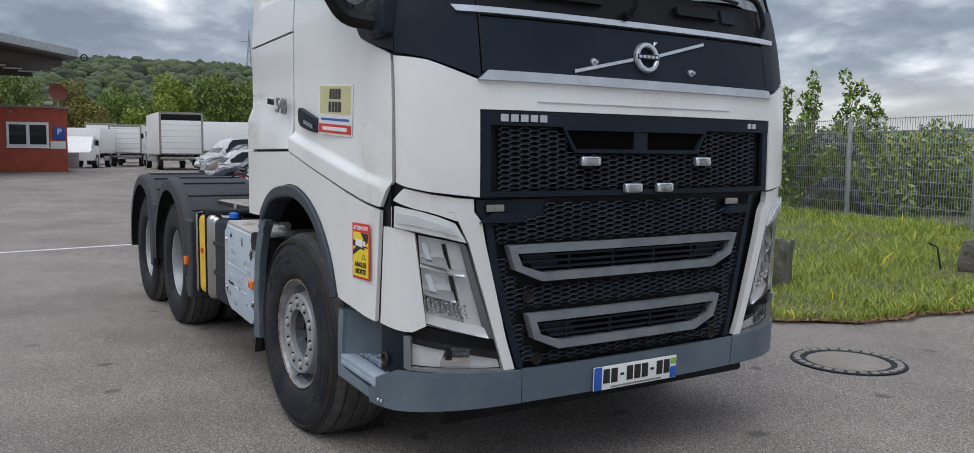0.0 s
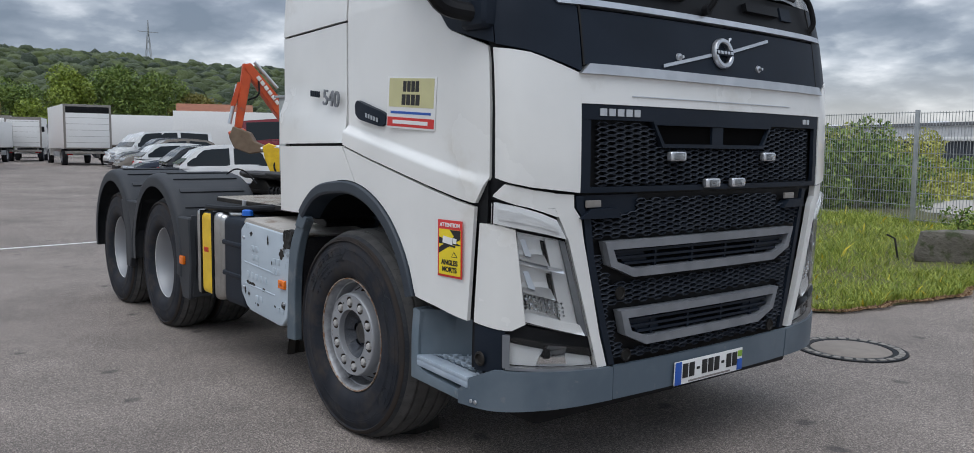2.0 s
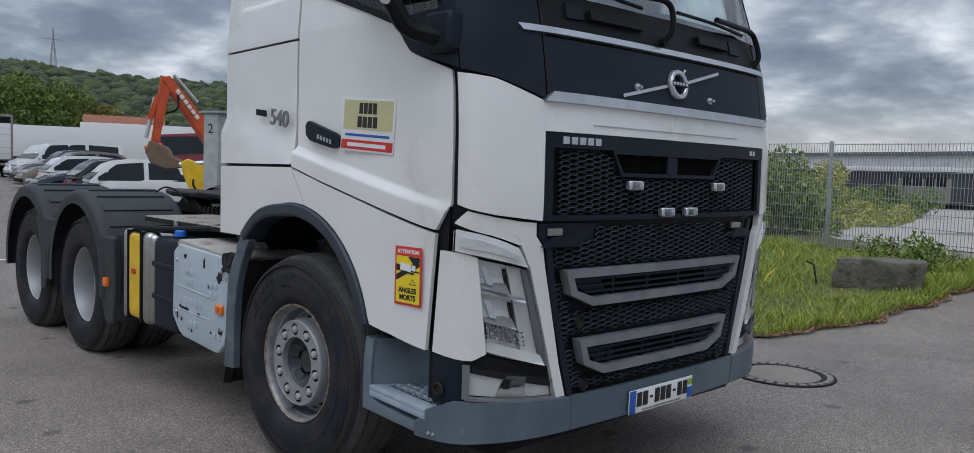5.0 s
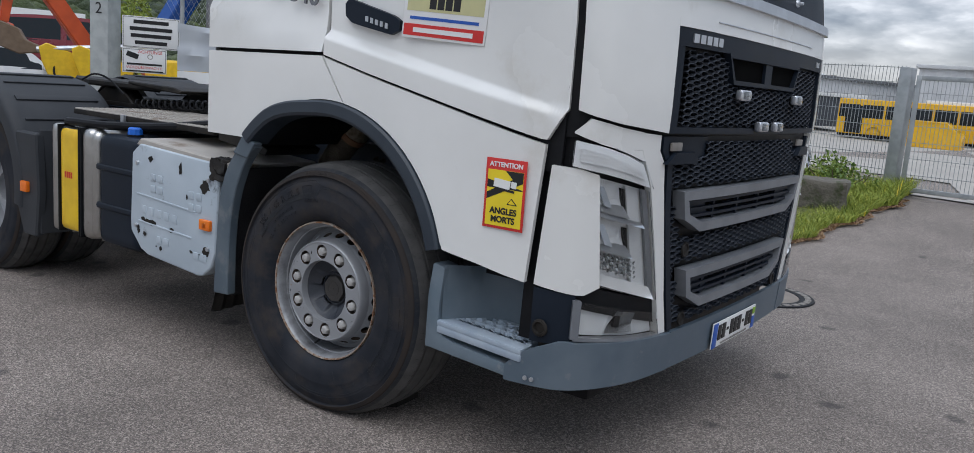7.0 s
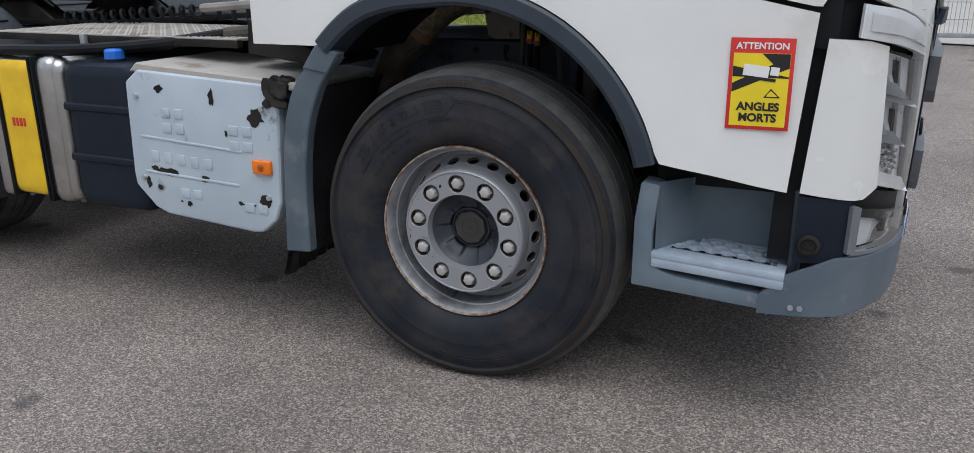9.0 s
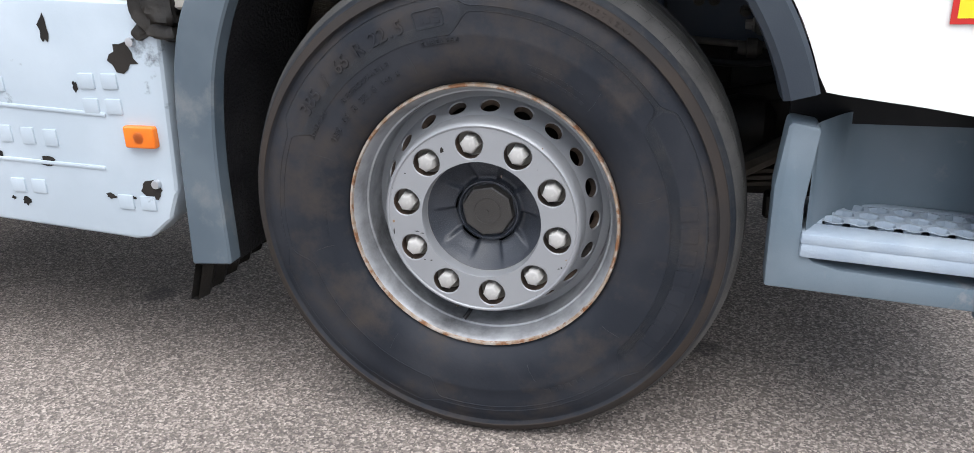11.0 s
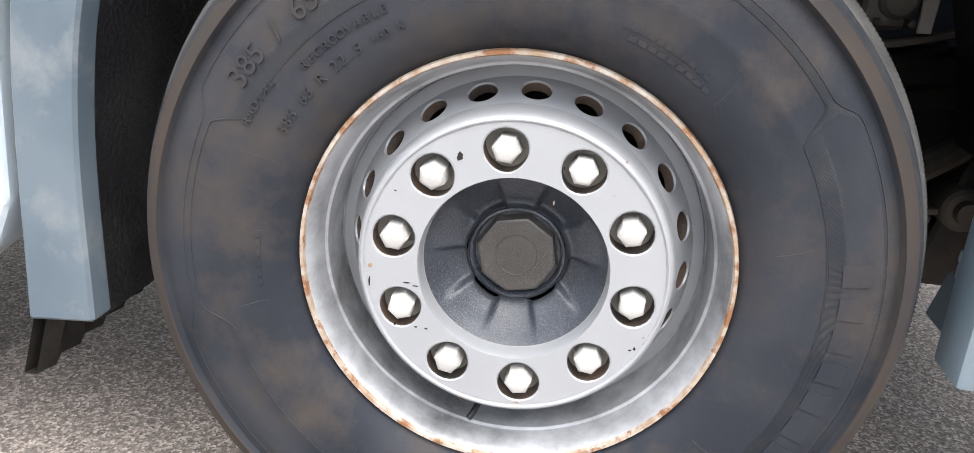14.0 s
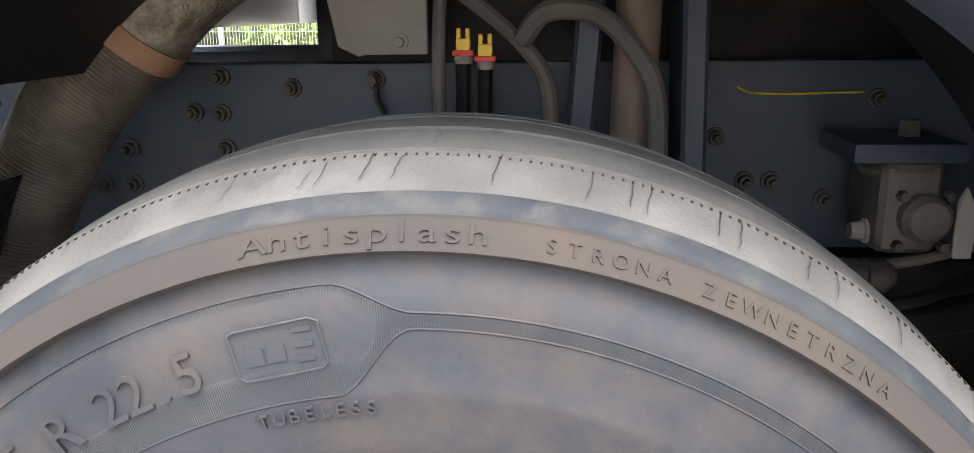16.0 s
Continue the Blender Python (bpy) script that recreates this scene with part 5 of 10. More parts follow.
    valve = rod([(-0.035, 0.02, -0.222), (-0.045, -0.002, -0.238), (-0.05, -0.008, -0.243)], 0.005, 8)
    part("valve", valve, BLACK, wheel)
    tyre(wheel)
    return wheel


def tyre(wheel, width=0.385, dual=False):
    """Worn wide tyre: moulded side wall with a raised rib, grey tread with four grooves; flattened where it stands."""
    side = [(0.290, -0.005), (0.300, -0.020), (0.312, -0.034), (0.335, -0.047), (0.365, -0.050), (0.385, -0.0505), (0.392, -0.0515), (0.40, -0.0515), (0.406, -0.0495), (0.43, -0.050), (0.4500, -0.0485), (0.4620, -0.0455), (0.4720, -0.0410), (0.4800, -0.0375), (0.4850, -0.0365), (0.4875, -0.0385), (0.4890, -0.0455), (0.4905, -0.0472), (0.4925, -0.0465), (0.5000, -0.0415), (0.5088, -0.0365), (0.5098, -0.0345), (0.5104, -0.0315), (0.5135, -0.0265), (0.5190, -0.0180), (0.5225, -0.0100)]
    inner = [(r, width - 0.099 - y) for r, y in side[::-1]]
    steps = 144
    bm = spin(side, steps, "y")
    bm = merge(bm, spin(inner, steps, "y"))

    def flat(b):
        for v in b.verts:
            if v.co.z < -0.517:
                over = -0.517 - v.co.z
                v.co.z = -0.517
                v.co.y += (-0.35 if v.co.y < 0.1 else 0.35) * over
    flat(bm)
    for f in bm.faces:
        c = f.calc_center_median()
        r = math.hypot(c.x, c.z)
        f.material_index = 1 if 0.4895 < r < 0.510 else (2 if r > 0.510 else 0)
    ty = part("tyre", bm, [RUBBER, BROWNBAND, SHOULDER], wheel, "worn black tyre with brown dust", True, 40)
    y0, y1 = -0.031, width - 0.068
    tr = [(0.5215, y0 + 0.018), (0.5240, y0 + 0.024)]
    w = y1 - y0
    for g in (0.20, 0.40, 0.60, 0.80):
        yg = y0 + w * g
        crown = 0.547 - 0.018 * abs(2 * g - 1) ** 2
        tr += [(crown, yg - 0.007), (crown - 0.012, yg - 0.004), (crown - 0.012, yg + 0.004), (crown, yg + 0.007)]
    tr += [(0.5240, y1 - 0.024), (0.5215, y1 - 0.018)]
    tb = spin(tr, steps, "y")
    flat(tb)
    part("tread", tb, TREAD, ty, "dry grey tread with grooves")
    if dual:
        return ty
    # sipes across the outer shoulder
    sp = bmesh.new()
    for k in range(470):
        a = 2 * math.pi * k / 470
        if math.cos(a) < -0.93:
            continue
        for r, ya, yb, wd in ((0.5413, y0 + w * 0.2 - 0.0135, y0 + w * 0.2 - 0.0068, 0.0006),):
            quad = [sp.verts.new(((r - 0.0028) * math.sin(a + s * wd / r), yy, (r - 0.0028) * math.cos(a + s * wd / r))) for s, yy in ((-1, ya), (1, ya), (1, yb), (-1, yb))]
            up = [sp.verts.new(v.co * (0.0012 / v.co.length + 1)) for v in quad]
            sp.faces.new(up)
            for i in range(4):
                sp.faces.new((quad[i], quad[(i + 1) % 4], up[(i + 1) % 4], up[i]))
    tagged(part("tread_sipe", sp, OILY, ty, smooth=False), kind="stuff")
    # fine cracks across the worn ribs
    rc = random.Random(17)
    ck = bmesh.new()
    for k in range(150):
        a = 2 * math.pi * (k + rc.random() * 0.7) / 150
        if math.cos(a) < -0.93:
            continue
        g0 = rc.choice((0.07, 0.08, 0.22, 0.24, 0.42, 0.63))
        ya, yb = y0 + w * g0, y0 + w * (g0 + rc.uniform(0.05, 0.13))
        pts_ = []
        for q in range(6):
            yy = ya + (yb - ya) * q / 5
            g_ = (yy - y0) / w
            rad = float(np.interp(g_, [0.07, 0.17, 0.23, 0.37, 0.43, 0.57, 0.63, 0.77], [0.5260, 0.5385, 0.5415, 0.5462, 0.5468, 0.5468, 0.5462, 0.5415])) + 0.0012
            an = a + rc.uniform(-0.0022, 0.0022) + 0.010 * q / 5
            pts_.append([ck.verts.new((rad * math.sin(an + e), yy, rad * math.cos(an + e))) for e in (-0.0006, 0.0006)])
        for p_, q_ in zip(pts_, pts_[1:]):
            ck.faces.new((p_[0], p_[1], q_[1], q_[0]))
    tagged(part("tread_crack", ck, OILY, ty, smooth=False), kind="stuff")
    return ty


SIDE_R = [0.305, 0.335, 0.365, 0.385, 0.392, 0.40, 0.406, 0.43, 0.45, 0.462, 0.472, 0.480, 0.485, 0.489, 0.4905, 0.4925, 0.50, 0.5088]
SIDE_Y = [-0.028, -0.047, -0.050, -0.0505, -0.0515, -0.0515, -0.0495, -0.050, -0.0485, -0.0455, -0.041, -0.0375, -0.0365, -0.0455, -0.0472, -0.0465, -0.0415, -0.0365]


def sidewall_words(ty, text, r, mid, size, spread=0.72, lift=0.0026, squeeze=1.0):
    """Raised letters round the side wall, reading clockwise; mid: degrees from the top."""
    bm = bmesh.new()
    deps = bpy.context.evaluated_depsgraph_get()
    step = size * spread / r
    a = radians(mid) - step * (len(text) - 1) / 2
    y = float(np.interp(r, SIDE_R, SIDE_Y))
    slope = (np.interp(r + 0.006, SIDE_R, SIDE_Y) - np.interp(r - 0.006, SIDE_R, SIDE_Y)) / 0.012
    for ch in text:
        if ch != " ":
            cu = bpy.data.curves.new("letter", "FONT")
            cu.body, cu.size, cu.extrude, cu.align_x, cu.align_y = ch, size, lift, "CENTER", "CENTER"
            cu.offset = 0.0
            ob = bpy.data.objects.new("letter", cu)
            me = bpy.data.meshes.new_from_object(ob)
            m = frame_at((r * math.sin(a), y, r * math.cos(a)), (math.cos(a), 0, -math.sin(a)), (math.sin(a), slope, math.cos(a)))
            me.transform(m @ Matrix.Diagonal((squeeze, 1, 1, 1)))
            bm.from_mesh(me)
            bpy.data.objects.remove(ob)
            bpy.data.curves.remove(cu)
            bpy.data.meshes.remove(me)
        a += step
    return tagged(part("lettering", bm, BROWNBAND if r > 0.485 else RUBBER, ty, smooth=False), kind="stuff")


def sidewall_bars(ty, r, a0, a1, count, h, fill=0.8, lift=0.002):
    """Blocks of relief along an arc of the side wall."""
    bm = bmesh.new()
    for i in range(count):
        p0 = radians(a0 + (a1 - a0) * (i + 0.5 - fill / 2) / count)
        p1 = radians(a0 + (a1 - a0) * (i + 0.5 + fill / 2) / count)
        loop = []
        for rr in (r - h / 2, r + h / 2):
            for a in (p0, (p0 + p1) / 2, p1):
                y = float(np.interp(rr, SIDE_R, SIDE_Y))
                loop.append((Vector((rr * math.sin(a), y, rr * math.cos(a)))))
        lo_ = [bm.verts.new(v + Vector((0, 0.003, 0))) for v in loop]
        hi_ = [bm.verts.new(v - Vector((0, lift, 0))) for v in loop]
        order = [0, 1, 2, 5, 4, 3]
        bm.faces.new([hi_[k] for k in order])
        for k in range(6):
            u, v = order[k], order[(k + 1) % 6]
            bm.faces.new((lo_[u], lo_[v], hi_[v], hi_[u]))
    return tagged(part("relief", bm, RUBBER, ty, smooth=False), kind="stuff")


fw = front_wheel(0.0)
ft_ = [c for c in fw.children if c.name.startswith("tyre")][0]
sidewall_words(ft_, "385 / 65 R 22.5", 0.432, -38, 0.040, 0.50)
sidewall_words(ft_, "REGROOVABLE", 0.378, -37, 0.016, 0.78)
sidewall_words(ft_, "TUBELESS", 0.387, -9, 0.014, 0.74)
sidewall_words(ft_, "RADIAL", 0.396, -58, 0.016, 0.78)
sidewall_words(ft_, "385 65 R 22.5", 0.352, -48, 0.020, 0.62)
sidewall_words(ft_, "160 K", 0.352, -29, 0.014, 0.7)
sidewall_words(ft_, "Antisplash", 0.5005, -3, 0.020, 0.80, 0.0016, 1.45)
sidewall_words(ft_, "STRONA ZEWNETRZNA", 0.4995, 24, 0.014, 1.05, 0.0014)
blk = sidewall_bars(ft_, 0.433, 80, 129, 8, 0.034, 0.66, 0.0018)
blk.data.materials.clear()
blk.data.materials.append(RUBBER)
frame_pts = [(0.449, -15.0), (0.451, -14.5), (0.452, -8.0), (0.449, -7.3), (0.420, -7.0), (0.417, -7.6), (0.416, -14.6), (0.419, -15.1), (0.449, -15.0)]
part("size_frame", rod([(r_ * math.sin(radians(a_)), -0.0504, r_ * math.cos(radians(a_))) for r_, a_ in frame_pts], 0.0009, 5), SHOULDER, ft_)
for r_ in (0.445, 0.435, 0.425):
    sidewall_bars(ft_, r_, -9.6, -8.0, 1, 0.0035, 1.0, 0.0012)
sidewall_bars(ft_, 0.431, -14.3, -10.4, 2, 0.011, 0.85, 0.0011)
sidewall_bars(ft_, 0.355, 18, 38, 11, 0.006, 0.75, 0.0012)
sidewall_bars(ft_, 0.343, 20, 40, 9, 0.006, 0.75, 0.0012)
sidewall_bars(ft_, 0.345, 262, 276, 6, 0.007, 0.7, 0.0012)
sidewall_bars(ft_, 0.41, 146, 160, 6, 0.010, 0.7, 0.0012)

# moulded band round the side wall: wide behind the size and the maker's relief, narrow between
def band(a):
    """Inner and outer radius of the raised band at an angle in degrees."""
    k = 0.0
    for lo_, hi_ in ((-64, -3), (56, 134), (196, 256)):
        k = max(k, ease_(min(1, max(0, (a - lo_) / 5 + 0.5))) * ease_(min(1, max(0, (hi_ - a) / 7 + 0.5))))
    return 0.440 - 0.043 * k, 0.4505 + 0.0195 * k


def side_y(r):
    return float(np.interp(r, SIDE_R, SIDE_Y))


for which in (0, 1):
    ln = rod([(band(a)[which] * math.sin(radians(a)), side_y(band(a)[which]) - 0.0001, band(a)[which] * math.cos(radians(a))) for a in np.linspace(-90, 270, 361)], 0.0011, 5)
    part("mould_line", ln, RUBBER, ft_)
hat = bmesh.new()
for a in np.arange(-64, 132, 0.22):
    r0_, r1_ = band(a)
    p_ = radians(a)
    q4 = []
    for r_, lift_ in ((r0_ + 0.001, 0.0), (r0_ + 0.0015, 0.0011), (r1_ - 0.0015, 0.0011), (r1_ - 0.001, 0.0)):
        q4.append([hat.verts.new((r_ * math.sin(p_ + e), side_y(r_) - lift_ - 0.0001, r_ * math.cos(p_ + e))) for e in (-0.0009, 0.0009)])
    for u_, v_ in zip(q4, q4[1:]):
        hat.faces.new((u_[0], u_[1], v_[1], v_[0]))
tagged(part("fine_ribs", hat, SHOULDER, ft_, smooth=False), kind="stuff")
for a in (-68, -20, 42, 78, 128, 162, 215, 258):
    fl = rod([((0.325 + 0.014 * i) * math.sin(radians(a + 0.5 * math.sin(i))), side_y(0.325 + 0.014 * i) - 0.0002, (0.325 + 0.014 * i) * math.cos(radians(a + 0.5 * math.sin(i)))) for i in range(5)], 0.0005, 4)
    part("mould_flash", fl, SHOULDER, ft_)
# chips in the silver paint of the disc, seen from outside: x to the front, z up
for i, (x, z, w_, h_, mm) in enumerate(((-0.078, 0.153, 0.005, 0.007, OILY), (-0.196, -0.012, 0.004, 0.004, RUST), (-0.197, -0.036, 0.0015, 0.008, OILY), (-0.145, -0.032, 0.006, 0.0014, OILY), (-0.132, -0.036, 0.006, 0.0012, OILY), (-0.160, -0.096, 0.002, 0.004, OILY), (-0.130, -0.098, 0.003, 0.0015, OILY), (-0.115, -0.099, 0.003, 0.002, OILY), (0.168, -0.098, 0.003, 0.0015, OILY), (0.174, -0.095, 0.002, 0.003, OILY), (0.184, -0.077, 0.002, 0.002, RUST), (0.057, 0.149, 0.001, 0.004, OILY), (0.048, 0.102, 0.001, 0.004, RUST), (-0.163, 0.099, 0.002, 0.0015, OILY), (-0.187, 0.030, 0.001, 0.003, OILY), (0.135, 0.165, 0.002, 0.002, RUST), (0.020, -0.200, 0.004, 0.002, RUST), (-0.060, -0.205, 0.006, 0.004, OILY))):
    rq = random.Random(90 + i)
    cb = bmesh.new()
    cb.faces.new([cb.verts.new((x + w_ * rq.uniform(0.5, 1.15) * math.cos(2 * math.pi * k / 11), -0.0206, z + h_ * rq.uniform(0.5, 1.15) * math.sin(2 * math.pi * k / 11))) for k in range(11)])
    part("paint_chip", cb, mm, fw, smooth=False)
front_wheel(0.0, 1)


def rear_wheel(x, sg):
    bm = spin([(0.0, 0.17), (0.09, 0.17), (0.095, 0.10), (0.13, 0.095), (0.135, 0.17), (0.21, 0.175), (0.245, 0.15), (0.255, 0.09), (0.268, 0.05), (0.282, 0.006), (0.290, -0.004)], 60, "y")
    wh = part("wheel", bm, RIM, truck, "silver deep-dish drive wheel")
    wh.matrix_basis = Matrix.Translation((x, sg * 1.13, 0.52)) @ (Matrix.Identity(4) if sg < 0 else pose(0, 0, 0, 0, 0, 180))
    part("rim_flange", spin([(0.288, -0.003), (0.2935, -0.008), (0.2985, -0.006), (0.2995, 0.006)], 60, "y"), PRINTWHITE, wh)
    for k in range(10):
        a = radians(36 * k)
        part("nut", spin([(0.0, 0.135), (0.014, 0.136), (0.017, 0.175)], 6, "y", at=(0.1675 * math.sin(a), 0, 0.1675 * math.cos(a))), NUT, wh)
    tyre(wh, 0.315, True)
    ty2 = tyre(wh, 0.315, True)
    ty2.matrix_basis = Matrix.Translation((0, 0.33, 0))


for x in (-3.26, -4.56):
    for sg in (-1, 1):
        rear_wheel(x, sg)

# ---- truck: side boxes, tanks, deck, frame ----
bx = [(-1.455, 0.60), (-1.45, 0.545), (-1.36, 0.460), (-1.30, 0.438), (-0.875, 0.412), (-0.83, 0.418), (-0.765, 0.470), (-0.735, 0.54), (-0.712, 0.92), (-0.735, 0.975), (-1.37, 1.005), (-1.44, 0.955)]
bb = prism(bx, -1.215, -1.13, "y", 0.016, seg=3)
battery = part("battery_cover", bb, PALEBLUE, truck, "pale blue-grey battery cover with chipped paint")
rr = random.Random(11)
for cx, cz in ((-1.245, 0.845), (-0.925, 0.80), (-1.19, 0.535), (-0.88, 0.51)):
    for i in range(2):
        for j in range(2 if cz > 0.6 else 1):
            part("stamped_square", box((0.042, 0.008, 0.036), (cx + 0.062 * i, -1.2155, cz - 0.058 * j), 0.0035, 2), PALEBLUE, battery)
part("crease", box((0.50, 0.010, 0.010), (-1.14, -1.214, 0.735), 0.004, turn=pose(0, 0, 0, 0, 3, 0)), PALEBLUE, battery)
part("crease", box((0.46, 0.010, 0.010), (-1.15, -1.214, 0.600), 0.004, turn=pose(0, 0, 0, 0, 2, 0)), PALEBLUE, battery)
for i in range(5):
    part("embossed_block", box((0.038, 0.006, 0.042), (-1.325 + 0.066 * i, -1.2155, 0.672 - 0.003 * i), 0.0028, 2), PALEBLUE, battery)


def patch(x, z, w, h, seed, material=OILY, y=-1.2162, parent=None):
    """A ragged spot of bare dark plastic where the paint came off."""
    r = random.Random(seed)
    n_ = 15
    own = bmesh.new()
    loop = []
    for k in range(n_):
        a = 2 * math.pi * k / n_
        q = r.uniform(0.55, 1.1)
        loop.append(own.verts.new((x + w * q * math.cos(a), y, z + h * q * math.sin(a))))
    own.faces.new(loop)
    return part("bare_spot", own, material, parent or battery, smooth=False)


for i, (x, z, w, h) in enumerate(((-1.265, 0.938, 0.026, 0.018), (-1.014, 0.918, 0.017, 0.040), (-0.815, 0.855, 0.044, 0.036), (-0.96, 0.786, 0.008, 0.014), (-1.335, 0.622, 0.022, 0.012), (-1.27, 0.612, 0.062, 0.018), (-1.087, 0.600, 0.026, 0.014), (-1.375, 0.560, 0.016, 0.026), (-1.32, 0.548, 0.016, 0.014), (-1.175, 0.494, 0.018, 0.014), (-1.215, 0.500, 0.008, 0.006), (-0.800, 0.545, 0.036, 0.026), (-0.92, 0.522, 0.018, 0.010), (-0.865, 0.522, 0.022, 0.005))):
    patch(x, z, w, h, 30 + i)
for x, z in ((-1.385, 0.905), (-0.785, 0.890), (-1.395, 0.580), (-0.785, 0.560)):
    part("screw", spin([(0.0, -0.012), (0.010, -0.011), (0.012, 0.0), (0.020, 0.002)], 12, "y", at=(x, -1.214, z)), CHROME, battery)
am = part("side_marker", box((0.082, 0.022, 0.052), (-0.80, -1.222, 0.675), 0.008, 3), AMBER, battery, "orange side marker lamp")
part("bulb", spin([(0.0, -0.003), (0.012, -0.002), (0.014, 0.0)], 12, "y", at=(-0.80, -1.233, 0.675)), LENS, am)
part("battery_box", box((0.64, 0.60, 0.42), (-1.05, -0.85, 0.72), 0.02), BLACK, truck)
part("battery_lid", prism([(-1.42, 0.995), (-0.62, 0.955), (-0.60, 0.985), (-1.38, 1.03)], -1.205, -0.72, "y", 0.006), DECK, truck, "dusty grey box lid")
rcn = box((0.105, 0.085, 0.105), (0, 0, 0), 0.02, 2)
bmesh.ops.subdivide_edges(rcn, edges=rcn.edges[:], cuts=4, use_grid_fill=True)
for v in rcn.verts:
    v.co += v.co.normalized() * 0.010 * math.sin(260 * (v.co - Vector((0.02, 0, 0.03))).length)
bmesh.ops.transform(rcn, matrix=Matrix.Translation((-0.715, -1.185, 0.945)) @ pose(0, 0, 0, 0, 6, 0), verts=rcn.verts)
part("rubber_corner", rcn, OILY, truck, "black ribbed rubber corner", True, 60)

# plastic tank with ribs and blue cap, then oil tank with steel bands
tank = part("tank", box((0.40, 0.62, 0.60), (-1.615, -0.885, 0.715), 0.06, 4), SOOT, truck, "dark ribbed plastic tank")
for z in (0.835, 0.625):
    part("tank_rib", box((0.405, 0.62, 0.035), (-1.615, -0.893, z), 0.015, 3), SOOT, tank)
cap = part("filler_cap", spin([(0.0, 0.045), (0.030, 0.044), (0.038, 0.036), (0.040, 0.0)], 10, "z", at=(-1.60, -1.10, 1.02)), BLUECAP, truck, "bright blue filler cap")
part("cap_neck", spin([(0.043, 0.006), (0.045, -0.04)], 20, "z", at=(-1.60, -1.10, 1.02)), BLACK, cap)
oil = part("oil_tank", box((0.44, 0.66, 0.60), (-2.025, -0.875, 0.725), 0.055, 4), STEEL, truck, "steel oil tank with yellow panel")
part("yellow_panel", box((0.23, 0.64, 0.585), (-2.075, -0.895, 0.725), 0.05, 4), YELLOW, oil)
for x, w in ((-2.225, 0.075), (-1.885, 0.105)):
    part("band", box((w, 0.675, 0.615), (x, -0.884, 0.726), 0.055, 4), STEEL, oil)
for x in (-2.185, -1.965, -1.945):
    part("gasket", box((0.012, 0.672, 0.612), (x, -0.884, 0.7255), 0.055, 4), BLACK, oil)
for i, w in enumerate((0.014, 0.012, 0.016, 0.012)):
    part("maker_bar", box((w, 0.003, 0.035), (-2.11 + 0.022 * i, -1.2165, 0.755), 0.001), RED, oil)
for x in (-2.20, -1.88):
    part("strap_bolt", rod([(x, -1.12, 0.40), (x, -1.12, 0.46)], 0.012, 8), GRIME, oil)
neck = part("oil_filler", spin([(0.0, 0.075), (0.05, 0.073), (0.06, 0.065), (0.062, 0.05), (0.052, 0.045), (0.055, 0.0)], 24, "z", at=(-1.88, -0.92, 1.03)), BLACK, truck, "black oil filler")
hose = bend([(-2.18, -1.02, 0.98), (-2.22, -1.13, 1.035), (-2.10, -1.17, 1.05), (-1.80, -1.13, 1.055), (-1.45, -1.02, 1.08), (-1.15, -0.93, 1.12)], 8)
part("hose", rod(hose, 0.024, 10), BLACK, truck, "thick black hydraulic hose")
part("hose_fitting", rod([(-1.16, -0.935, 1.118), (-1.05, -0.90, 1.13), (-0.98, -0.88, 1.14)], 0.028, 10), SOILED, truck)
part("hose_fitting", spin([(0.0, 0.05), (0.018, 0.05), (0.018, 0.0)], 10, "z", at=(-1.85, -1.02, 1.06)), CHROME, truck)
# deck plate
part("deck_plate", box((1.35, 0.62, 0.012), (-1.72, -0.70, 1.105), 0.003), DECK, truck, "dusty checker plate deck")
studs = bmesh.new()
for i in range(40):
    for j in range(18):
        x, y = -2.36 + 0.033 * i, -0.99 + 0.033 * j
        a = 45 if (i + j) % 2 else -45
        studs = box((0.022, 0.007, 0.004), (x, y, 1.112), 0, turn=pose(0, 0, 0, 0, 0, a), bm=studs)
part("deck_studs", studs, DECK, truck, smooth=False)
part("deck_edge", box((1.36, 0.03, 0.03), (-1.72, -1.0, 1.09), 0.004), OILY, truck)
gus = prism([(-0.98, 1.06), (-0.62, 1.02), (-0.60, 1.05), (-0.90, 1.17), (-0.97, 1.19)], -1.03, -0.70, "y", 0.004)
part("deck_bracket", gus, OILY, truck, "rusty black cover plate")
part("wire", rod([(-0.80, -1.06, 1.12), (-0.79, -1.06, 1.25), (-0.785, -1.055, 1.27)], 0.003, 5), BLACK, truck)
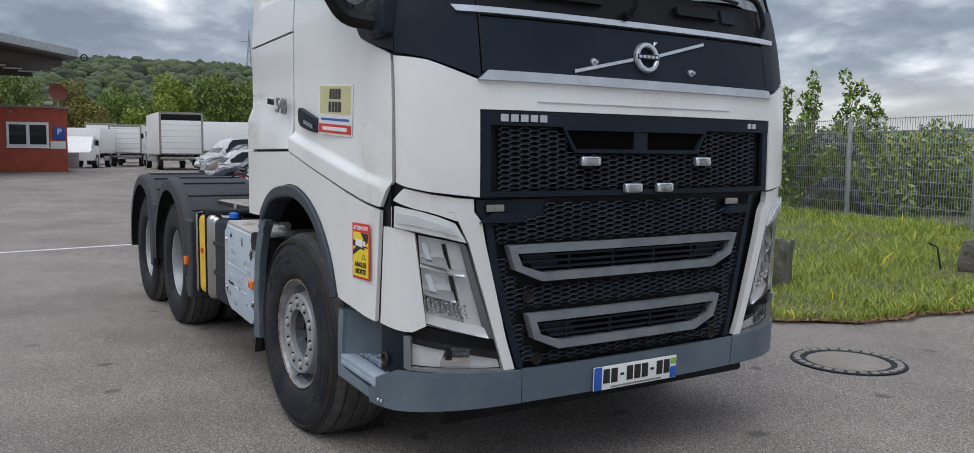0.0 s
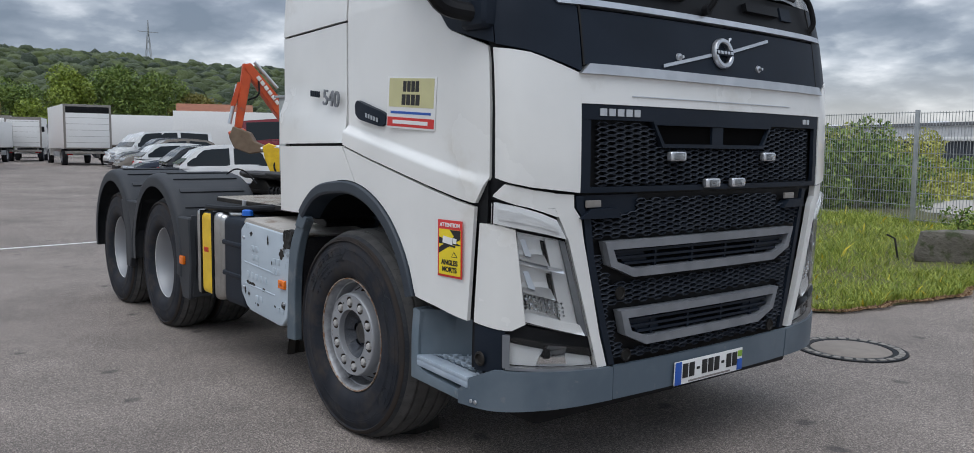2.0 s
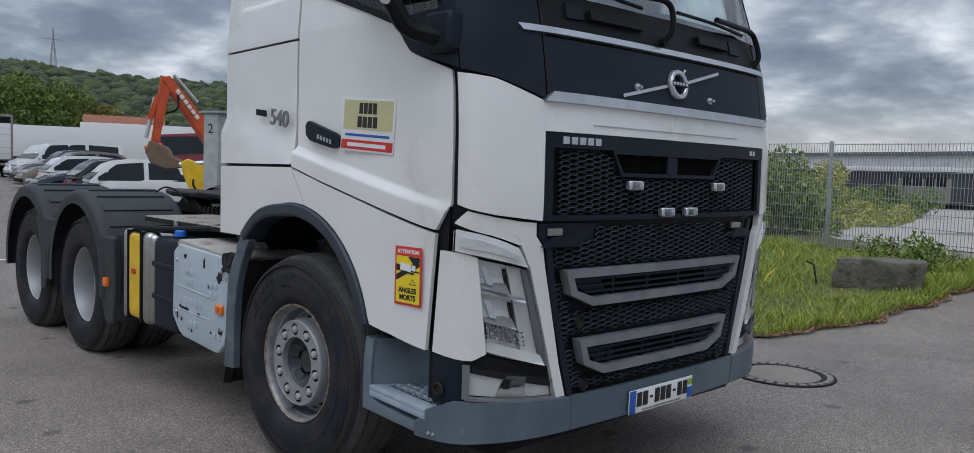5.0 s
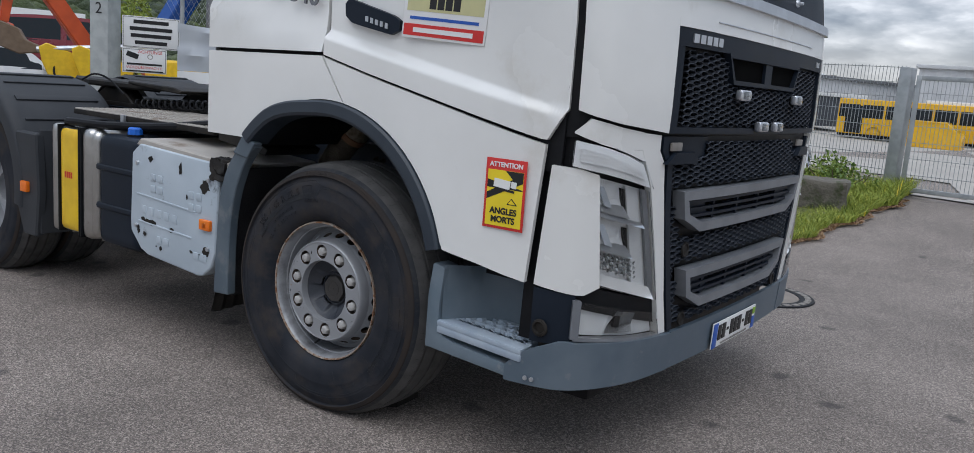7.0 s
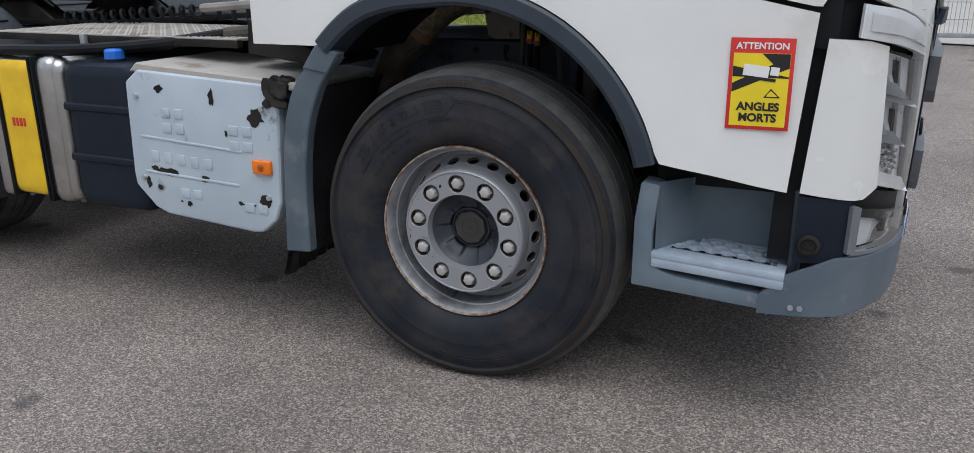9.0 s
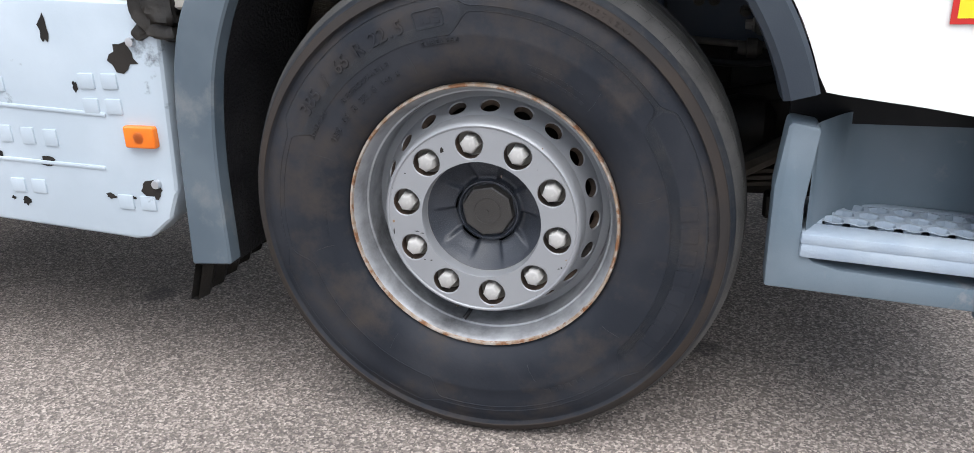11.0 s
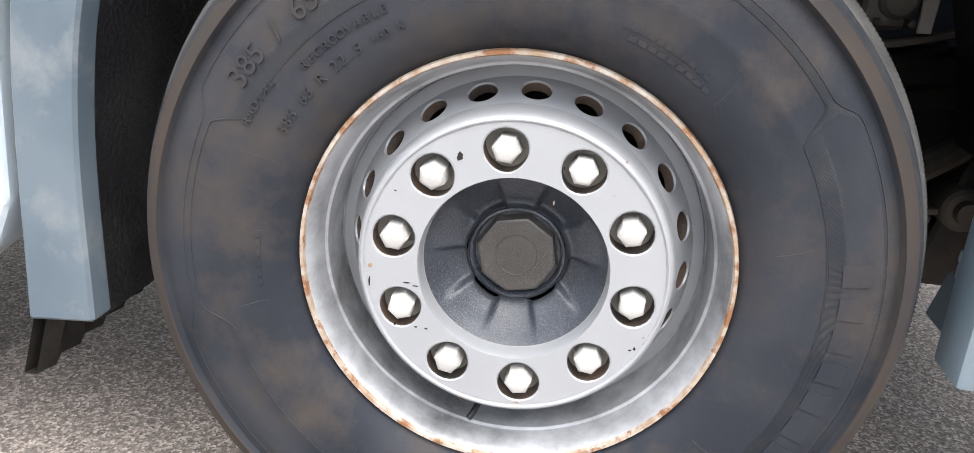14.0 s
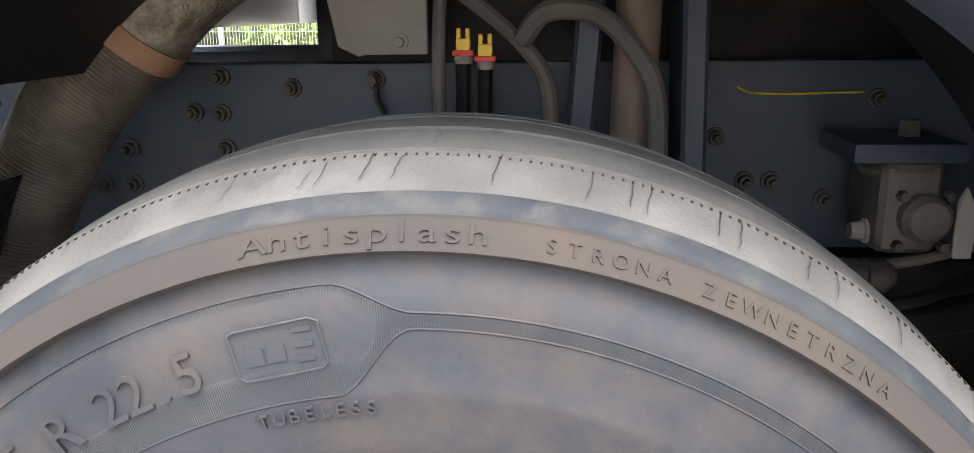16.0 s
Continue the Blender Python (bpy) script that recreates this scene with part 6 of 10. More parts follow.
# frame rails, cross members, coupling plate
for sg in (-1, 1):
    rail = box((6.4, 0.012, 0.29), (-2.15, sg * 0.415, 0.93))
    rail = box((6.4, 0.09, 0.012), (-2.15, sg * 0.37, 1.07), bm=rail)
    rail = box((6.4, 0.09, 0.012), (-2.15, sg * 0.37, 0.79), bm=rail)
    part("frame_rail", rail, CHASSIS, truck, "dark blue chassis rail")
for x in (-5.2, -4.0, -2.7, -1.4, 0.9):
    part("cross_member", box((0.12, 0.8, 0.22), (x, 0, 0.93), 0.01), CHASSIS, truck)
fwp = prism([(-2.62, -0.30), (-2.40, -0.44), (-2.85, -0.46), (-3.26, -0.46), (-3.75, -0.30), (-3.75, -0.14), (-3.15, -0.04), (-3.15, 0.04), (-3.75, 0.14), (-3.75, 0.30), (-3.26, 0.46), (-2.85, 0.46), (-2.40, 0.44), (-2.62, 0.30)][::-1], 1.215, 1.262, "z", 0.012)
cp_ = part("coupling_plate", fwp, OILY, truck, "greasy black coupling plate")
bmesh_plate = box((1.6, 0.86, 0.03), (-2.95, 0, 1.105), 0.006)
part("mounting_plate", bmesh_plate, OILY, truck)
for sg in (-1, 1):
    part("plate_stand", prism([(-3.3, 1.11), (-2.75, 1.11), (-2.92, 1.22), (-3.12, 1.22)], sg * 0.30, sg * 0.42, "y", 0.008), OILY, truck)
part("front_plate_lip", prism([(-2.66, 1.255), (-2.08, 1.225), (-2.06, 1.245), (-2.15, 1.265), (-2.66, 1.275)], -0.52, 0.52, "y", 0.006), OILY, truck)
coil = []
for i in range(120):
    a = i * 0.75
    t = i / 119
    coil.append((-2.55 + 0.85 * t, -0.52 + 0.05 * t + 0.028 * math.cos(a), 1.13 + 0.05 * t + 0.028 * math.sin(a)))
part("coiled_line", rod(coil, 0.008, 6), BLACK, truck)
part("air_line", rod(bend([(-1.7, -0.47, 1.19), (-1.3, -0.42, 1.22), (-1.0, -0.30, 1.25), (-0.85, -0.2, 1.5)], 8), 0.02, 8), GRIME, truck)
for i in range(6):
    part("stud", rod([(-1.75 + 0.09 * i, -0.30, 1.12), (-1.75 + 0.09 * i, -0.30, 1.20)], 0.012, 6), OILY, truck)
part("rear_cab_pipe", rod(bend([(-1.02, -0.62, 1.12), (-0.95, -0.60, 1.20), (-0.84, -0.5, 1.20), (-0.6, -0.45, 1.18)], 6), 0.05, 12), GRIME, truck)
part("gearbox", box((2.2, 0.62, 0.5), (-1.1, 0, 0.75), 0.08, 3), OILY, truck)
part("front_axle", box((0.16, 1.7, 0.16), (0.0, 0, 0.45), 0.03), OILY, truck)
part("brake_drum", spin([(0.0, -0.80), (0.22, -0.80), (0.23, -0.95), (0.18, -1.02), (0.0, -1.02)], 32), OILY, truck)
for x in (-3.26, -4.56):
    part("drive_axle", box((0.28, 1.6, 0.30), (x, 0, 0.53), 0.08, 3), OILY, truck)


# rear mudguards
def rear_guard(x, sg):
    bm = bmesh.new()
    rows = []
    n_ = 30
    for i in range(n_ + 1):
        a = radians(-10 + 200 * i / n_)
        r = 0.665
        cx, cz = x, 0.60
        px, pz = cx - r * math.cos(a), cz + min(r, 9) * math.sin(a) * 0.985
        ix, iz = cx - (r - 0.11) * math.cos(a), cz + (r - 0.11) * math.sin(a)
        mx, mz = cx - (r - 0.02) * math.cos(a), cz + (r - 0.02) * math.sin(a)
        row = []
        for d, y in ((0.11, 1.225), (0.045, 1.225), (0.022, 1.218), (0.008, 1.195), (0.0, 1.15), (0.0, 0.60), (0.02, 0.545)):
            row.append(bm.verts.new((cx - (r - d) * math.cos(a), sg * y, cz + (r - d) * math.sin(a))))
        rows.append(row)
    for a, b in zip(rows, rows[1:]):
        for k in range(6):
            bm.faces.new((a[k], b[k], b[k + 1], a[k + 1]))
    g = part("rear_mudguard", bm, GUARD, truck, "dark ribbed plastic rear mudguard", True, 50)
    for k in range(10):
        a = radians(22 + 15 * k)
        r = 0.668
        rib = box((0.045 if k % 2 else 0.014, 0.52, 0.014), (0, 0, 0), 0.005, 2)
        bmesh.ops.transform(rib, matrix=Matrix.Translation((x - r * math.cos(a), sg * 0.88, 0.60 + r * math.sin(a))) @ pose(0, 0, 0, 0, math.degrees(a) - 90, 0), verts=rib.verts)
        part("rib", rib, GUARD, g)
    return g


for x in (-3.26, -4.56):
    for sg in (-1, 1):
        rear_guard(x, sg)
sk = [(-2.70, 0.95), (-2.45, 0.95), (-2.43, 0.60), (-2.47, 0.33), (-2.62, 0.33), (-2.72, 0.55)]
part("guard_skirt", prism(sk, -1.215, -1.16, "y", 0.01), GUARD, truck)
part("guard_front", box((0.02, 0.62, 0.62), (-2.46, -0.88, 0.66), 0.006), GUARD, truck)
part("guard_joint", prism([(-4.25, 1.0), (-3.75, 1.0), (-3.90, 0.72), (-4.0, 0.40), (-4.12, 0.40), (-4.13, 0.72)], -1.222, -1.17, "y", 0.01), GUARD, truck)
part("side_marker", box((0.075, 0.03, 0.065), (-2.57, -1.225, 0.625), 0.01, 2), AMBER, truck, "orange side marker lamp")
part("rear_frame_end", box((0.08, 1.9, 0.2), (-5.35, 0, 0.85), 0.02), OILY, truck)
part("guard_loop", rod(bend([(-2.60, -0.86, 1.27), (-2.56, -0.80, 1.31), (-2.50, -0.74, 1.285), (-2.40, -0.70, 1.20)], 6), 0.006, 6), BLACK, truck)

# seen under the front arch
flex = bend([(-0.72, -0.64, 0.70), (-0.668, -0.62, 0.848), (-0.612, -0.62, 0.95), (-0.545, -0.62, 1.045), (-0.458, -0.62, 1.132)], 40)
ex = bmesh.new()
side_ = None
rings = []
for i, p in enumerate(flex):
    d = (flex[min(i + 1, len(flex) - 1)] - flex[max(i - 1, 0)]).normalized()
    side_ = (Vector((0, 1, 0)) - d * d.y).normalized()
    up = d.cross(side_)
    r = 0.064 + (0.0026 if i % 2 else 0.0)
    rings.append([ex.verts.new(p + r * (math.cos(2 * math.pi * k / 20) * side_ + math.sin(2 * math.pi * k / 20) * up)) for k in range(20)])
for a, b in zip(rings, rings[1:]):
    for k in range(20):
        ex.faces.new((a[k], a[(k + 1) % 20], b[(k + 1) % 20], b[k]))
part("exhaust_hose", ex, surface("dusty_flex_steel", (0.16, 0.135, 0.105), (0.10, 0.082, 0.062), rough=0.5, metal=0.4, scale=18, grain=300, bump=0.4, dirt=(0.16, 0.09, 0.05), dirt_scale=9, dirt_at=0.64), truck, "ribbed rusty exhaust hose", True, 60)
sleeve = rod(bend([(-0.462, -0.62, 1.128), (-0.40, -0.615, 1.190), (-0.32, -0.60, 1.245), (-0.18, -0.57, 1.30)], 12), 0.069, 24)
part("exhaust_sleeve", sleeve, surface("braided_heat_sleeve", (0.42, 0.37, 0.29), (0.18, 0.145, 0.10), rough=0.38, metal=0.6, scale=60, grain=170, bump=1.0, depth=0.006, spread=0.35), truck, "braided metal heat sleeve", True, 60)
part("exhaust_clamp", rod([(-0.468, -0.62, 1.122), (-0.446, -0.62, 1.145)], 0.0735, 24), surface("clamp_rust", (0.30, 0.17, 0.10), (0.20, 0.10, 0.06), rough=0.7, grain=120, bump=0.4), truck)
bolts = [(-0.425, 1.058), (-0.311, 1.04), (-0.473, 1.002), (-0.428, 1.0), (-0.425, 0.944), (-0.585, 0.944), (-0.637, 0.886), (-0.585, 0.885), (-0.177, 1.052), (0.349, 0.961), (0.398, 0.892), (0.438, 0.892), (0.587, 1.019), (0.52, 0.864)]
for x, z in bolts:
    part("rail_bolt", spin([(0.0, -0.030), (0.006, -0.030), (0.007, -0.018), (0.0105, -0.018), (0.0115, -0.014), (0.0115, -0.006), (0.0155, -0.005), (0.016, 0.0)], 10, "y", at=(x, -0.422, z)), SOILED, truck)
brk = prism([(-0.232, 1.20), (-0.214, 1.106), (-0.183, 1.091), (-0.175, 1.094), (-0.082, 1.094), (-0.082, 1.20)], -0.506, -0.496, "y", 0.002)
part("rail_bracket", brk, GRIME, truck, "grey cut bracket plate")
part("bracket_bolt", spin([(0.0, -0.016), (0.007, -0.016), (0.008, -0.006), (0.013, -0.005), (0.013, 0.0)], 8, "y", at=(-0.122, -0.506, 1.112)), GRIME, truck)
part("rail_clip", rod([(-0.175, -0.44, 1.065), (-0.172, -0.44, 1.02), (-0.16, -0.44, 1.00)], 0.005, 6), OILY, truck)
part("damper", rod([(0.212, -0.50, 0.86), (0.219, -0.50, 1.20)], 0.033, 18), surface("brown_damper", (0.115, 0.085, 0.07), (0.17, 0.12, 0.09), rough=0.6, grain=70, bump=0.3), truck)
part("rail_post", prism([(0.105, 0.80), (0.145, 0.80), (0.175, 1.20), (0.135, 1.20)], -0.50, -0.43, "y", 0.006), CHASSIS, truck)
part("rail_post", prism([(0.282, 0.78), (0.318, 0.78), (0.308, 1.2), (0.272, 1.2)], -0.55, -0.42, "y", 0.006), CHASSIS, truck)
for pts, r in (([(-0.060, -0.51, 1.20), (-0.066, -0.51, 1.10), (-0.069, -0.51, 0.95)], 0.010), ([(-0.035, -0.53, 1.185), (0.045, -0.53, 1.118), (0.089, -0.53, 1.055), (0.096, -0.52, 0.95)], 0.012), ([(0.055, -0.55, 1.115), (0.089, -0.57, 1.152), (0.155, -0.57, 1.148), (0.206, -0.57, 1.101), (0.237, -0.57, 1.04), (0.246, -0.56, 0.92)], 0.0145), ([(0.3, -0.50, 0.81), (0.45, -0.54, 0.80), (0.6, -0.52, 0.79), (0.75, -0.5, 0.82)], 0.009), ([(0.0, -0.50, 1.1), (-0.01, -0.50, 1.02), (-0.06, -0.50, 0.96)], 0.012)):
    part("cable", rod(bend(pts, 8), r, 10), surface("dusty_hose", (0.085, 0.078, 0.07), (0.13, 0.115, 0.10), rough=0.7, grain=90, bump=0.3) if "dusty_hose" not in bpy.data.materials else bpy.data.materials["dusty_hose"], truck)
for x, z in ((-0.028, 1.108), (0.003, 1.100)):
    plug = part("plug", box((0.020, 0.02, 0.018), (x, -0.53, z), 0.003), YELLOW, truck, "yellow and red cable plug")
    for e in (-0.0065, 0.0065):
        part("plug_prong", box((0.006, 0.016, 0.016), (x + e, -0.53, z + 0.015), 0.002), YELLOW, plug)
    part("plug_collar", box((0.030, 0.024, 0.008), (x, -0.53, z - 0.011), 0.002), RED, plug)
    part("plug_ring", spin([(0.0, 0.0), (0.012, 0.0), (0.014, -0.006), (0.012, -0.012), (0.0, -0.012)], 12, "z", at=(x, -0.53, z - 0.014)), GRIME, plug)
    part("plug_base", rod([(x, -0.53, z - 0.02), (x - 0.004, -0.52, 0.95)], 0.011, 10), BLACK, plug)
alloy_ = surface("cast_alloy", (0.13, 0.12, 0.105), (0.065, 0.06, 0.052), rough=0.55, metal=0.3, grain=60, bump=0.5)
sb = part("steering_box", box((0.085, 0.13, 0.13), (0.585, -0.52, 0.885), 0.02, 3), alloy_, truck, "dirty cast alloy steering box")
part("flange", spin([(0.0, 0.0), (0.052, 0.002), (0.056, 0.012), (0.050, 0.022), (0.0, 0.024)], 20, "z", at=(0.585, -0.535, 0.925)), alloy_, sb)
part("cover", spin([(0.0, -0.03), (0.026, -0.028), (0.034, -0.018), (0.034, 0.0)], 16, "y", at=(0.600, -0.585, 0.875)), alloy_, sb)
for dx, dz in ((-0.03, -0.04), (0.03, -0.04), (-0.03, 0.03), (0.03, 0.03)):
    part("cover_bolt", spin([(0.0, -0.014), (0.007, -0.014), (0.008, 0.0)], 6, "y", at=(0.600 + dx, -0.585, 0.875 + dz)), SOILED, sb)
part("steering_top", box((0.15, 0.15, 0.028), (0.570, -0.53, 0.965), 0.008, 2), CHASSIS, truck)
part("top_nut", spin([(0.0, 0.022), (0.014, 0.022), (0.016, 0.0)], 6, "z", at=(0.590, -0.54, 0.98)), SOILED, truck)
part("side_tab", prism([(0.640, 0.82), (0.665, 0.82), (0.668, 0.88), (0.650, 0.92), (0.640, 0.90)], -0.60, -0.592, "y", 0.002), GRIME, truck)
part("line_fitting", spin([(0.0, -0.025), (0.012, -0.025), (0.014, -0.008), (0.018, -0.006), (0.018, 0.012), (0.010, 0.025), (0.0, 0.025)], 10, "x", at=(0.545, -0.545, 0.845)), GRIME, truck)
part("yellow_mark", rod(bend([(0.378, -0.424, 1.038), (0.40, -0.424, 1.029), (0.45, -0.424, 1.027), (0.51, -0.424, 1.028), (0.565, -0.424, 1.029)], 6), 0.0016, 5), YELLOW, truck)
part("brake_pot", spin([(0.0, 0.0), (0.07, 0.01), (0.085, 0.06), (0.08, 0.12), (0.04, 0.15), (0.0, 0.15)], 20, "x", at=(0.46, -0.62, 0.60)), OILY, truck)
part("track_rod", rod([(0.42, -0.85, 0.50), (0.80, -0.55, 0.62)], 0.028, 10), SOILED, truck)
part("spring", prism([(-0.75, 0.66), (-0.4, 0.58), (0.3, 0.58), (0.85, 0.68), (0.85, 0.73), (0.3, 0.63), (-0.4, 0.63), (-0.75, 0.71)], -0.47, -0.38, "y", 0.006), OILY, truck)
part("engine", box((1.2, 0.70, 0.85), (0.3, 0, 1.05), 0.08, 3), OILY, truck)
part("liner_front", box((0.02, 0.30, 0.60), (0.675, -0.80, 0.93), 0.005, turn=pose(0, 0, 0, 0, -12, 0)), BLACK, truck)
# spring hanger and damper foot ahead of the front wheel
hang = part("spring_hanger", prism([(0.60, 0.345), (0.93, 0.335), (0.95, 0.40), (0.90, 0.62), (0.80, 0.64), (0.74, 0.42), (0.60, 0.415)], -0.60, -0.555, "y", 0.008), OILY, truck, "oily black spring hanger")
part("bolt", spin([(0.0, -0.02), (0.012, -0.02), (0.014, -0.012), (0.022, -0.012), (0.023, 0.0)], 14, "y", at=(0.722, -0.60, 0.373)), SOILED, hang)
part("spring_eye", spin([(0.0, -0.05), (0.022, -0.05), (0.024, -0.03), (0.036, -0.028), (0.042, -0.02), (0.042, 0.12)], 22, "y", at=(0.783, -0.61, 0.506)), SOILED, hang, "dirty spring eye with bolt")
for k, (dx, dz) in enumerate(((0.0, 0.0), (0.012, -0.018), (0.03, -0.035))):
    part("spring_leaf", prism([(0.20, 0.455 + dz), (0.50, 0.468 + dz), (0.745 - dx, 0.49 + dz), (0.745 - dx, 0.504 + dz), (0.50, 0.482 + dz), (0.20, 0.469 + dz)], -0.62, -0.53, "y", 0.003), SOILED, truck)
part("damper_foot", spin([(0.0, 0.0), (0.036, 0.004), (0.046, 0.03), (0.046, 0.10), (0.036, 0.125), (0.0, 0.13)], 18, "x", at=(0.66, -0.52, 0.425)), SOILED, truck)
part("link_arm", rod([(0.735, -0.585, 0.50), (0.715, -0.60, 0.44), (0.70, -0.61, 0.39)], 0.012, 8), OILY, truck)
part("brake_hose", rod(bend([(0.30, -0.60, 0.80), (0.44, -0.62, 0.765), (0.58, -0.62, 0.765), (0.70, -0.58, 0.80)], 8), 0.010, 8), BLACK, truck)
part("hose_coupling", spin([(0.0, -0.03), (0.016, -0.03), (0.018, -0.01), (0.024, -0.008), (0.024, 0.016), (0.014, 0.03), (0.0, 0.03)], 12, "x", at=(0.535, -0.60, 0.795)), SOILED, truck)
part("cross_member", box((0.62, 0.5, 0.42), (0.80, -0.18, 0.56), 0.03, 2), OILY, truck)
part("cab_floor", box((1.75, 2.2, 0.05), (0.05, 0, 1.34), 0.01), BLACK, truck)
part("header_tank", box((0.3, 0.12, 0.1), (-0.35, -0.5, 1.24), 0.02), GRIME, truck)

# cab interior
part("dashboard", prism([(0.55, 1.4), (1.18, 1.4), (1.20, 2.22), (0.95, 2.26), (0.60, 2.10)], -1.05, 1.05, "y", 0.03, seg=2), BLACK, truck)
for y in (-0.62, 0.58):
    seat = part("seat", box((0.5, 0.52, 0.20), (0.05, y, 1.85), 0.06, 3), SOOT, truck)
    part("seat_back", box((0.16, 0.50, 0.85), (-0.22, y, 2.25), 0.06, 3, turn=pose(0, 0, 0, 0, -10, 0)), SOOT, seat)
wheel_ = spin([(0.225 + 0.016 * math.cos(k), 0.016 * math.sin(k)) for k in np.linspace(0, 2 * math.pi, 9)[:-1]], 40, "z", closed=True)
sw_ = part("steering_wheel", wheel_, BLACK, truck)
sw_.matrix_basis = Matrix.Translation((0.72, 0.58, 2.24)) @ pose(0, 0, 0, 0, -42, 0)
part("screen_blind", panel([(front_s(-0.93), 2.975), (front_s(-0.65), 2.940), (front_s(0.0), 2.930), (front_s(0.86), 2.915)], [(front_s(-0.95), 3.03), (front_s(0.92), 3.03)], off=-0.06, thick=0.004, n=30, m=3), BLACK, truck)
part("roof_lining", box((1.5, 2.0, 0.03), (0.1, 0, 3.06), 0.01), BLACK, truck)
for y0, y1, z0, z1, mm in ((-1.045, -1.005, 2.335, 2.405, PRINTWHITE), (-0.985, -0.905, 2.335, 2.405, FRAMEGREY)):
    part("screen_sticker", panel([(front_s(y0), z0), (front_s(y1), z0)], [(front_s(y0), z1), (front_s(y1), z1)], off=-0.004, thick=0.001, n=3, m=2), mm, truck, "small inspection sticker")
disc = part("sticker_disc", spin([(0.0, 0.002), (0.034, 0.002), (0.034, 0.0)], 24, "x"), leaf_material("pale_green_print", (0.62, 0.75, 0.30), (0.66, 0.78, 0.32)), truck)
disc.matrix_basis = Matrix.Translation(skin(front_s(-0.95), 2.368, 0.0)) @ pose(0, 0, 0, 0, -14, -40)
# front mirror on its arm, under the visor
part("mirror_stalk", rod(bend([(1.10, -0.80, 3.03), (1.165, -0.82, 2.95), (1.185, -0.85, 2.86), (1.20, -0.87, 2.78)], 6), 0.034, 12), BLACK, truck)
dome = bmesh.new()
bmesh.ops.create_uvsphere(dome, u_segments=24, v_segments=14, radius=1.0)
for v in dome.verts:
    taper_ = 1.0 - 0.25 * v.co.y
    v.co = Vector((v.co.x * 0.075 * taper_, v.co.y * 0.21, max(v.co.z, -0.35) * 0.058 * taper_))
fm_ = part("front_mirror", dome, BLACK, truck, "black front mirror")
fm_.matrix_basis = Matrix.Translation((1.19, -0.585, 2.925)) @ pose(0, 0, 0, 5, 8, -3)
part("mirror_drop", prism([(-0.90, 2.78), (-0.83, 2.79), (-0.775, 2.77), (-0.81, 2.66), (-0.86, 2.605), (-0.91, 2.61), (-0.935, 2.70)], 1.165, 1.225, "x", 0.022, seg=3), BLACK, truck)
part("roof_lamp", panel([(1.378, 3.284), (1.60, 3.285)], [(1.425, 3.455), (1.585, 3.475)], off=0.03, thick=0.03, n=6, m=5), LENS, truck, "clear roof lamp")
part("roof_lamp_bowl", panel([(1.392, 3.292), (1.588, 3.293)], [(1.435, 3.447), (1.575, 3.466)], off=0.014, thick=0.01, n=6, m=5), PRINTWHITE, truck)
part("roof_lamp_reflector", spin([(0.0, -0.012), (0.014, -0.010), (0.036, 0.004), (0.040, 0.0)], 24, "x", at=skin(1.53, 3.36, 0.010)), CHROME, truck)
part("roof_aerial", rod([(-0.72, -0.95, 3.5), (-0.73, -0.95, 3.56)], 0.008, 6), BLACK, truck)

# outside mirror
blade_o = [(0.985, 2.81), (0.955, 2.815), (0.80, 2.735), (0.785, 2.31), (0.985, 2.13), (1.0, 2.15)]
hole = [(0.925, 2.50), (0.905, 2.50), (0.850, 2.505), (0.852, 2.395), (0.905, 2.388), (0.925, 2.385)]
mb = bmesh.new()
yo, yi = -1.455, -1.395
lay = [[mb.verts.new((x, y, z)) for x, z in line] for line, y in ((blade_o, yi), (blade_o, yo), (hole, yo + 0.02), (hole, yi))]
for r0, r1 in list(zip(lay, lay[1:])) + [(lay[3], lay[0])]:
    for k in range(6):
        mb.faces.new((r0[k], r0[(k + 1) % 6], r1[(k + 1) % 6], r1[k]))
bmesh.ops.recalc_face_normals(mb, faces=mb.faces)
bmesh.ops.bevel(mb, geom=mb.edges[:], offset=0.006, segments=2, affect="EDGES")
mirror = part("outside_mirror", mb, WHITE, truck, "white mirror cover with dark housings")
part("mirror_housing", box((0.36, 0.12, 0.36), (0.715, -1.32, 2.655), 0.05, 4), BLACK, mirror)
part("mirror_housing", box((0.34, 0.11, 0.21), (0.735, -1.32, 2.365), 0.045, 4), BLACK, mirror)
part("mirror_glass", box((0.004, 0.10, 0.30), (0.534, -1.32, 2.655), 0.001), MIRROR, mirror)
part("mirror_arm", rod(bend([skin(1.13, 2.905, 0.01), skin(1.0, 2.955, 0.07), (0.86, -1.30, 2.90), (0.93, -1.40, 2.80)], 6), 0.032, 10), BLACK, mirror)
part("mirror_arm", rod(bend([(0.97, -1.40, 2.16), (0.99, -1.33, 2.06), (1.05, -1.22, 2.03)], 6), 0.038, 10), BLACK, mirror)
part("mirror_foot", box((0.17, 0.10, 0.17), (1.05, -1.19, 2.05), 0.04, 3), SOOT, mirror)
part("wide_mirror", box((0.10, 0.09, 0.13), skin(1.12, 2.875, 0.035), 0.03, 3, turn=pose(0, 0, 0, 0, 0, 40)), BLACK, mirror)
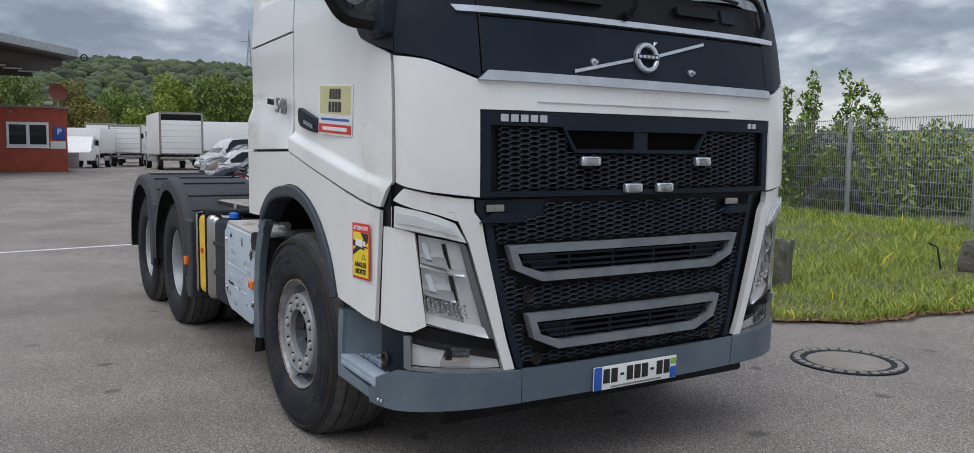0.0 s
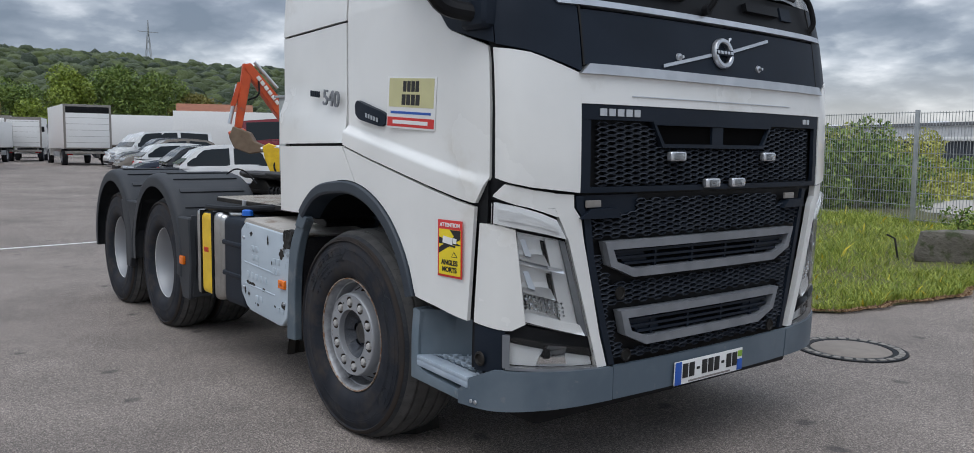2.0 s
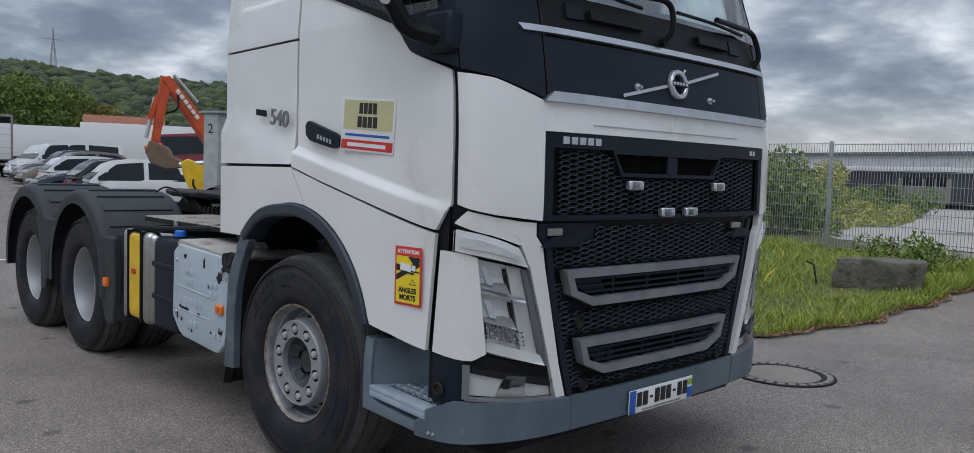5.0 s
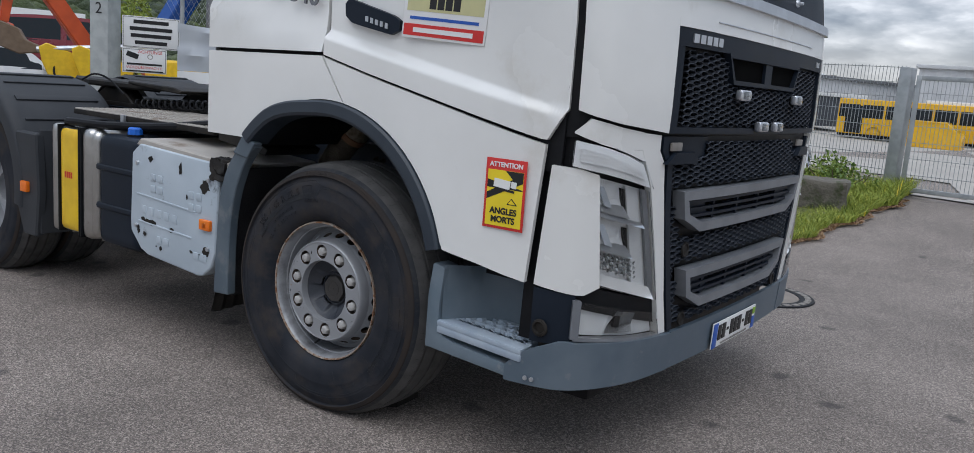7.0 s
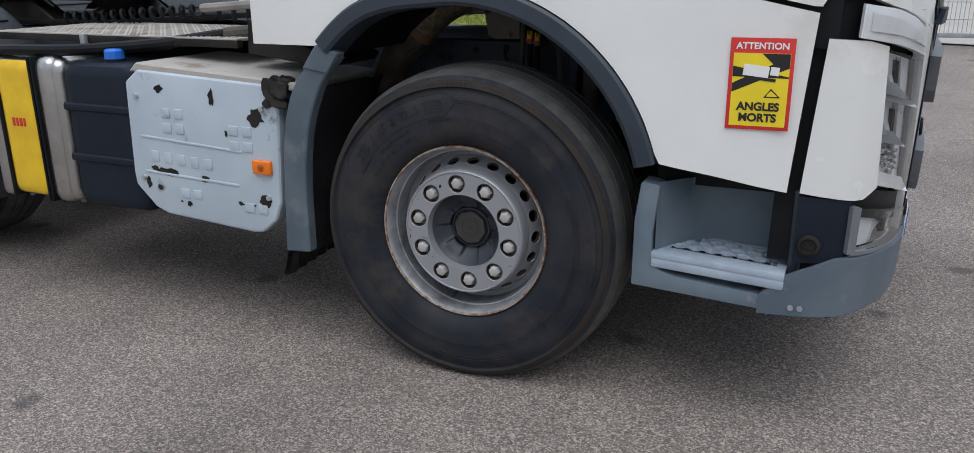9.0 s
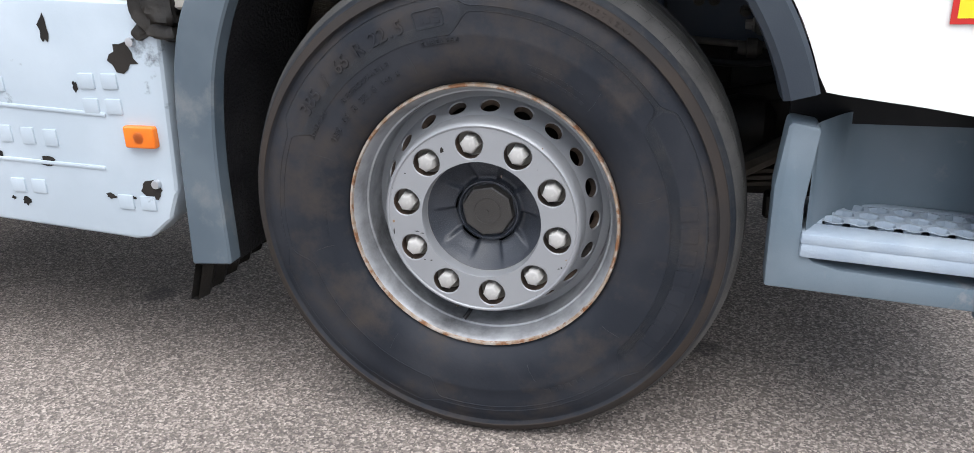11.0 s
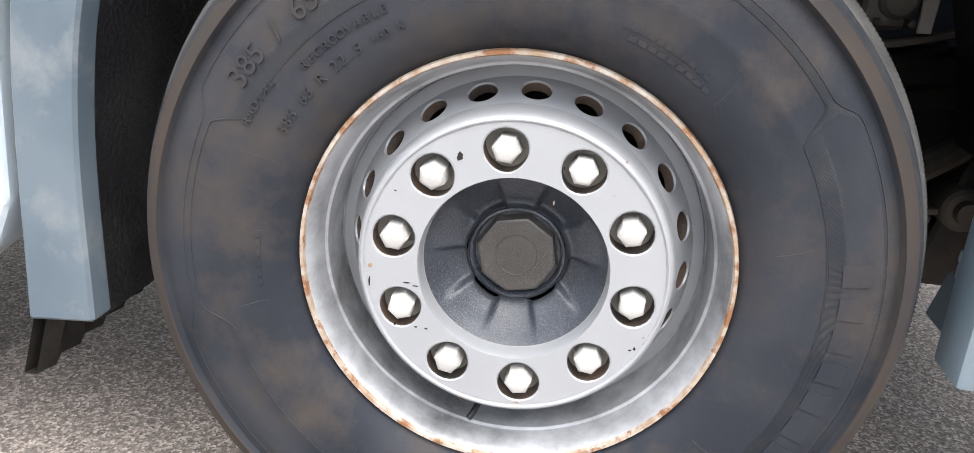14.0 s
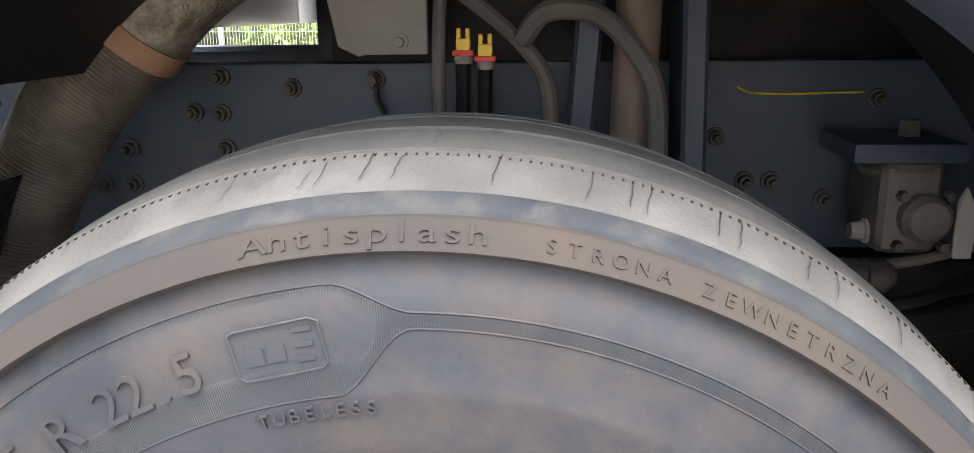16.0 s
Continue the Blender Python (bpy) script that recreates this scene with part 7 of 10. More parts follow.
for s_ in (lambda s: s, lambda s: 2 * MIDDLE - s):
    part("wind_deflector", rod(bend([skin(s_(0.02), 2.955, 0.02), skin(s_(0.14), 2.975, 0.035), skin(s_(0.30), 3.0, 0.035), skin(s_(0.44), 3.02, 0.03), skin(s_(0.54), 3.015, 0.015)], 8), 0.040, 12, taper=0.02), BLACK, truck)
    part("door_seam", rod(bend([skin(s_(0.50), 3.012, 0.0), skin(s_(0.83), 2.995, 0.0), skin(s_(1.12), 2.945, 0.0), skin(s_(1.205), 2.86, 0.0), skin(s_(1.172), 2.29, 0.0)], 8), 0.007, 6), OILY, truck)
part("window_gasket", panel([(0.09, 2.335), (0.75, 2.115), (0.80, 2.115)], [(0.09, 2.362), (0.75, 2.145), (0.80, 2.145)], off=0.01, n=12, m=1), BLACK, truck)

# door furniture and signs
hd = part("door_handle", panel([(0.08, 1.655), (0.12, 1.628), (0.33, 1.588), (0.365, 1.605)], [(0.075, 1.70), (0.10, 1.722), (0.34, 1.658), (0.368, 1.64)], off=0.016, thick=0.03, n=14, m=4, bulge=lambda s, z: 0.012 * math.sin(math.pi * min(1, max(0, (s - 0.075) / 0.29)))), SOOT, truck, "dark door handle")
for i in range(5):
    part("maker_bar", panel([(0.20 + 0.026 * i, 1.635 - 0.006 * i), (0.215 + 0.026 * i, 1.632 - 0.006 * i)], [(0.20 + 0.026 * i, 1.655 - 0.006 * i), (0.215 + 0.026 * i, 1.652 - 0.006 * i)], off=0.030, thick=0.003, n=1, m=1), CHROME, hd)
m540 = frame_at((-0.15, -1.234, 1.735), (1, 0, -0.12), (0, 0.0, 1))
words("power_badge", "540", 0.115, FRAMEGREY, truck, m540, 0.004, "raised chrome number", 0.001, 1.05)
for i in range(5):
    part("badge_bar", box((0.018, 0.005, 0.032), (-0.375 + 0.022 * i, -1.234, 1.775 - 0.0025 * i), 0.002), SOOT, truck)


def flat_sign(name, o, right, up, w, h, material, label, radius=0.012):
    """A thin plate in its own plane, x right, y up; returns it."""
    ob = part(name, box((w, h, 0.002), (0, 0, 0), 0.0008), material, truck, label)
    ob.matrix_basis = frame_at(o, right, up)
    return ob


def bit(parent, x, y, w, h, material, z=0.0016, turn=0.0, name="print_block"):
    return part(name, box((w, h, 0.0012), (x, y, z), 0, turn=pose(0, 0, 0, 0, 0, turn)), material, parent, smooth=False)


cs = flat_sign("company_sign", (0.578, -1.216, 1.690), (0.355, 0.016, -0.022), (-0.06, 0, 1), 0.375, 0.235, PRINTWHITE, "white sign with olive field and red strip")
bit(cs, 0, 0.045, 0.345, 0.13, CREAM)
bit(cs, 0, -0.088, 0.36, 0.042, RED)
for i in range(4):
    bit(cs, -0.048 + 0.032 * i, 0.074, 0.026, 0.048, PRINTBLACK, 0.0026)
    bit(cs, -0.054 + 0.036 * i, 0.014, 0.030, 0.048, PRINTBLACK, 0.0026)
bit(cs, 0, -0.045, 0.31, 0.011, BLUEPRINT)
bit(cs, 0, -0.088, 0.27, 0.017, PRINTWHITE, 0.0026)
ws = flat_sign("warning_sticker", (0.912, -1.2340, 1.062), (0.165, 0.0088, 0.0), (0.02, 0, 1), 0.165, 0.245, RED, "red and yellow blind spot warning sticker")
bit(ws, 0, -0.015, 0.145, 0.195, PRINTYELLOW)
words("sticker_lettering", "ATTENTION", 0.0235, PRINTWHITE, ws, Matrix.Translation((0, 0.101, 0.0018)), 0.0008, bold=0.0006, squeeze=1.02)
words("sticker_lettering", "ANGLES", 0.030, PRINTBLACK, ws, Matrix.Translation((0, -0.060, 0.0030)), 0.0006, bold=0.0012)
words("sticker_lettering", "MORTS", 0.030, PRINTBLACK, ws, Matrix.Translation((0, -0.090, 0.0030)), 0.0006, bold=0.0012)
tri = lambda pts, z0, z1: prism(pts, z0, z1, "z")
part("print_block", tri([(-0.0720, 0.020), (-0.0720, 0.048), (0.0720, 0.022), (0.0720, 0.018)], 0.0022, 0.0028), PRINTBLACK, ws, smooth=False)
part("print_block", tri([(-0.0720, -0.022), (-0.0720, 0.002), (0.060, 0.070), (0.0720, 0.075), (0.0720, 0.045)], 0.0022, 0.0027), PRINTBLACK, ws, smooth=False)
part("print_block", tri([(0.00, 0.082), (0.0720, 0.082), (0.0720, 0.045), (0.03, 0.055)], 0.0022, 0.0029), PRINTBLACK, ws, smooth=False)
bit(ws, -0.012, 0.036, 0.066, 0.030, PRINTWHITE, 0.0034, -6)
bit(ws, 0.036, 0.036, 0.022, 0.022, PRINTWHITE, 0.0034, -6)
bit(ws, 0.0, 0.016, 0.08, 0.008, PRINTBLACK, 0.0038, -6)
part("print_block", tri([(0.012, -0.034), (0.055, -0.034), (0.030, -0.010)], 0.0022, 0.0032), PRINTBLACK, ws, smooth=False)
part("print_block", tri([(0.018, -0.031), (0.048, -0.031), (0.030, -0.015)], 0.0030, 0.0036), PRINTYELLOW, ws, smooth=False)

# ---- ground and verge ----
def ease(t):
    t = min(max(t, 0.0), 1.0)
    return t * t * (3 - 2 * t)


FX = [-30, -12, -8, -3.7, -1.3, 0.35, 2.5, 6]
FZ = [0.0, 0.10, 0.40, 0.40, 0.36, 0.34, 0.27, 0.2]


def height(x, y):
    """The lie of the land: level yard, a low bank at the fence, lower ground behind the gate."""
    z = ease((y - 3.8) / 5.4) * float(np.interp(x, FX, FZ)) * (1 - ease((y - 14) / 20) * (1 if x < -3 else 0))
    z -= 0.6 * ease((y - 10.0) / 46.0) * ease((x + 26) / 14)
    z += 0.30 * ease((-x - 22) / 18) * ease((40 + x * 0.0 - abs(y)) / 10)
    return z


gx = [-900, -400, -200, -120, -90] + [-80 + 4 * i for i in range(15)] + [-20 + 1.0 * i for i in range(40)] + [22, 30, 45, 70, 120, 300, 900]
gy = [-900, -300, -100, -50, -30, -20, -14, -10, -7, -5] + [-4 + 0.7 * i for i in range(34)] + [20, 22, 25, 28, 32, 36, 40, 45, 50, 55, 60, 70, 90, 130, 200, 400, 900]
gm = bmesh.new()
gv = [[gm.verts.new((x, y, height(x, y))) for x in gx] for y in gy]
for a, b in zip(gv, gv[1:]):
    for i in range(len(gx) - 1):
        gm.faces.new((a[i], a[i + 1], b[i + 1], b[i]))
solid("ground", gm, ASPHALT, "worn grey asphalt of a vehicle yard", "ground", kind="structure")

SOIL = surface("verge_soil", (0.075, 0.085, 0.03), (0.12, 0.10, 0.05), rough=0.95, scale=5, grain=40, bump=0.6, spread=0.4, depth=0.03)
BLADE = leaf_material("grass_blades", (0.12, 0.20, 0.022), (0.46, 0.49, 0.085))
LITTER = leaf_material("dry_litter", (0.20, 0.10, 0.045), (0.33, 0.22, 0.12))


def verge_edge(y):
    """x of the verge's edge against the asphalt, at each y."""
    return float(np.interp(y, [3.1, 3.4, 4.2, 5.2, 6.4, 7.6, 8.6], [-1.6, -0.55, -0.12, 0.20, 0.38, 0.52, 0.62])) + 0.05 * math.sin(5 * y) + 0.03 * math.sin(13 * y)


def fence_y(x):
    """The fence's straight line."""
    return 8.93 - 0.245 * (x - 0.35)


vm = bmesh.new()
rows = []
for j in range(40):
    y = 3.1 + (14.5 - 3.1) * j / 39
    e = verge_edge(min(y, 8.6)) if y < 8.6 else 0.35 - (y - 8.6) * 0.9
    rows.append([vm.verts.new((e + (-14 - e) * (i / 24) ** 1.5, y, height(e + (-14 - e) * (i / 24) ** 1.5, y) + 0.012 + 0.045 * min(1, i / 2) + 0.02 * noise.noise((i * 0.7, j * 0.7, 0)))) for i in range(25)])
for a, b in zip(rows, rows[1:]):
    for i in range(24):
        vm.faces.new((a[i], a[i + 1], b[i + 1], b[i]))
solid("grass_verge", vm, SOIL, "rough green grass verge beside the asphalt", "grass", kind="structure")


def blades(name, label, count, place, tall, wide, material, seed, lean=0.5, category="grass"):
    """Many thin upright blades as one mesh."""
    r = np.random.RandomState(seed)
    verts, faces = [], []
    for _ in range(count):
        x, y, k = place(r)
        if x is None:
            continue
        z = height(x, y) + 0.03
        h = tall * k * (0.5 + r.rand())
        a = r.rand() * 6.283
        w = wide * (0.6 + 0.8 * r.rand())
        lx, ly = lean * h * (r.rand() - 0.5) * 2, lean * h * (r.rand() - 0.5) * 2
        c, s = w * math.cos(a), w * math.sin(a)
        n0 = len(verts)
        verts += [(x - c, y - s, z), (x + c, y + s, z), (x + 0.7 * c + 0.4 * lx, y + 0.7 * s + 0.4 * ly, z + 0.6 * h), (x - 0.7 * c + 0.4 * lx, y - 0.7 * s + 0.4 * ly, z + 0.6 * h), (x + lx, y + ly, z + h * 0.95)]
        faces += [(n0, n0 + 1, n0 + 2, n0 + 3), (n0 + 3, n0 + 2, n0 + 4)]
    me = bpy.data.meshes.new(name)
    me.from_pydata(verts, [], faces)
    me.materials.append(material)
    return tagged(new(name, me), label, category, kind="stuff")


def on_verge(r):
    y = 3.15 + 6.6 * r.rand() ** 0.85
    e = verge_edge(min(y, 8.6))
    x = e - 0.02 - (0.05 + 7.5) * r.rand() ** 1.6
    k = 0.6 + 1.1 * max(0, noise.noise((x * 0.9, y * 0.9, 3.0)) + 0.35)
    if y > fence_y(x) + 0.5:
        return None, None, None
    k *= 1.4 if y > fence_y(x) - 0.9 else 1.0
    return x, y, k


blades("grass", "long green grass with weeds", 76000, on_verge, 0.085, 0.0042, BLADE, 5, lean=0.9)
FLOWER = leaf_material("yellow_flowers", (0.75, 0.55, 0.02), (0.85, 0.72, 0.10))
blades("flowers", "small yellow dandelions in the grass", 260, on_verge, 0.10, 0.014, FLOWER, 15, lean=0.6, category="flowers")


def on_edge(r):
    y = 3.2 + 5.2 * r.rand()
    return verge_edge(y) + 0.10 * (r.rand() - 0.35), y, 0.25


blades("leaf_litter", "dry brown leaf litter along the asphalt edge", 3500, on_edge, 0.05, 0.010, LITTER, 8, lean=2.0, category="litter")

# manhole
MH = surface("manhole_iron", (0.20, 0.17, 0.145), (0.27, 0.235, 0.20), rough=0.7, grain=90, bump=0.5, spread=0.4)
mh = thing("manhole_cover", "round concrete and iron manhole cover set in asphalt", "manhole", at=Matrix.Translation((0.62, 2.72, 0.0)))
part("frame", spin([(0.29, 0.0), (0.29, 0.008), (0.305, 0.010), (0.395, 0.010), (0.40, 0.0)], 48, "z"), BLACK, mh)
part("lid", spin([(0.0, 0.014), (0.27, 0.012), (0.285, 0.006), (0.285, 0.0)], 48, "z"), MH, mh)
for k in range(28):
    a = 2 * math.pi * k / 28
    part("lug", box((0.045, 0.055, 0.010), (0.35 * math.cos(a), 0.35 * math.sin(a), 0.010), 0.003, 1, turn=pose(0, 0, 0, 0, 0, math.degrees(a))), GRIME, mh, smooth=False)
solid("manhole_cover", spin([(0.0, 0.012), (0.40, 0.010), (0.42, 0.0)], 32, "z"), MH, "flat iron manhole cover far across the yard", "manhole", at=Matrix.Translation((-26.5, 1.6, height(-26.5, 1.6))))
# joint between two asphalt fields
jt = bmesh.new()
jt = box((0.08, 14, 0.006), (0, 0, 0.002), 0, bm=jt)
solid("asphalt_joint", jt, PRINTWHITE, "thin pale joint across the asphalt", "joint", at=Matrix.Translation((-9.2, -4.5, 0.0)) @ pose(0, 0, 0, 0, 0, 9), kind="structure", smooth=False)

# old concrete block on the verge
CONC = surface("mossy_concrete", (0.10, 0.09, 0.075), (0.16, 0.145, 0.12), rough=0.9, scale=7, grain=22, bump=0.8, spread=0.4, depth=0.02, dirt=(0.055, 0.065, 0.03), dirt_scale=5, dirt_at=0.56)


def boulder(size, seed):
    b = box(size, (0, 0, size[2] / 2), 0.05, 2)
    bmesh.ops.subdivide_edges(b, edges=b.edges[:], cuts=3, use_grid_fill=True)
    for v in b.verts:
        v.co += Vector((noise.noise(v.co * 4 + Vector((seed, 0, 0))), noise.noise(v.co * 4 + Vector((0, seed, 0))), noise.noise(v.co * 4 + Vector((0, 0, seed))))) * 0.05
    return b


solid("concrete_block", boulder((0.95, 0.42, 0.40), 2), CONC, "weathered mossy concrete block lying in grass", "block", at=Matrix.Translation((-0.25, 6.85, height(-0.25, 6.85))) @ pose(0, 0, 0, 0, 0, 16), angle=60)
solid("concrete_block", boulder((0.42, 0.50, 0.62), 9), CONC, "weathered upright concrete block beside the verge", "block", at=Matrix.Translation((-1.75, 4.75, height(-1.75, 4.75) - 0.05)) @ pose(0, 0, 0, 0, 0, 25), angle=60)
solid("iron_stake", rod([(0, 0, 0), (-0.07, 0.02, 0.30), (-0.16, 0.0, 0.34)], 0.012, 6), OILY, "bent rusty iron stake in the grass", "stake", at=Matrix.Translation((-0.86, 6.55, height(-0.86, 6.55))))

# ---- fence and gate ----
GALV = surface("galvanised_steel", (0.42, 0.44, 0.45), (0.34, 0.36, 0.37), rough=0.45, metal=0.5, grain=60, bump=0.08)


def mesh_panel(width, tall):
    """A double-rod mesh panel, x along, standing on z = 0."""
    b = bmesh.new()
    k = int(width / 0.05)
    for i in range(k + 1):
        x = width * i / k
        b = box((0.006, 0.006, tall), (x, 0, 0.04 + tall / 2), bm=b)
    for i in range(9):
        z = 0.06 + (tall - 0.04) * i / 8
        for o in (-0.007, 0.007):
            b = box((width, 0.008, 0.008), (width / 2, o, z), bm=b)
    return b


panel_mesh = mesh_of("mesh", mesh_panel(2.42, 1.63), GALV, False)
post_mesh = mesh_of("post", box((0.06, 0.04, 1.80), (0, 0, 0.86), 0.004), GALV)
along = Vector((1, -0.245, 0)).normalized()
ang = math.degrees(math.atan2(along.y, along.x))
p0 = Vector((0.30, 8.94, 0))
for i in range(7):
    a = p0 - along * (2.5 * (i + 1)) + along * 0.05
    z0, z1 = height(a.x, a.y), height(a.x + 2.4, a.y - 0.6)
    fs_ = thing("fence_panel", "galvanised double-rod mesh fence panel with post", "fence", at=Matrix.Translation((a.x, a.y, z0)) @ pose(0, 0, 0, 0, 0, ang), group="mesh fence panels")
    me_ = new("mesh", panel_mesh)
    me_.parent = fs_
    me_.matrix_basis = Matrix.Translation((0.03, 0, 0.06)) @ Matrix(((1, 0, 0, 0), (0, 1, 0, 0), ((z1 - z0) / 2.5, 0, 1, 0), (0, 0, 0, 1)))
    po = new("post", post_mesh)
    po.parent = fs_
    po.matrix_basis = Matrix.Translation((0, -0.03, 0))
gz = height(0.35, 8.93)
solid("gate_post", box((0.16, 0.16, 1.75), (0, 0, 0.85), 0.006), GALV, "square galvanised gate post", "post", at=Matrix.Translation((0.30, 8.94, gz)) @ pose(0, 0, 0, 0, 0, ang))
gate = thing("gate", "closed galvanised steel gate with vertical bars", "gate", at=Matrix.Translation((0.42, 8.92, gz)) @ pose(0, 0, 0, 0, 0, 2))
for x0, z0, w, h in ((1.05, 0.10, 2.1, 0.06), (1.05, 1.60, 2.1, 0.06)):
    part("rail", box((w, 0.04, h), (x0, 0, z0), 0.004), GALV, gate)
for x in (0.03, 1.03, 2.07):
    part("stile", box((0.06, 0.05, 1.56), (x, 0, 0.85), 0.004), GALV, gate)
for i in range(40):
    part("bar", box((0.007, 0.007, 1.46), (0.06 + 0.051 * i, 0, 0.85)), GALV, gate, smooth=False)
for i in range(6):
    part("rod", box((2.0, 0.008, 0.008), (1.05, -0.008, 0.30 + 0.22 * i)), GALV, gate, smooth=False)
part("lock", box((0.20, 0.08, 0.12), (2.02, -0.04, 0.90), 0.008), GALV, gate)
part("drop_bolt", box((0.02, 0.02, 0.9), (1.98, -0.05, 0.42)), GALV, gate)
g2 = thing("gate", "second leaf of the galvanised steel gate", "gate", at=Matrix.Translation((2.60, 9.0, height(2.6, 9.0))) @ pose(0, 0, 0, 0, 0, 2))
for x0, z0, w, h in ((1.05, 0.10, 2.1, 0.06), (1.05, 1.60, 2.1, 0.06)):
    part("rail", box((w, 0.04, h), (x0, 0, z0), 0.004), GALV, g2)
for x in (0.03, 1.03, 2.07):
    part("stile", box((0.06, 0.05, 1.56), (x, 0, 0.85), 0.004), GALV, g2)

# ---- plants ----
BUSH = leaf_material("bush_leaves", (0.055, 0.115, 0.018), (0.25, 0.33, 0.06))
OLIVE = leaf_material("yellow_green_leaves", (0.22, 0.24, 0.035), (0.52, 0.50, 0.11))
WOOD = surface("bark", (0.10, 0.075, 0.05), (0.15, 0.115, 0.08), rough=0.9, grain=30, bump=0.5)


def leaf_cloud(centres, count, size, seed, spread):
    """Leaves as small bent quads scattered round centres (x, y, z, radius)."""
    r = np.random.RandomState(seed)
    verts, faces = [], []
    wts = np.array([c[3] ** 2 for c in centres])
    wts = wts / wts.sum()
    for _ in range(count):
        c = centres[r.choice(len(centres), p=wts)]
        d = r.normal(size=3)
        d /= np.linalg.norm(d)
        rad = c[3] * (0.55 + 0.5 * r.rand() ** 0.6)
        p = np.array(c[:3]) + d * rad * np.array([1, 1, spread])
        a, b = r.normal(size=3), r.normal(size=3)
        a /= np.linalg.norm(a)
        b -= a * a.dot(b)
        b /= np.linalg.norm(b)
        s = size * (0.6 + 0.9 * r.rand())
        n0 = len(verts)
        verts += [tuple(p - a * s), tuple(p + b * s * 0.45), tuple(p + a * s), tuple(p - b * s * 0.45)]
        faces.append((n0, n0 + 1, n0 + 2, n0 + 3))
    return verts, faces


def bush(name, label, centres, count, size, material, seed, stems=6, spread=0.85):
    base = centres[0]
    gz_ = height(base[0], base[1])
    ob = thing(name, label, "bush", at=Matrix.Translation((base[0], base[1], gz_)))
    rel = [(c[0] - base[0], c[1] - base[1], c[2], c[3]) for c in centres]
    v, f = leaf_cloud(rel, count, size, seed, spread)
    me = bpy.data.meshes.new("crown")
    me.from_pydata(v, [], f)
    me.materials.append(material)
    cr = new("crown", me)
    cr.parent = ob
    cr["kind"] = "stuff"
    r = random.Random(seed)
    for k in range(stems):
        c = rel[r.randrange(len(rel))]
        part("stem", rod([(c[0] * 0.8, c[1] * 0.8, -0.15), (c[0] * 0.9 + r.uniform(-0.1, 0.1), c[1] * 0.9, c[2] * 0.6), (c[0] + r.uniform(-0.2, 0.2), c[1], c[2] + c[3] * 0.6)], 0.014, 5, taper=0.005), WOOD, ob)
    return ob


rb = random.Random(3)
thick = [(-6.3 + rb.uniform(-3.4, 2.6), 11.6 + rb.uniform(-0.9, 1.3), rb.uniform(0.35, 1.5), rb.uniform(0.35, 0.6)) for _ in range(46)]
thick[0] = (-6.3, 11.6, 0.6, 0.5)
bush("bramble_thicket", "dense green bramble thicket behind the fence", thick, 15000, 0.055, BUSH, 21, 20)
low_ = [(-4.9 + rb.uniform(-1.6, 1.2), 12.0 + rb.uniform(-1.0, 1.6), rb.uniform(0.1, 0.5), rb.uniform(0.25, 0.4)) for _ in range(24)]
low_[0] = (-4.9, 12.0, 0.3, 0.4)
bush("bramble_thicket", "low green brambles behind the fence", low_, 8000, 0.05, BUSH, 22, 8)
for i, (x, y, h) in enumerate(((-6.6, 10.9, 2.45), (-6.2, 11.2, 2.75), (-5.9, 10.9, 2.5), (-5.5, 11.3, 2.7), (-5.15, 11.2, 2.45), (-4.9, 11.4, 2.3))):
    sap = [(x, y, h * 0.5, 0.20)] + [(x + rb.uniform(-0.12, 0.12), y + rb.uniform(-0.12, 0.12), h * (0.55 + 0.1 * k), 0.20 - 0.022 * k) for k in range(5)]
    bush("sapling", "slender leafy sapling rising above the fence", sap, 520, 0.05, BUSH, 40 + i, 3, 1.3)
mound = [(-11.6 + rb.uniform(-4.5, 1.8), 26.0 + rb.uniform(-4.0, 4.5), rb.uniform(0.3, 2.1), rb.uniform(0.5, 0.9)) for _ in range(64)]
mound[0] = (-11.6, 26.0, 0.6, 0.9)
bush("scrub", "yellow-green scrub on waste ground behind the fence", mound, 22000, 0.075, OLIVE, 23, 16)
bank = [(-7.3 + rb.uniform(-2.6, 0.9), 18.3 + rb.uniform(-3.6, 2.6), rb.uniform(0.1, 0.8), rb.uniform(0.3, 0.55)) for _ in range(44)]
bank[0] = (-7.3, 18.3, 0.4, 0.5)
bush("bramble_thicket", "dark green brambles on a low bank", bank, 13000, 0.06, BUSH, 26, 10)
FIELD = surface("rough_grass", (0.10, 0.135, 0.03), (0.17, 0.18, 0.06), rough=0.95, scale=1.5, grain=14, bump=0.7, spread=0.4, depth=0.08)


def path_edge(y):
    """x of the left edge of the paved yard behind the fence."""
    return -2.75 - (y - 9.3) * 0.285


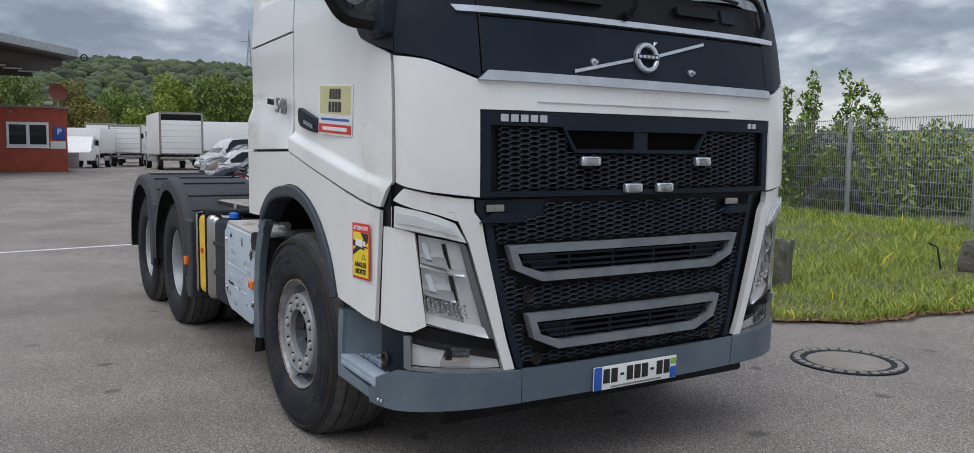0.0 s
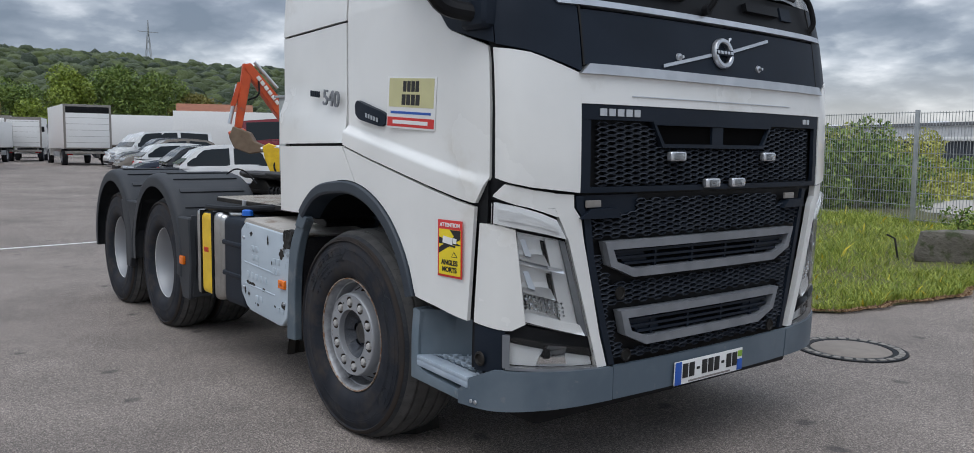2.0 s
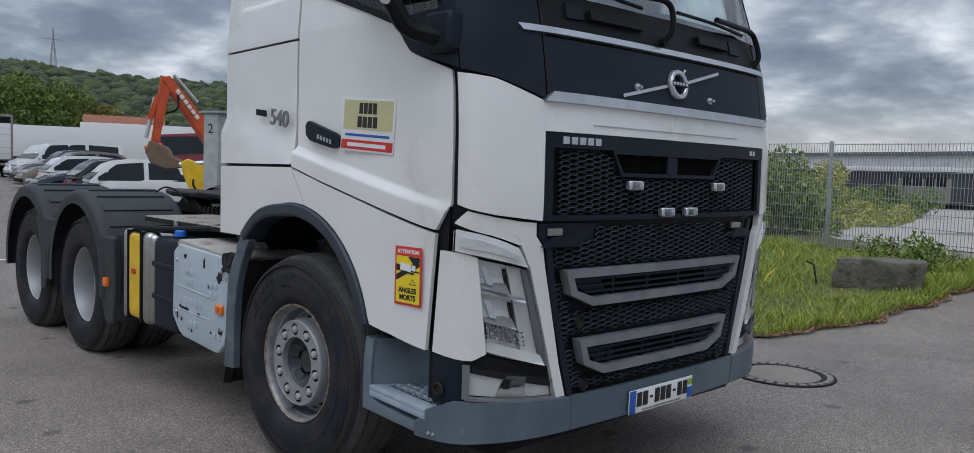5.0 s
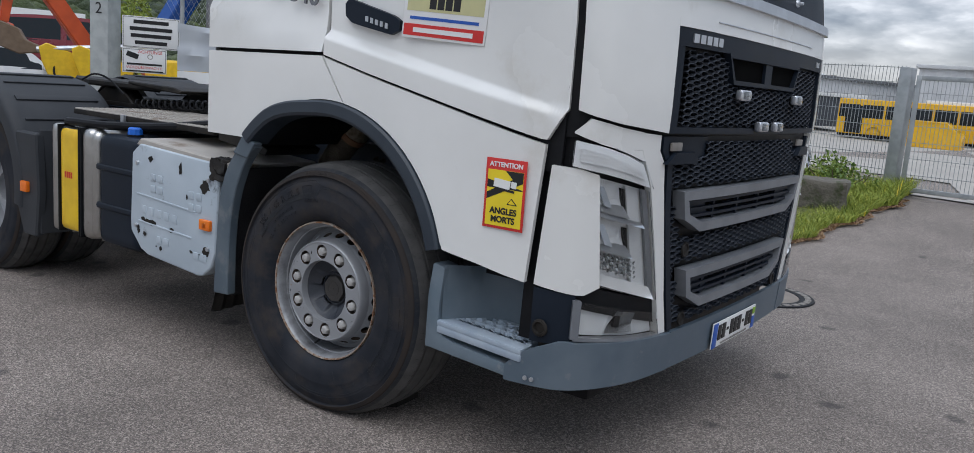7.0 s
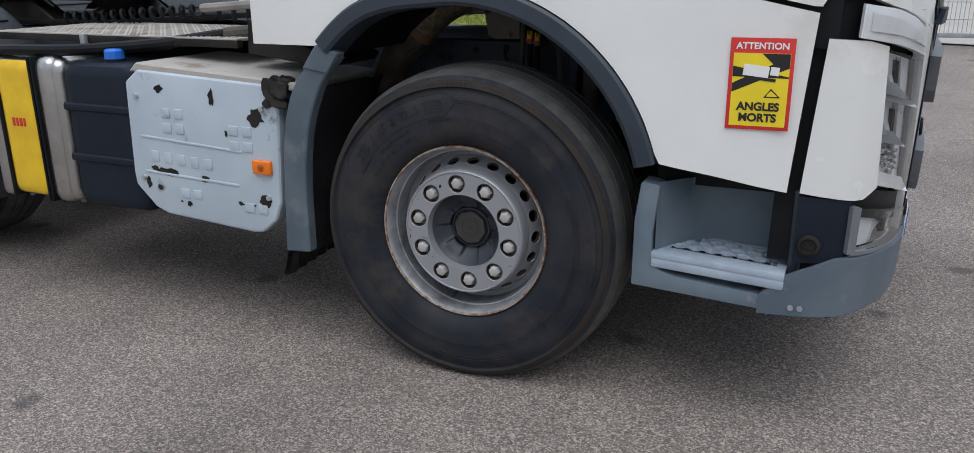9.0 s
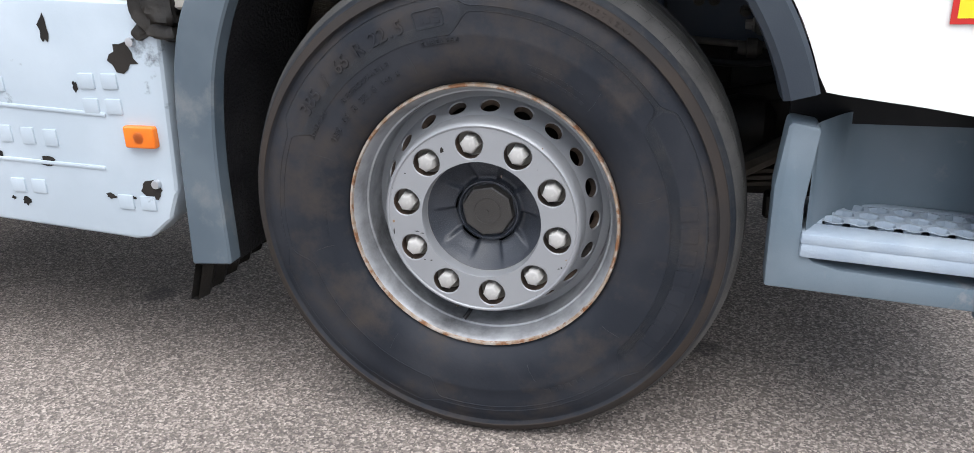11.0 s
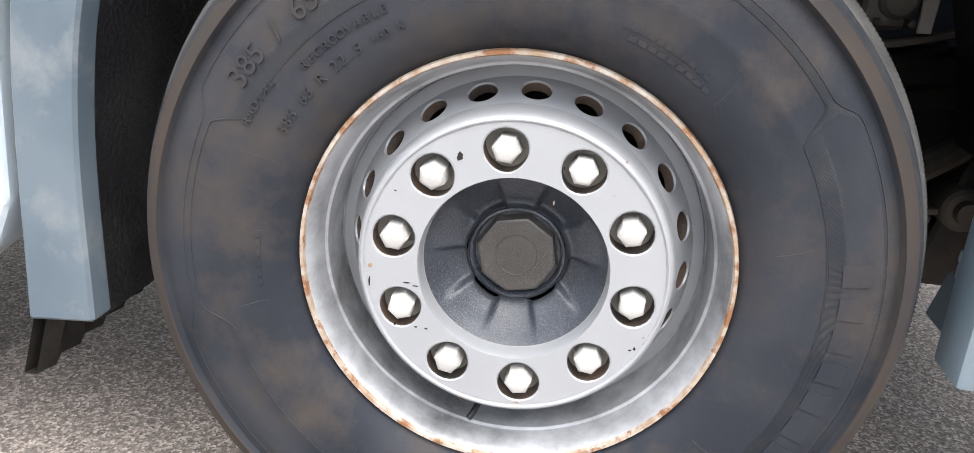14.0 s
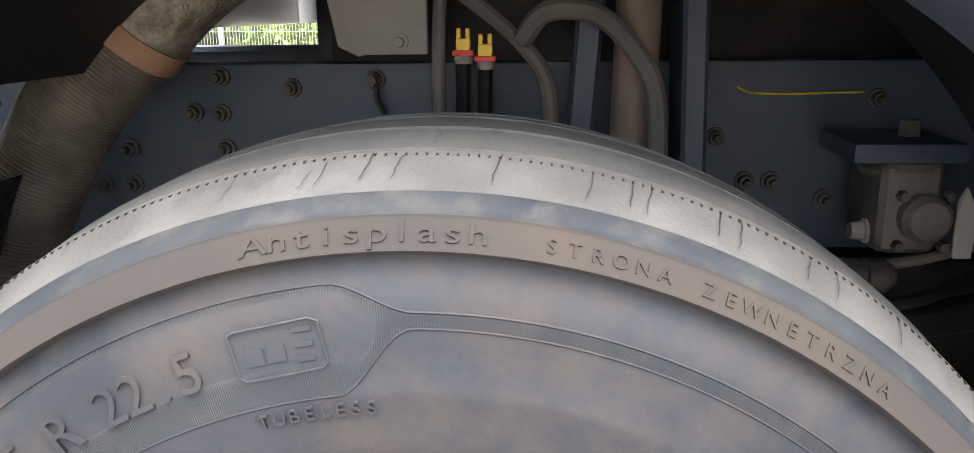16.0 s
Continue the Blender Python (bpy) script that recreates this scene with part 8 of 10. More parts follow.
fm = bmesh.new()
rows = []
for j in range(30):
    y = 9.6 + 50 * j / 29
    rows.append([fm.verts.new((path_edge(y) + 0.3 * noise.noise((y * 0.7, 0, 0)) - 26 * i / 20, y, height(path_edge(y) - 26 * i / 20, y) + 0.03 + 0.10 * abs(noise.noise((i * 0.9, y * 0.5, 2))) * min(1, i))) for i in range(21)])
for a, b in zip(rows, rows[1:]):
    for i in range(20):
        fm.faces.new((a[i], a[i + 1], b[i + 1], b[i]))
solid("waste_ground", fm, FIELD, "rough green waste ground behind the fence", "ground", kind="structure")
strip = []
for _ in range(80):
    y = 12.5 + 34 * rb.random()
    strip.append((path_edge(y) - 0.4 - 7 * rb.random() ** 1.5, y, rb.uniform(0.0, 0.35), rb.uniform(0.3, 0.65)))
bush("scrub", "low yellow-green scrub beside a paved yard", strip, 16000, 0.07, OLIVE, 27, 4)
scrub2 = [(-17.5 + rb.uniform(-6, 3.2), 47 + rb.uniform(-6, 7), rb.uniform(0.2, 1.1), rb.uniform(0.6, 1.0)) for _ in range(52)]
scrub2[0] = (-17.5, 47, 0.5, 0.9)
bush("scrub", "distant strip of green scrub", scrub2, 15000, 0.10, BUSH, 24, 4)
gatebush = [(-0.4 + rb.uniform(-0.6, 0.5), 8.5 + rb.uniform(-0.3, 0.25), rb.uniform(0.1, 0.4), rb.uniform(0.12, 0.25)) for _ in range(14)]
gatebush[0] = (-0.3, 8.5, 0.2, 0.2)
bush("weeds", "tall weeds at the foot of the gate post", gatebush, 1500, 0.03, BUSH, 25, 8)


def lump(seed, squash=0.85, detail=2):
    b = bmesh.new()
    bmesh.ops.create_icosphere(b, subdivisions=detail, radius=1.0)
    for v in b.verts:
        n_ = v.co.normalized()
        v.co *= 1 + 0.38 * noise.noise(n_ * 2.2 + Vector((seed * 7.1, 0, 0))) + 0.16 * noise.noise(n_ * 6 + Vector((0, seed * 3.3, 0)))
        v.co.z *= squash
    return b


CLUMP = leaf_material("wood_crowns", (0.012, 0.028, 0.008), (0.085, 0.115, 0.026))
CLUMP_N = CLUMP.node_tree
_gn, _gl = CLUMP_N.nodes, CLUMP_N.links
_bp = _gn.new("ShaderNodeBump")
_nz = _gn.new("ShaderNodeTexNoise")
_nz.inputs["Scale"].default_value = 1.6
_nz.inputs["Detail"].default_value = 8
_tc = _gn.new("ShaderNodeTexCoord")
_gl.new(_tc.outputs["Object"], _nz.inputs["Vector"])
_bp.inputs["Strength"].default_value = 1.0
_bp.inputs["Distance"].default_value = 1.2
_gl.new(_nz.outputs["Fac"], _bp.inputs["Height"])
_gl.new(_bp.outputs["Normal"], _gn["Principled BSDF"].inputs["Normal"])


# wooded hill: ridge line by bearing, seen far off
def ridge(b):
    """Height of the hill's crest at a bearing (degrees from -x towards +y)."""
    return float(np.interp(b, [-10, 2, 8, 14, 20, 26, 32, 44, 55], [40, 50, 53, 52, 48, 47, 45, 30, 6]))


hm = bmesh.new()
hv = []
for i in range(50):
    b = -18 + 76 * i / 49
    col = []
    for j in range(12):
        d = 190 + 330 * j / 11
        t = ease((d - 200) / 300)
        z = -3 + ridge(b) * t * 0.92 + 3 * noise.noise((b * 0.2, d * 0.01, 0))
        col.append(hm.verts.new((-d * math.cos(radians(b)), d * math.sin(radians(b)), z)))
    hv.append(col)
for a, b in zip(hv, hv[1:]):
    for j in range(11):
        hm.faces.new((a[j], b[j], b[j + 1], a[j + 1]))
solid("hill", hm, SOIL, "long hillside under woods", "hill", kind="structure")
lumps = []
for s in range(6):
    q = lump(s, 1.0, 2)
    q.verts.index_update()
    lumps.append((np.array([v.co[:] for v in q.verts]), np.array([[v.index for v in f.verts] for f in q.faces])))
    q.free()
rw = np.random.RandomState(77)
V, F, n0 = [], [], 0
for _ in range(7500):
    b = -14 + 66 * rw.rand()
    t = rw.rand() ** 0.8
    d = 205 + 300 * t
    zz = -3 + ridge(b) * ease((d - 200) / 300) * 0.92
    size = 1.7 + 2.3 * rw.rand() ** 1.5
    vv, ff = lumps[rw.randint(6)]
    c, s = math.cos(rw.rand() * 6.28), math.sin(rw.rand() * 6.28)
    sc = size * np.array([1 + 0.3 * rw.rand(), 1 + 0.3 * rw.rand(), 0.8 + 0.4 * rw.rand()])
    P_ = vv * sc + np.array([-d * math.cos(radians(b)), d * math.sin(radians(b)), zz + size * 0.4])
    V.append(P_)
    F.append(ff + n0)
    n0 += len(vv)
wm = bpy.data.meshes.new("woods")
wm.from_pydata(np.concatenate(V).tolist(), [], np.concatenate(F).tolist())
wm.materials.append(CLUMP)
wm.polygons.foreach_set("use_smooth", [True] * len(wm.polygons))
tagged(new("woods", wm), "dense spring green woods covering the hillside", "woods", kind="stuff")


def tree(x, y, tall, wide, material, seed, label):
    """A broad tree: forked trunk and a crown of many small leaf clumps with gaps."""
    ob = thing("tree", label, "tree", at=Matrix.Translation((x, y, height(x, y) if abs(x) < 300 else 0)))
    r = random.Random(seed)
    part("trunk", rod([(0, 0, -0.2), (0.1, 0, tall * 0.25), (0.0, 0.1, tall * 0.5), (0.1, 0, tall * 0.8)], 0.28, 8, taper=0.08), WOOD, ob)
    cs_ = []
    for k in range(16):
        a, h = r.uniform(0, 6.28), r.uniform(0.3, 0.95)
        rad = wide * 0.5 * math.sin(math.pi * min(0.95, h * 0.9 + 0.08)) * r.uniform(0.4, 1.0)
        cs_.append((rad * math.cos(a), rad * math.sin(a), tall * h, wide * r.uniform(0.14, 0.24)))
        if k < 6:
            part("limb", rod([(0, 0, tall * 0.3), (rad * 0.5 * math.cos(a), rad * 0.5 * math.sin(a), tall * h * 0.8), (rad * math.cos(a), rad * math.sin(a), tall * h)], 0.10, 6, taper=0.03), WOOD, ob)
    v, f = leaf_cloud(cs_, 9500, 0.17 * tall / 9, seed, 0.9)
    me = bpy.data.meshes.new("crown")
    me.from_pydata(v, [], f)
    me.materials.append(material)
    cr = new("crown", me)
    cr.parent = ob
    cr["kind"] = "stuff"
    return ob


SPRING = leaf_material("bright_spring_leaves", (0.12, 0.18, 0.018), (0.30, 0.37, 0.05))
MIDGREEN = leaf_material("mid_green_leaves", (0.07, 0.125, 0.02), (0.20, 0.27, 0.05))
RUSSET = leaf_material("russet_leaves", (0.11, 0.105, 0.018), (0.23, 0.20, 0.038))
for i, (b, d, h, w, mm, lb) in enumerate(((-1.5, 120, 11, 12, RUSSET, "russet-green broad tree beyond the yard"), (2.8, 125, 10, 10, MIDGREEN, "green broad tree beyond the yard"), (5.5, 118, 9.5, 9, RUSSET, "round russet-green tree beyond the yard"), (8.4, 122, 9, 9, MIDGREEN, "green tree in spring leaf"), (11.2, 120, 10, 9, SPRING, "tree in bright yellow-green leaf"), (14.0, 128, 11.5, 11, MIDGREEN, "green broad tree beyond the parked vans"), (16.6, 130, 10, 11, MIDGREEN, "low green tree beyond the parked vans"), (19.0, 130, 8.5, 9, RUSSET, "small russet-green tree beyond the cars"))):
    tree(4 - d * math.cos(radians(b)), -3 + d * math.sin(radians(b)), h, w, mm, 60 + i, lb)

# pylon on the hill
py = bmesh.new()
for sx, sy in ((-1, -1), (1, -1), (1, 1), (-1, 1)):
    py = rod([(2.2 * sx, 2.2 * sy, 0), (0.4 * sx, 0.4 * sy, 24), (0.1 * sx, 0.1 * sy, 32)], 0.22, 4, py)
for z in (3, 8, 13, 18, 22):
    k = 2.2 - 1.8 * z / 24
    for a, b in (((-1, -1), (1, -1)), ((1, -1), (1, 1)), ((1, 1), (-1, 1)), ((-1, 1), (-1, -1))):
        py = rod([(k * a[0], k * a[1], z), (k * b[0] * 0.9, k * b[1] * 0.9, z + 4)], 0.12, 4, py)
py = rod([(0, -6, 25), (0, 6, 25)], 0.25, 4, py)
pylon = solid("pylon", py, GALV, "grey lattice power pylon on the ridge", "pylon", at=Matrix.Translation((-520, 150, 44)))

# ---- yard: vehicles ----
CARPAINT = {n_: surface("car_paint_" + n_, c, rough=0.25, scale=2, grain=4, bump=0.01, coat=0.3, spread=0.1) for n_, c in (("white", (0.74, 0.75, 0.75)), ("black", (0.012, 0.013, 0.016)), ("navy", (0.015, 0.022, 0.04)), ("beige", (0.20, 0.175, 0.148)), ("grey", (0.07, 0.075, 0.085)), ("silver", (0.42, 0.43, 0.44)), ("red", (0.22, 0.022, 0.03)), ("blue", (0.02, 0.075, 0.28)), ("yellow", (0.80, 0.46, 0.02)))}
CARGLASS = surface("dark_car_glass", (0.02, 0.026, 0.03), (0.022, 0.026, 0.03), rough=0.08, bump=0, spec=0.2)
TAIL = surface("red_lamp", (0.42, 0.012, 0.016), rough=0.15, bump=0)
HEAD = surface("head_lamp", (0.62, 0.64, 0.66), rough=0.12, metal=0.4, bump=0)
ALLOY = surface("alloy_wheel", (0.36, 0.37, 0.38), rough=0.35, metal=0.8, bump=0)


def loft(sections, n_):
    """A skin over cross sections, each a list of n_ points."""
    b = bmesh.new()
    rings_ = [[b.verts.new(p) for p in s] for s in sections]
    for a, c in zip(rings_, rings_[1:]):
        for k in range(n_ - 1):
            b.faces.new((a[k], c[k], c[k + 1], a[k + 1]))
    b.faces.new(rings_[0])
    b.faces.new(rings_[-1][::-1])
    return b


def car(name, label, paint, m, prof, category="car"):
    """A car whose nose points along +x of its own space. prof: length, width, height, waist, bonnet end, screen top, roof end, tail foot (shares of the length)."""
    L, W, H, waist, b0, s0, r1, t1 = prof
    ob = thing(name, label, category, at=m, group="parked vehicles")
    body = CARPAINT[paint]
    # lower body
    secs = []
    for x, zt, w in ((0.0, waist * 0.62, 0.80), (0.03, waist * 0.86, 0.94), (0.15, waist, 1.0), (0.5, waist * 1.02, 1.0), (b0, waist * 0.98, 1.0), (0.86, waist * 0.86, 0.98), (0.96, waist * 0.68, 0.92), (1.0, waist * 0.45, 0.80)):
        hw = W / 2 * w
        secs.append([(x * L - L / 2, y, z) for y, z in ((-hw * 0.94, 0.22), (-hw, 0.42), (-hw, zt * 0.82), (-hw * 0.94, zt), (hw * 0.94, zt), (hw, zt * 0.82), (hw, 0.42), (hw * 0.94, 0.22))])
    part("body", loft(secs, 8), body, ob, "", True, 38)
    # upper body: roof with pillars, glass set between
    cab_ = []
    for x, z, w in ((t1, waist * 0.97, 0.93), (r1 * 0.65 + t1 * 0.35, waist + (H - waist) * 0.70, 0.82), (r1, H * 0.955, 0.76), (r1 * 0.7 + s0 * 0.3, H * 0.992, 0.75), ((r1 + s0) / 2, H, 0.75), (r1 * 0.3 + s0 * 0.7, H * 0.994, 0.75), (s0, H * 0.955, 0.74), (s0 * 0.55 + b0 * 0.45, waist + (H - waist) * 0.56, 0.83), (b0, waist * 0.96, 0.92)):
        hw = W / 2 * w
        cab_.append([(x * L - L / 2, -W / 2 * 0.95, waist * 0.9), (x * L - L / 2, -hw, z), (x * L - L / 2, hw, z), (x * L - L / 2, W / 2 * 0.95, waist * 0.9)])
    part("cabin", loft(cab_, 4), body, ob, "", True, 48)
    for sg in (-1, 1):
        for a, b in ((t1 + 0.05, (r1 + s0) / 2 - 0.015), ((r1 + s0) / 2 + 0.015, b0 - 0.06)):
            ins = 0.08
            def top_z(x):
                return float(np.interp(x, [t1, r1, (r1 + s0) / 2, s0, b0], [waist, H * 0.965, H, H * 0.96, waist]))
            pts = []
            for x in np.linspace(a, b, 6):
                pts.append(x)
            g = bmesh.new()
            lo_, hi_ = [], []
            for x in pts:
                zt = max(waist * 0.99, top_z(x) - 0.09)
                k = (zt - waist * 0.9) / max(0.01, top_z(x) - waist * 0.9)
                hw_t = W / 2 * (0.95 + (float(np.interp(x, [t1, r1, s0, b0], [0.93, 0.76, 0.74, 0.92])) - 0.95) * k)
                lo_.append(g.verts.new((x * L - L / 2, sg * (W / 2 * 0.945 + 0.006), waist * 0.975)))
                hi_.append(g.verts.new((x * L - L / 2, sg * (hw_t + 0.008), zt)))
            for i in range(5):
                g.faces.new((lo_[i], lo_[i + 1], hi_[i + 1], hi_[i]))
            part("side_window", g, CARGLASS, ob)
    for x0, z0, w0, x1, z1, w1, o in ((b0, waist * 0.97, 0.88, s0, H * 0.94, 0.70, 0.03), (t1, waist * 1.0, 0.88, r1, H * 0.93, 0.70, -0.03)):
        g = bmesh.new()
        q = [g.verts.new(p) for p in ((x0 * L - L / 2 + o, -W / 2 * w0, z0 + 0.02), (x0 * L - L / 2 + o, W / 2 * w0, z0 + 0.02), (x1 * L - L / 2 + o, W / 2 * w1, z1), (x1 * L - L / 2 + o, -W / 2 * w1, z1))]
        g.faces.new(q)
        part("screen", g, CARGLASS, ob)
    for sg in (-1, 1):
        part("tail_lamp", box((0.16, 0.20, 0.15), (-L / 2 + 0.125, sg * (W / 2 - 0.18), waist * 0.72), 0.03, 2), TAIL, ob)
        part("head_lamp", box((0.22, 0.34, 0.13), (L / 2 - 0.17, sg * (W / 2 - 0.26), waist * 0.68), 0.05, 2), HEAD, ob)
        part("door_mirror", box((0.12, 0.20, 0.12), (b0 * L - L / 2 - 0.18, sg * (W / 2 + 0.06), waist * 1.03), 0.04, 2), body, ob)
        for x in (0.19, 0.80):
            wh = part("wheel", spin([(0.0, -0.09), (0.20, -0.09), (0.22, -0.10), (0.22, 0.06)], 20, "y"), ALLOY, ob)
            wh.matrix_basis = Matrix.Translation((x * L - L / 2, sg * (W / 2 - 0.08), 0.31)) @ (Matrix.Identity(4) if sg < 0 else pose(0, 0, 0, 0, 0, 180))
            part("tyre", spin([(0.21, -0.08), (0.24, -0.10), (0.30, -0.095), (0.315, -0.06), (0.315, 0.08), (0.22, 0.09)], 24, "y"), RUBBER, wh)
            part("arch_shadow", spin([(0.0, 0.0), (0.36, 0.0)], 20, "y", at=(x * L - L / 2, sg * (W / 2 + 0.001), 0.34)), BLACK, ob)
    part("bumper", box((0.10, W * 0.86, 0.12), (L / 2 - 0.03, 0, 0.33), 0.04, 2), BLACK, ob)
    part("bumper", box((0.10, W * 0.86, 0.16), (-L / 2 + 0.05, 0, 0.36), 0.04, 2), BLACK if paint != "white" else body, ob)
    part("number_plate", box((0.012, 0.50, 0.11), (-L / 2 + 0.012, 0, waist * 0.62), 0.002), PRINTWHITE, ob)
    return ob


HATCH = (3.95, 1.73, 1.50, 0.94, 0.73, 0.56, 0.20, 0.03)
WAGON = (4.5, 1.80, 1.46, 0.93, 0.70, 0.55, 0.17, 0.03)
SUV = (4.4, 1.84, 1.58, 1.0, 0.70, 0.56, 0.16, 0.03)
VANP = (5.2, 1.95, 1.95, 1.12, 0.80, 0.66, 0.03, 0.01)


def g_at(x, y, turn):
    return Matrix.Translation((x, y, height(x, y))) @ pose(0, 0, 0, 0, 0, turn)


car("hatchback", "white hatchback with dark windows parked in a row", "white", g_at(-19.45, 6.1, 78), HATCH)
car("estate_car", "black estate car parked beside a white hatchback", "black", g_at(-23.4, 7.2, 82), WAGON)
car("saloon_car", "dark navy car parked nose out", "navy", g_at(-26.5, 6.9, -98), WAGON)
car("estate_car", "white estate car with rear towards the lane", "white", g_at(-29.8, 8.2, 84), WAGON)
car("suv", "beige crossover parked nose out", "beige", g_at(-33.2, 8.3, -96), SUV)
car("minivan", "dark grey people carrier parked nose out", "grey", g_at(-37.0, 9.1, -95), SUV)
car("delivery_van", "white small van parked nose out", "white", g_at(-41.2, 10.3, -94), VANP, "van")
car("delivery_van", "white small van parked in the row", "white", g_at(-45.0, 11.2, -92), VANP, "van")
car("delivery_van", "white van at the end of the row", "white", g_at(-50.5, 12.3, -92), VANP, "van")
car("hatchback", "white hatchback parked in front of the office", "white", g_at(-41.5, -5.2, 10), HATCH)
car("saloon_car", "silver saloon parked behind the row", "silver", g_at(-31.0, 12.4, 84), WAGON)
car("red_van", "dark red van behind the excavator", "red", g_at(-24.3, 10.9, 60), (5.6, 2.0, 2.45, 1.70, 0.86, 0.72, 0.03, 0.01), "van")


def box_van(name, label, m, L, W, H, cab_l=1.9, paint="white", open_back=False, floor=0.95):
    """A truck or van with a box body; nose along +x."""
    ob = thing(name, label, "truck", at=m, group="parked vehicles")
    bw = PRINTWHITE
    part("box_body", box((L, W, H - floor), (0, 0, floor + (H - floor) / 2), 0.03, 2), bw, ob)
    part("rear_frame", prism([(-W / 2, floor), (W / 2, floor), (W / 2, H), (-W / 2, H)], -L / 2 - 0.03, -L / 2 - 0.004, "x", 0.01), GRIME, ob)
    part("shutter", box((0.02, W - 0.24, H - floor - (0.55 if open_back else 0.25)), (-L / 2 - 0.04, 0, floor + 0.06 + (H - floor - (0.55 if open_back else 0.25)) / 2), 0.004), PRINTWHITE, ob)
    if open_back:
        part("dark_opening", box((0.02, W - 0.24, 0.34), (-L / 2 - 0.036, 0, H - 0.30), 0.004), BLACK, ob)
    for k in range(5):
        part("shutter_joint", box((0.012, W - 0.25, 0.012), (-L / 2 - 0.05, 0, floor + 0.35 + 0.35 * k)), GRIME, ob)
    part("tail_lift", box((0.30, W * 0.96, 0.14), (-L / 2 - 0.12, 0, floor - 0.22), 0.02), GRIME, ob)
    part("chassis", box((L + cab_l, 0.8, 0.22), (cab_l / 2, 0, floor - 0.16), 0.02), BLACK, ob)
    for sg in (-1, 1):
        part("tail_lamp", box((0.05, 0.30, 0.12), (-L / 2 - 0.05, sg * (W / 2 - 0.28), floor - 0.30), 0.01), TAIL, ob)
        part("side_guard", box((L * 0.4, 0.04, 0.30), (0.2, sg * (W / 2 - 0.06), 0.62), 0.01), GALV, ob)
        for x in (-L / 2 + 1.4, L / 2 + cab_l * 0.45):
            wh = part("wheel", spin([(0.0, -0.05), (0.22, -0.06), (0.26, -0.11), (0.27, 0.05)], 20, "y"), RIM, ob)
            wh.matrix_basis = Matrix.Translation((x, sg * (W / 2 - 0.16), 0.46)) @ (Matrix.Identity(4) if sg < 0 else pose(0, 0, 0, 0, 0, 180))
            part("tyre", spin([(0.26, -0.10), (0.36, -0.13), (0.44, -0.12), (0.46, -0.08), (0.46, 0.16), (0.28, 0.18)], 24, "y"), RUBBER, wh)
    cb = [[(L / 2 + 0.15 + dx, y * W / 2 * k, z) for y, z in ((-0.94, 0.5), (-0.96, H * 0.45), (-0.84, H * 0.78 * t), (0.84, H * 0.78 * t), (0.96, H * 0.45), (0.94, 0.5))] for dx, k, t in ((0.0, 1, 1), (cab_l * 0.55, 1, 1), (cab_l * 0.86, 0.97, 0.64), (cab_l, 0.92, 0.5))]
    part("cab", loft(cb, 6), CARPAINT[paint], ob)
    for sg in (-1, 1):
        part("side_window", box((cab_l * 0.42, 0.02, H * 0.22), (L / 2 + 0.15 + cab_l * 0.40, sg * W / 2 * 0.925, H * 0.60), 0.02, turn=pose(0, 0, 0, sg * -8, 0, 0)), CARGLASS, ob)
        part("cab_mirror", box((0.08, 0.16, 0.34), (L / 2 + cab_l * 0.8, sg * (W / 2 + 0.12), H * 0.62), 0.03), BLACK, ob)
    return ob


box_van("box_truck", "white box truck with half-open rear shutter", g_at(-51.0, 8.55, 176), 6.6, 2.5, 3.45, open_back=True)
for i, (x, y, t, h, lb) in enumerate(((-62, 7.6, 165, 3.0, "white box van among parked vans"), (-70, 6.8, 170, 3.3, "white box van in the far row"), (-58, 4.6, -20, 2.6, "small white box van by the office"), (-78, 10.5, 175, 3.4, "tall white box van in the far row"))):
    box_van("box_van", lb, g_at(x, y, t), 4.2, 2.2, h, 1.8)
car("blue_van", "blue delivery van behind white vans", "blue", g_at(-74, 3.4, 160), (5.6, 2.0, 2.5, 1.3, 0.86, 0.72, 0.03, 0.01), "van")
for x, y, t, L in ((-77, 20, 75, 13.5), (-62, 24, 70, 12.0)):
    ob = thing("semi_trailer", "long white box trailer behind parked vans", "trailer", at=g_at(x, y, t), group="parked vehicles")
    part("box_body", box((L, 2.5, 2.7), (0, 0, 2.55), 0.03, 2), PRINTWHITE, ob)
    part("under_rail", box((L, 2.3, 0.12), (0, 0, 1.14), 0.02), GRIME, ob)
    for dx in (-4.2, -3.0, -1.8):
        for sg in (-1, 1):
            part("wheel", spin([(0.0, -0.1), (0.30, -0.1), (0.48, -0.12), (0.5, -0.06), (0.5, 0.16)], 20, "y", at=(dx, sg * 1.08, 0.5)), RUBBER, ob)
    part("landing_leg", box((0.14, 1.8, 1.1), (L / 2 - 2.6, 0, 0.55), 0.02), GRIME, ob)

# ---- yard: machines ----
ORANGE = surface("orange_machine_paint", (0.62, 0.095, 0.025), (0.52, 0.075, 0.02), rough=0.4, scale=3, grain=30, bump=0.1, dirt=(0.16, 0.10, 0.07), dirt_scale=3, dirt_at=0.66)
DIRT = surface("earthy_steel", (0.13, 0.09, 0.06), (0.20, 0.145, 0.10), rough=0.8, grain=20, bump=0.5, spread=0.4)


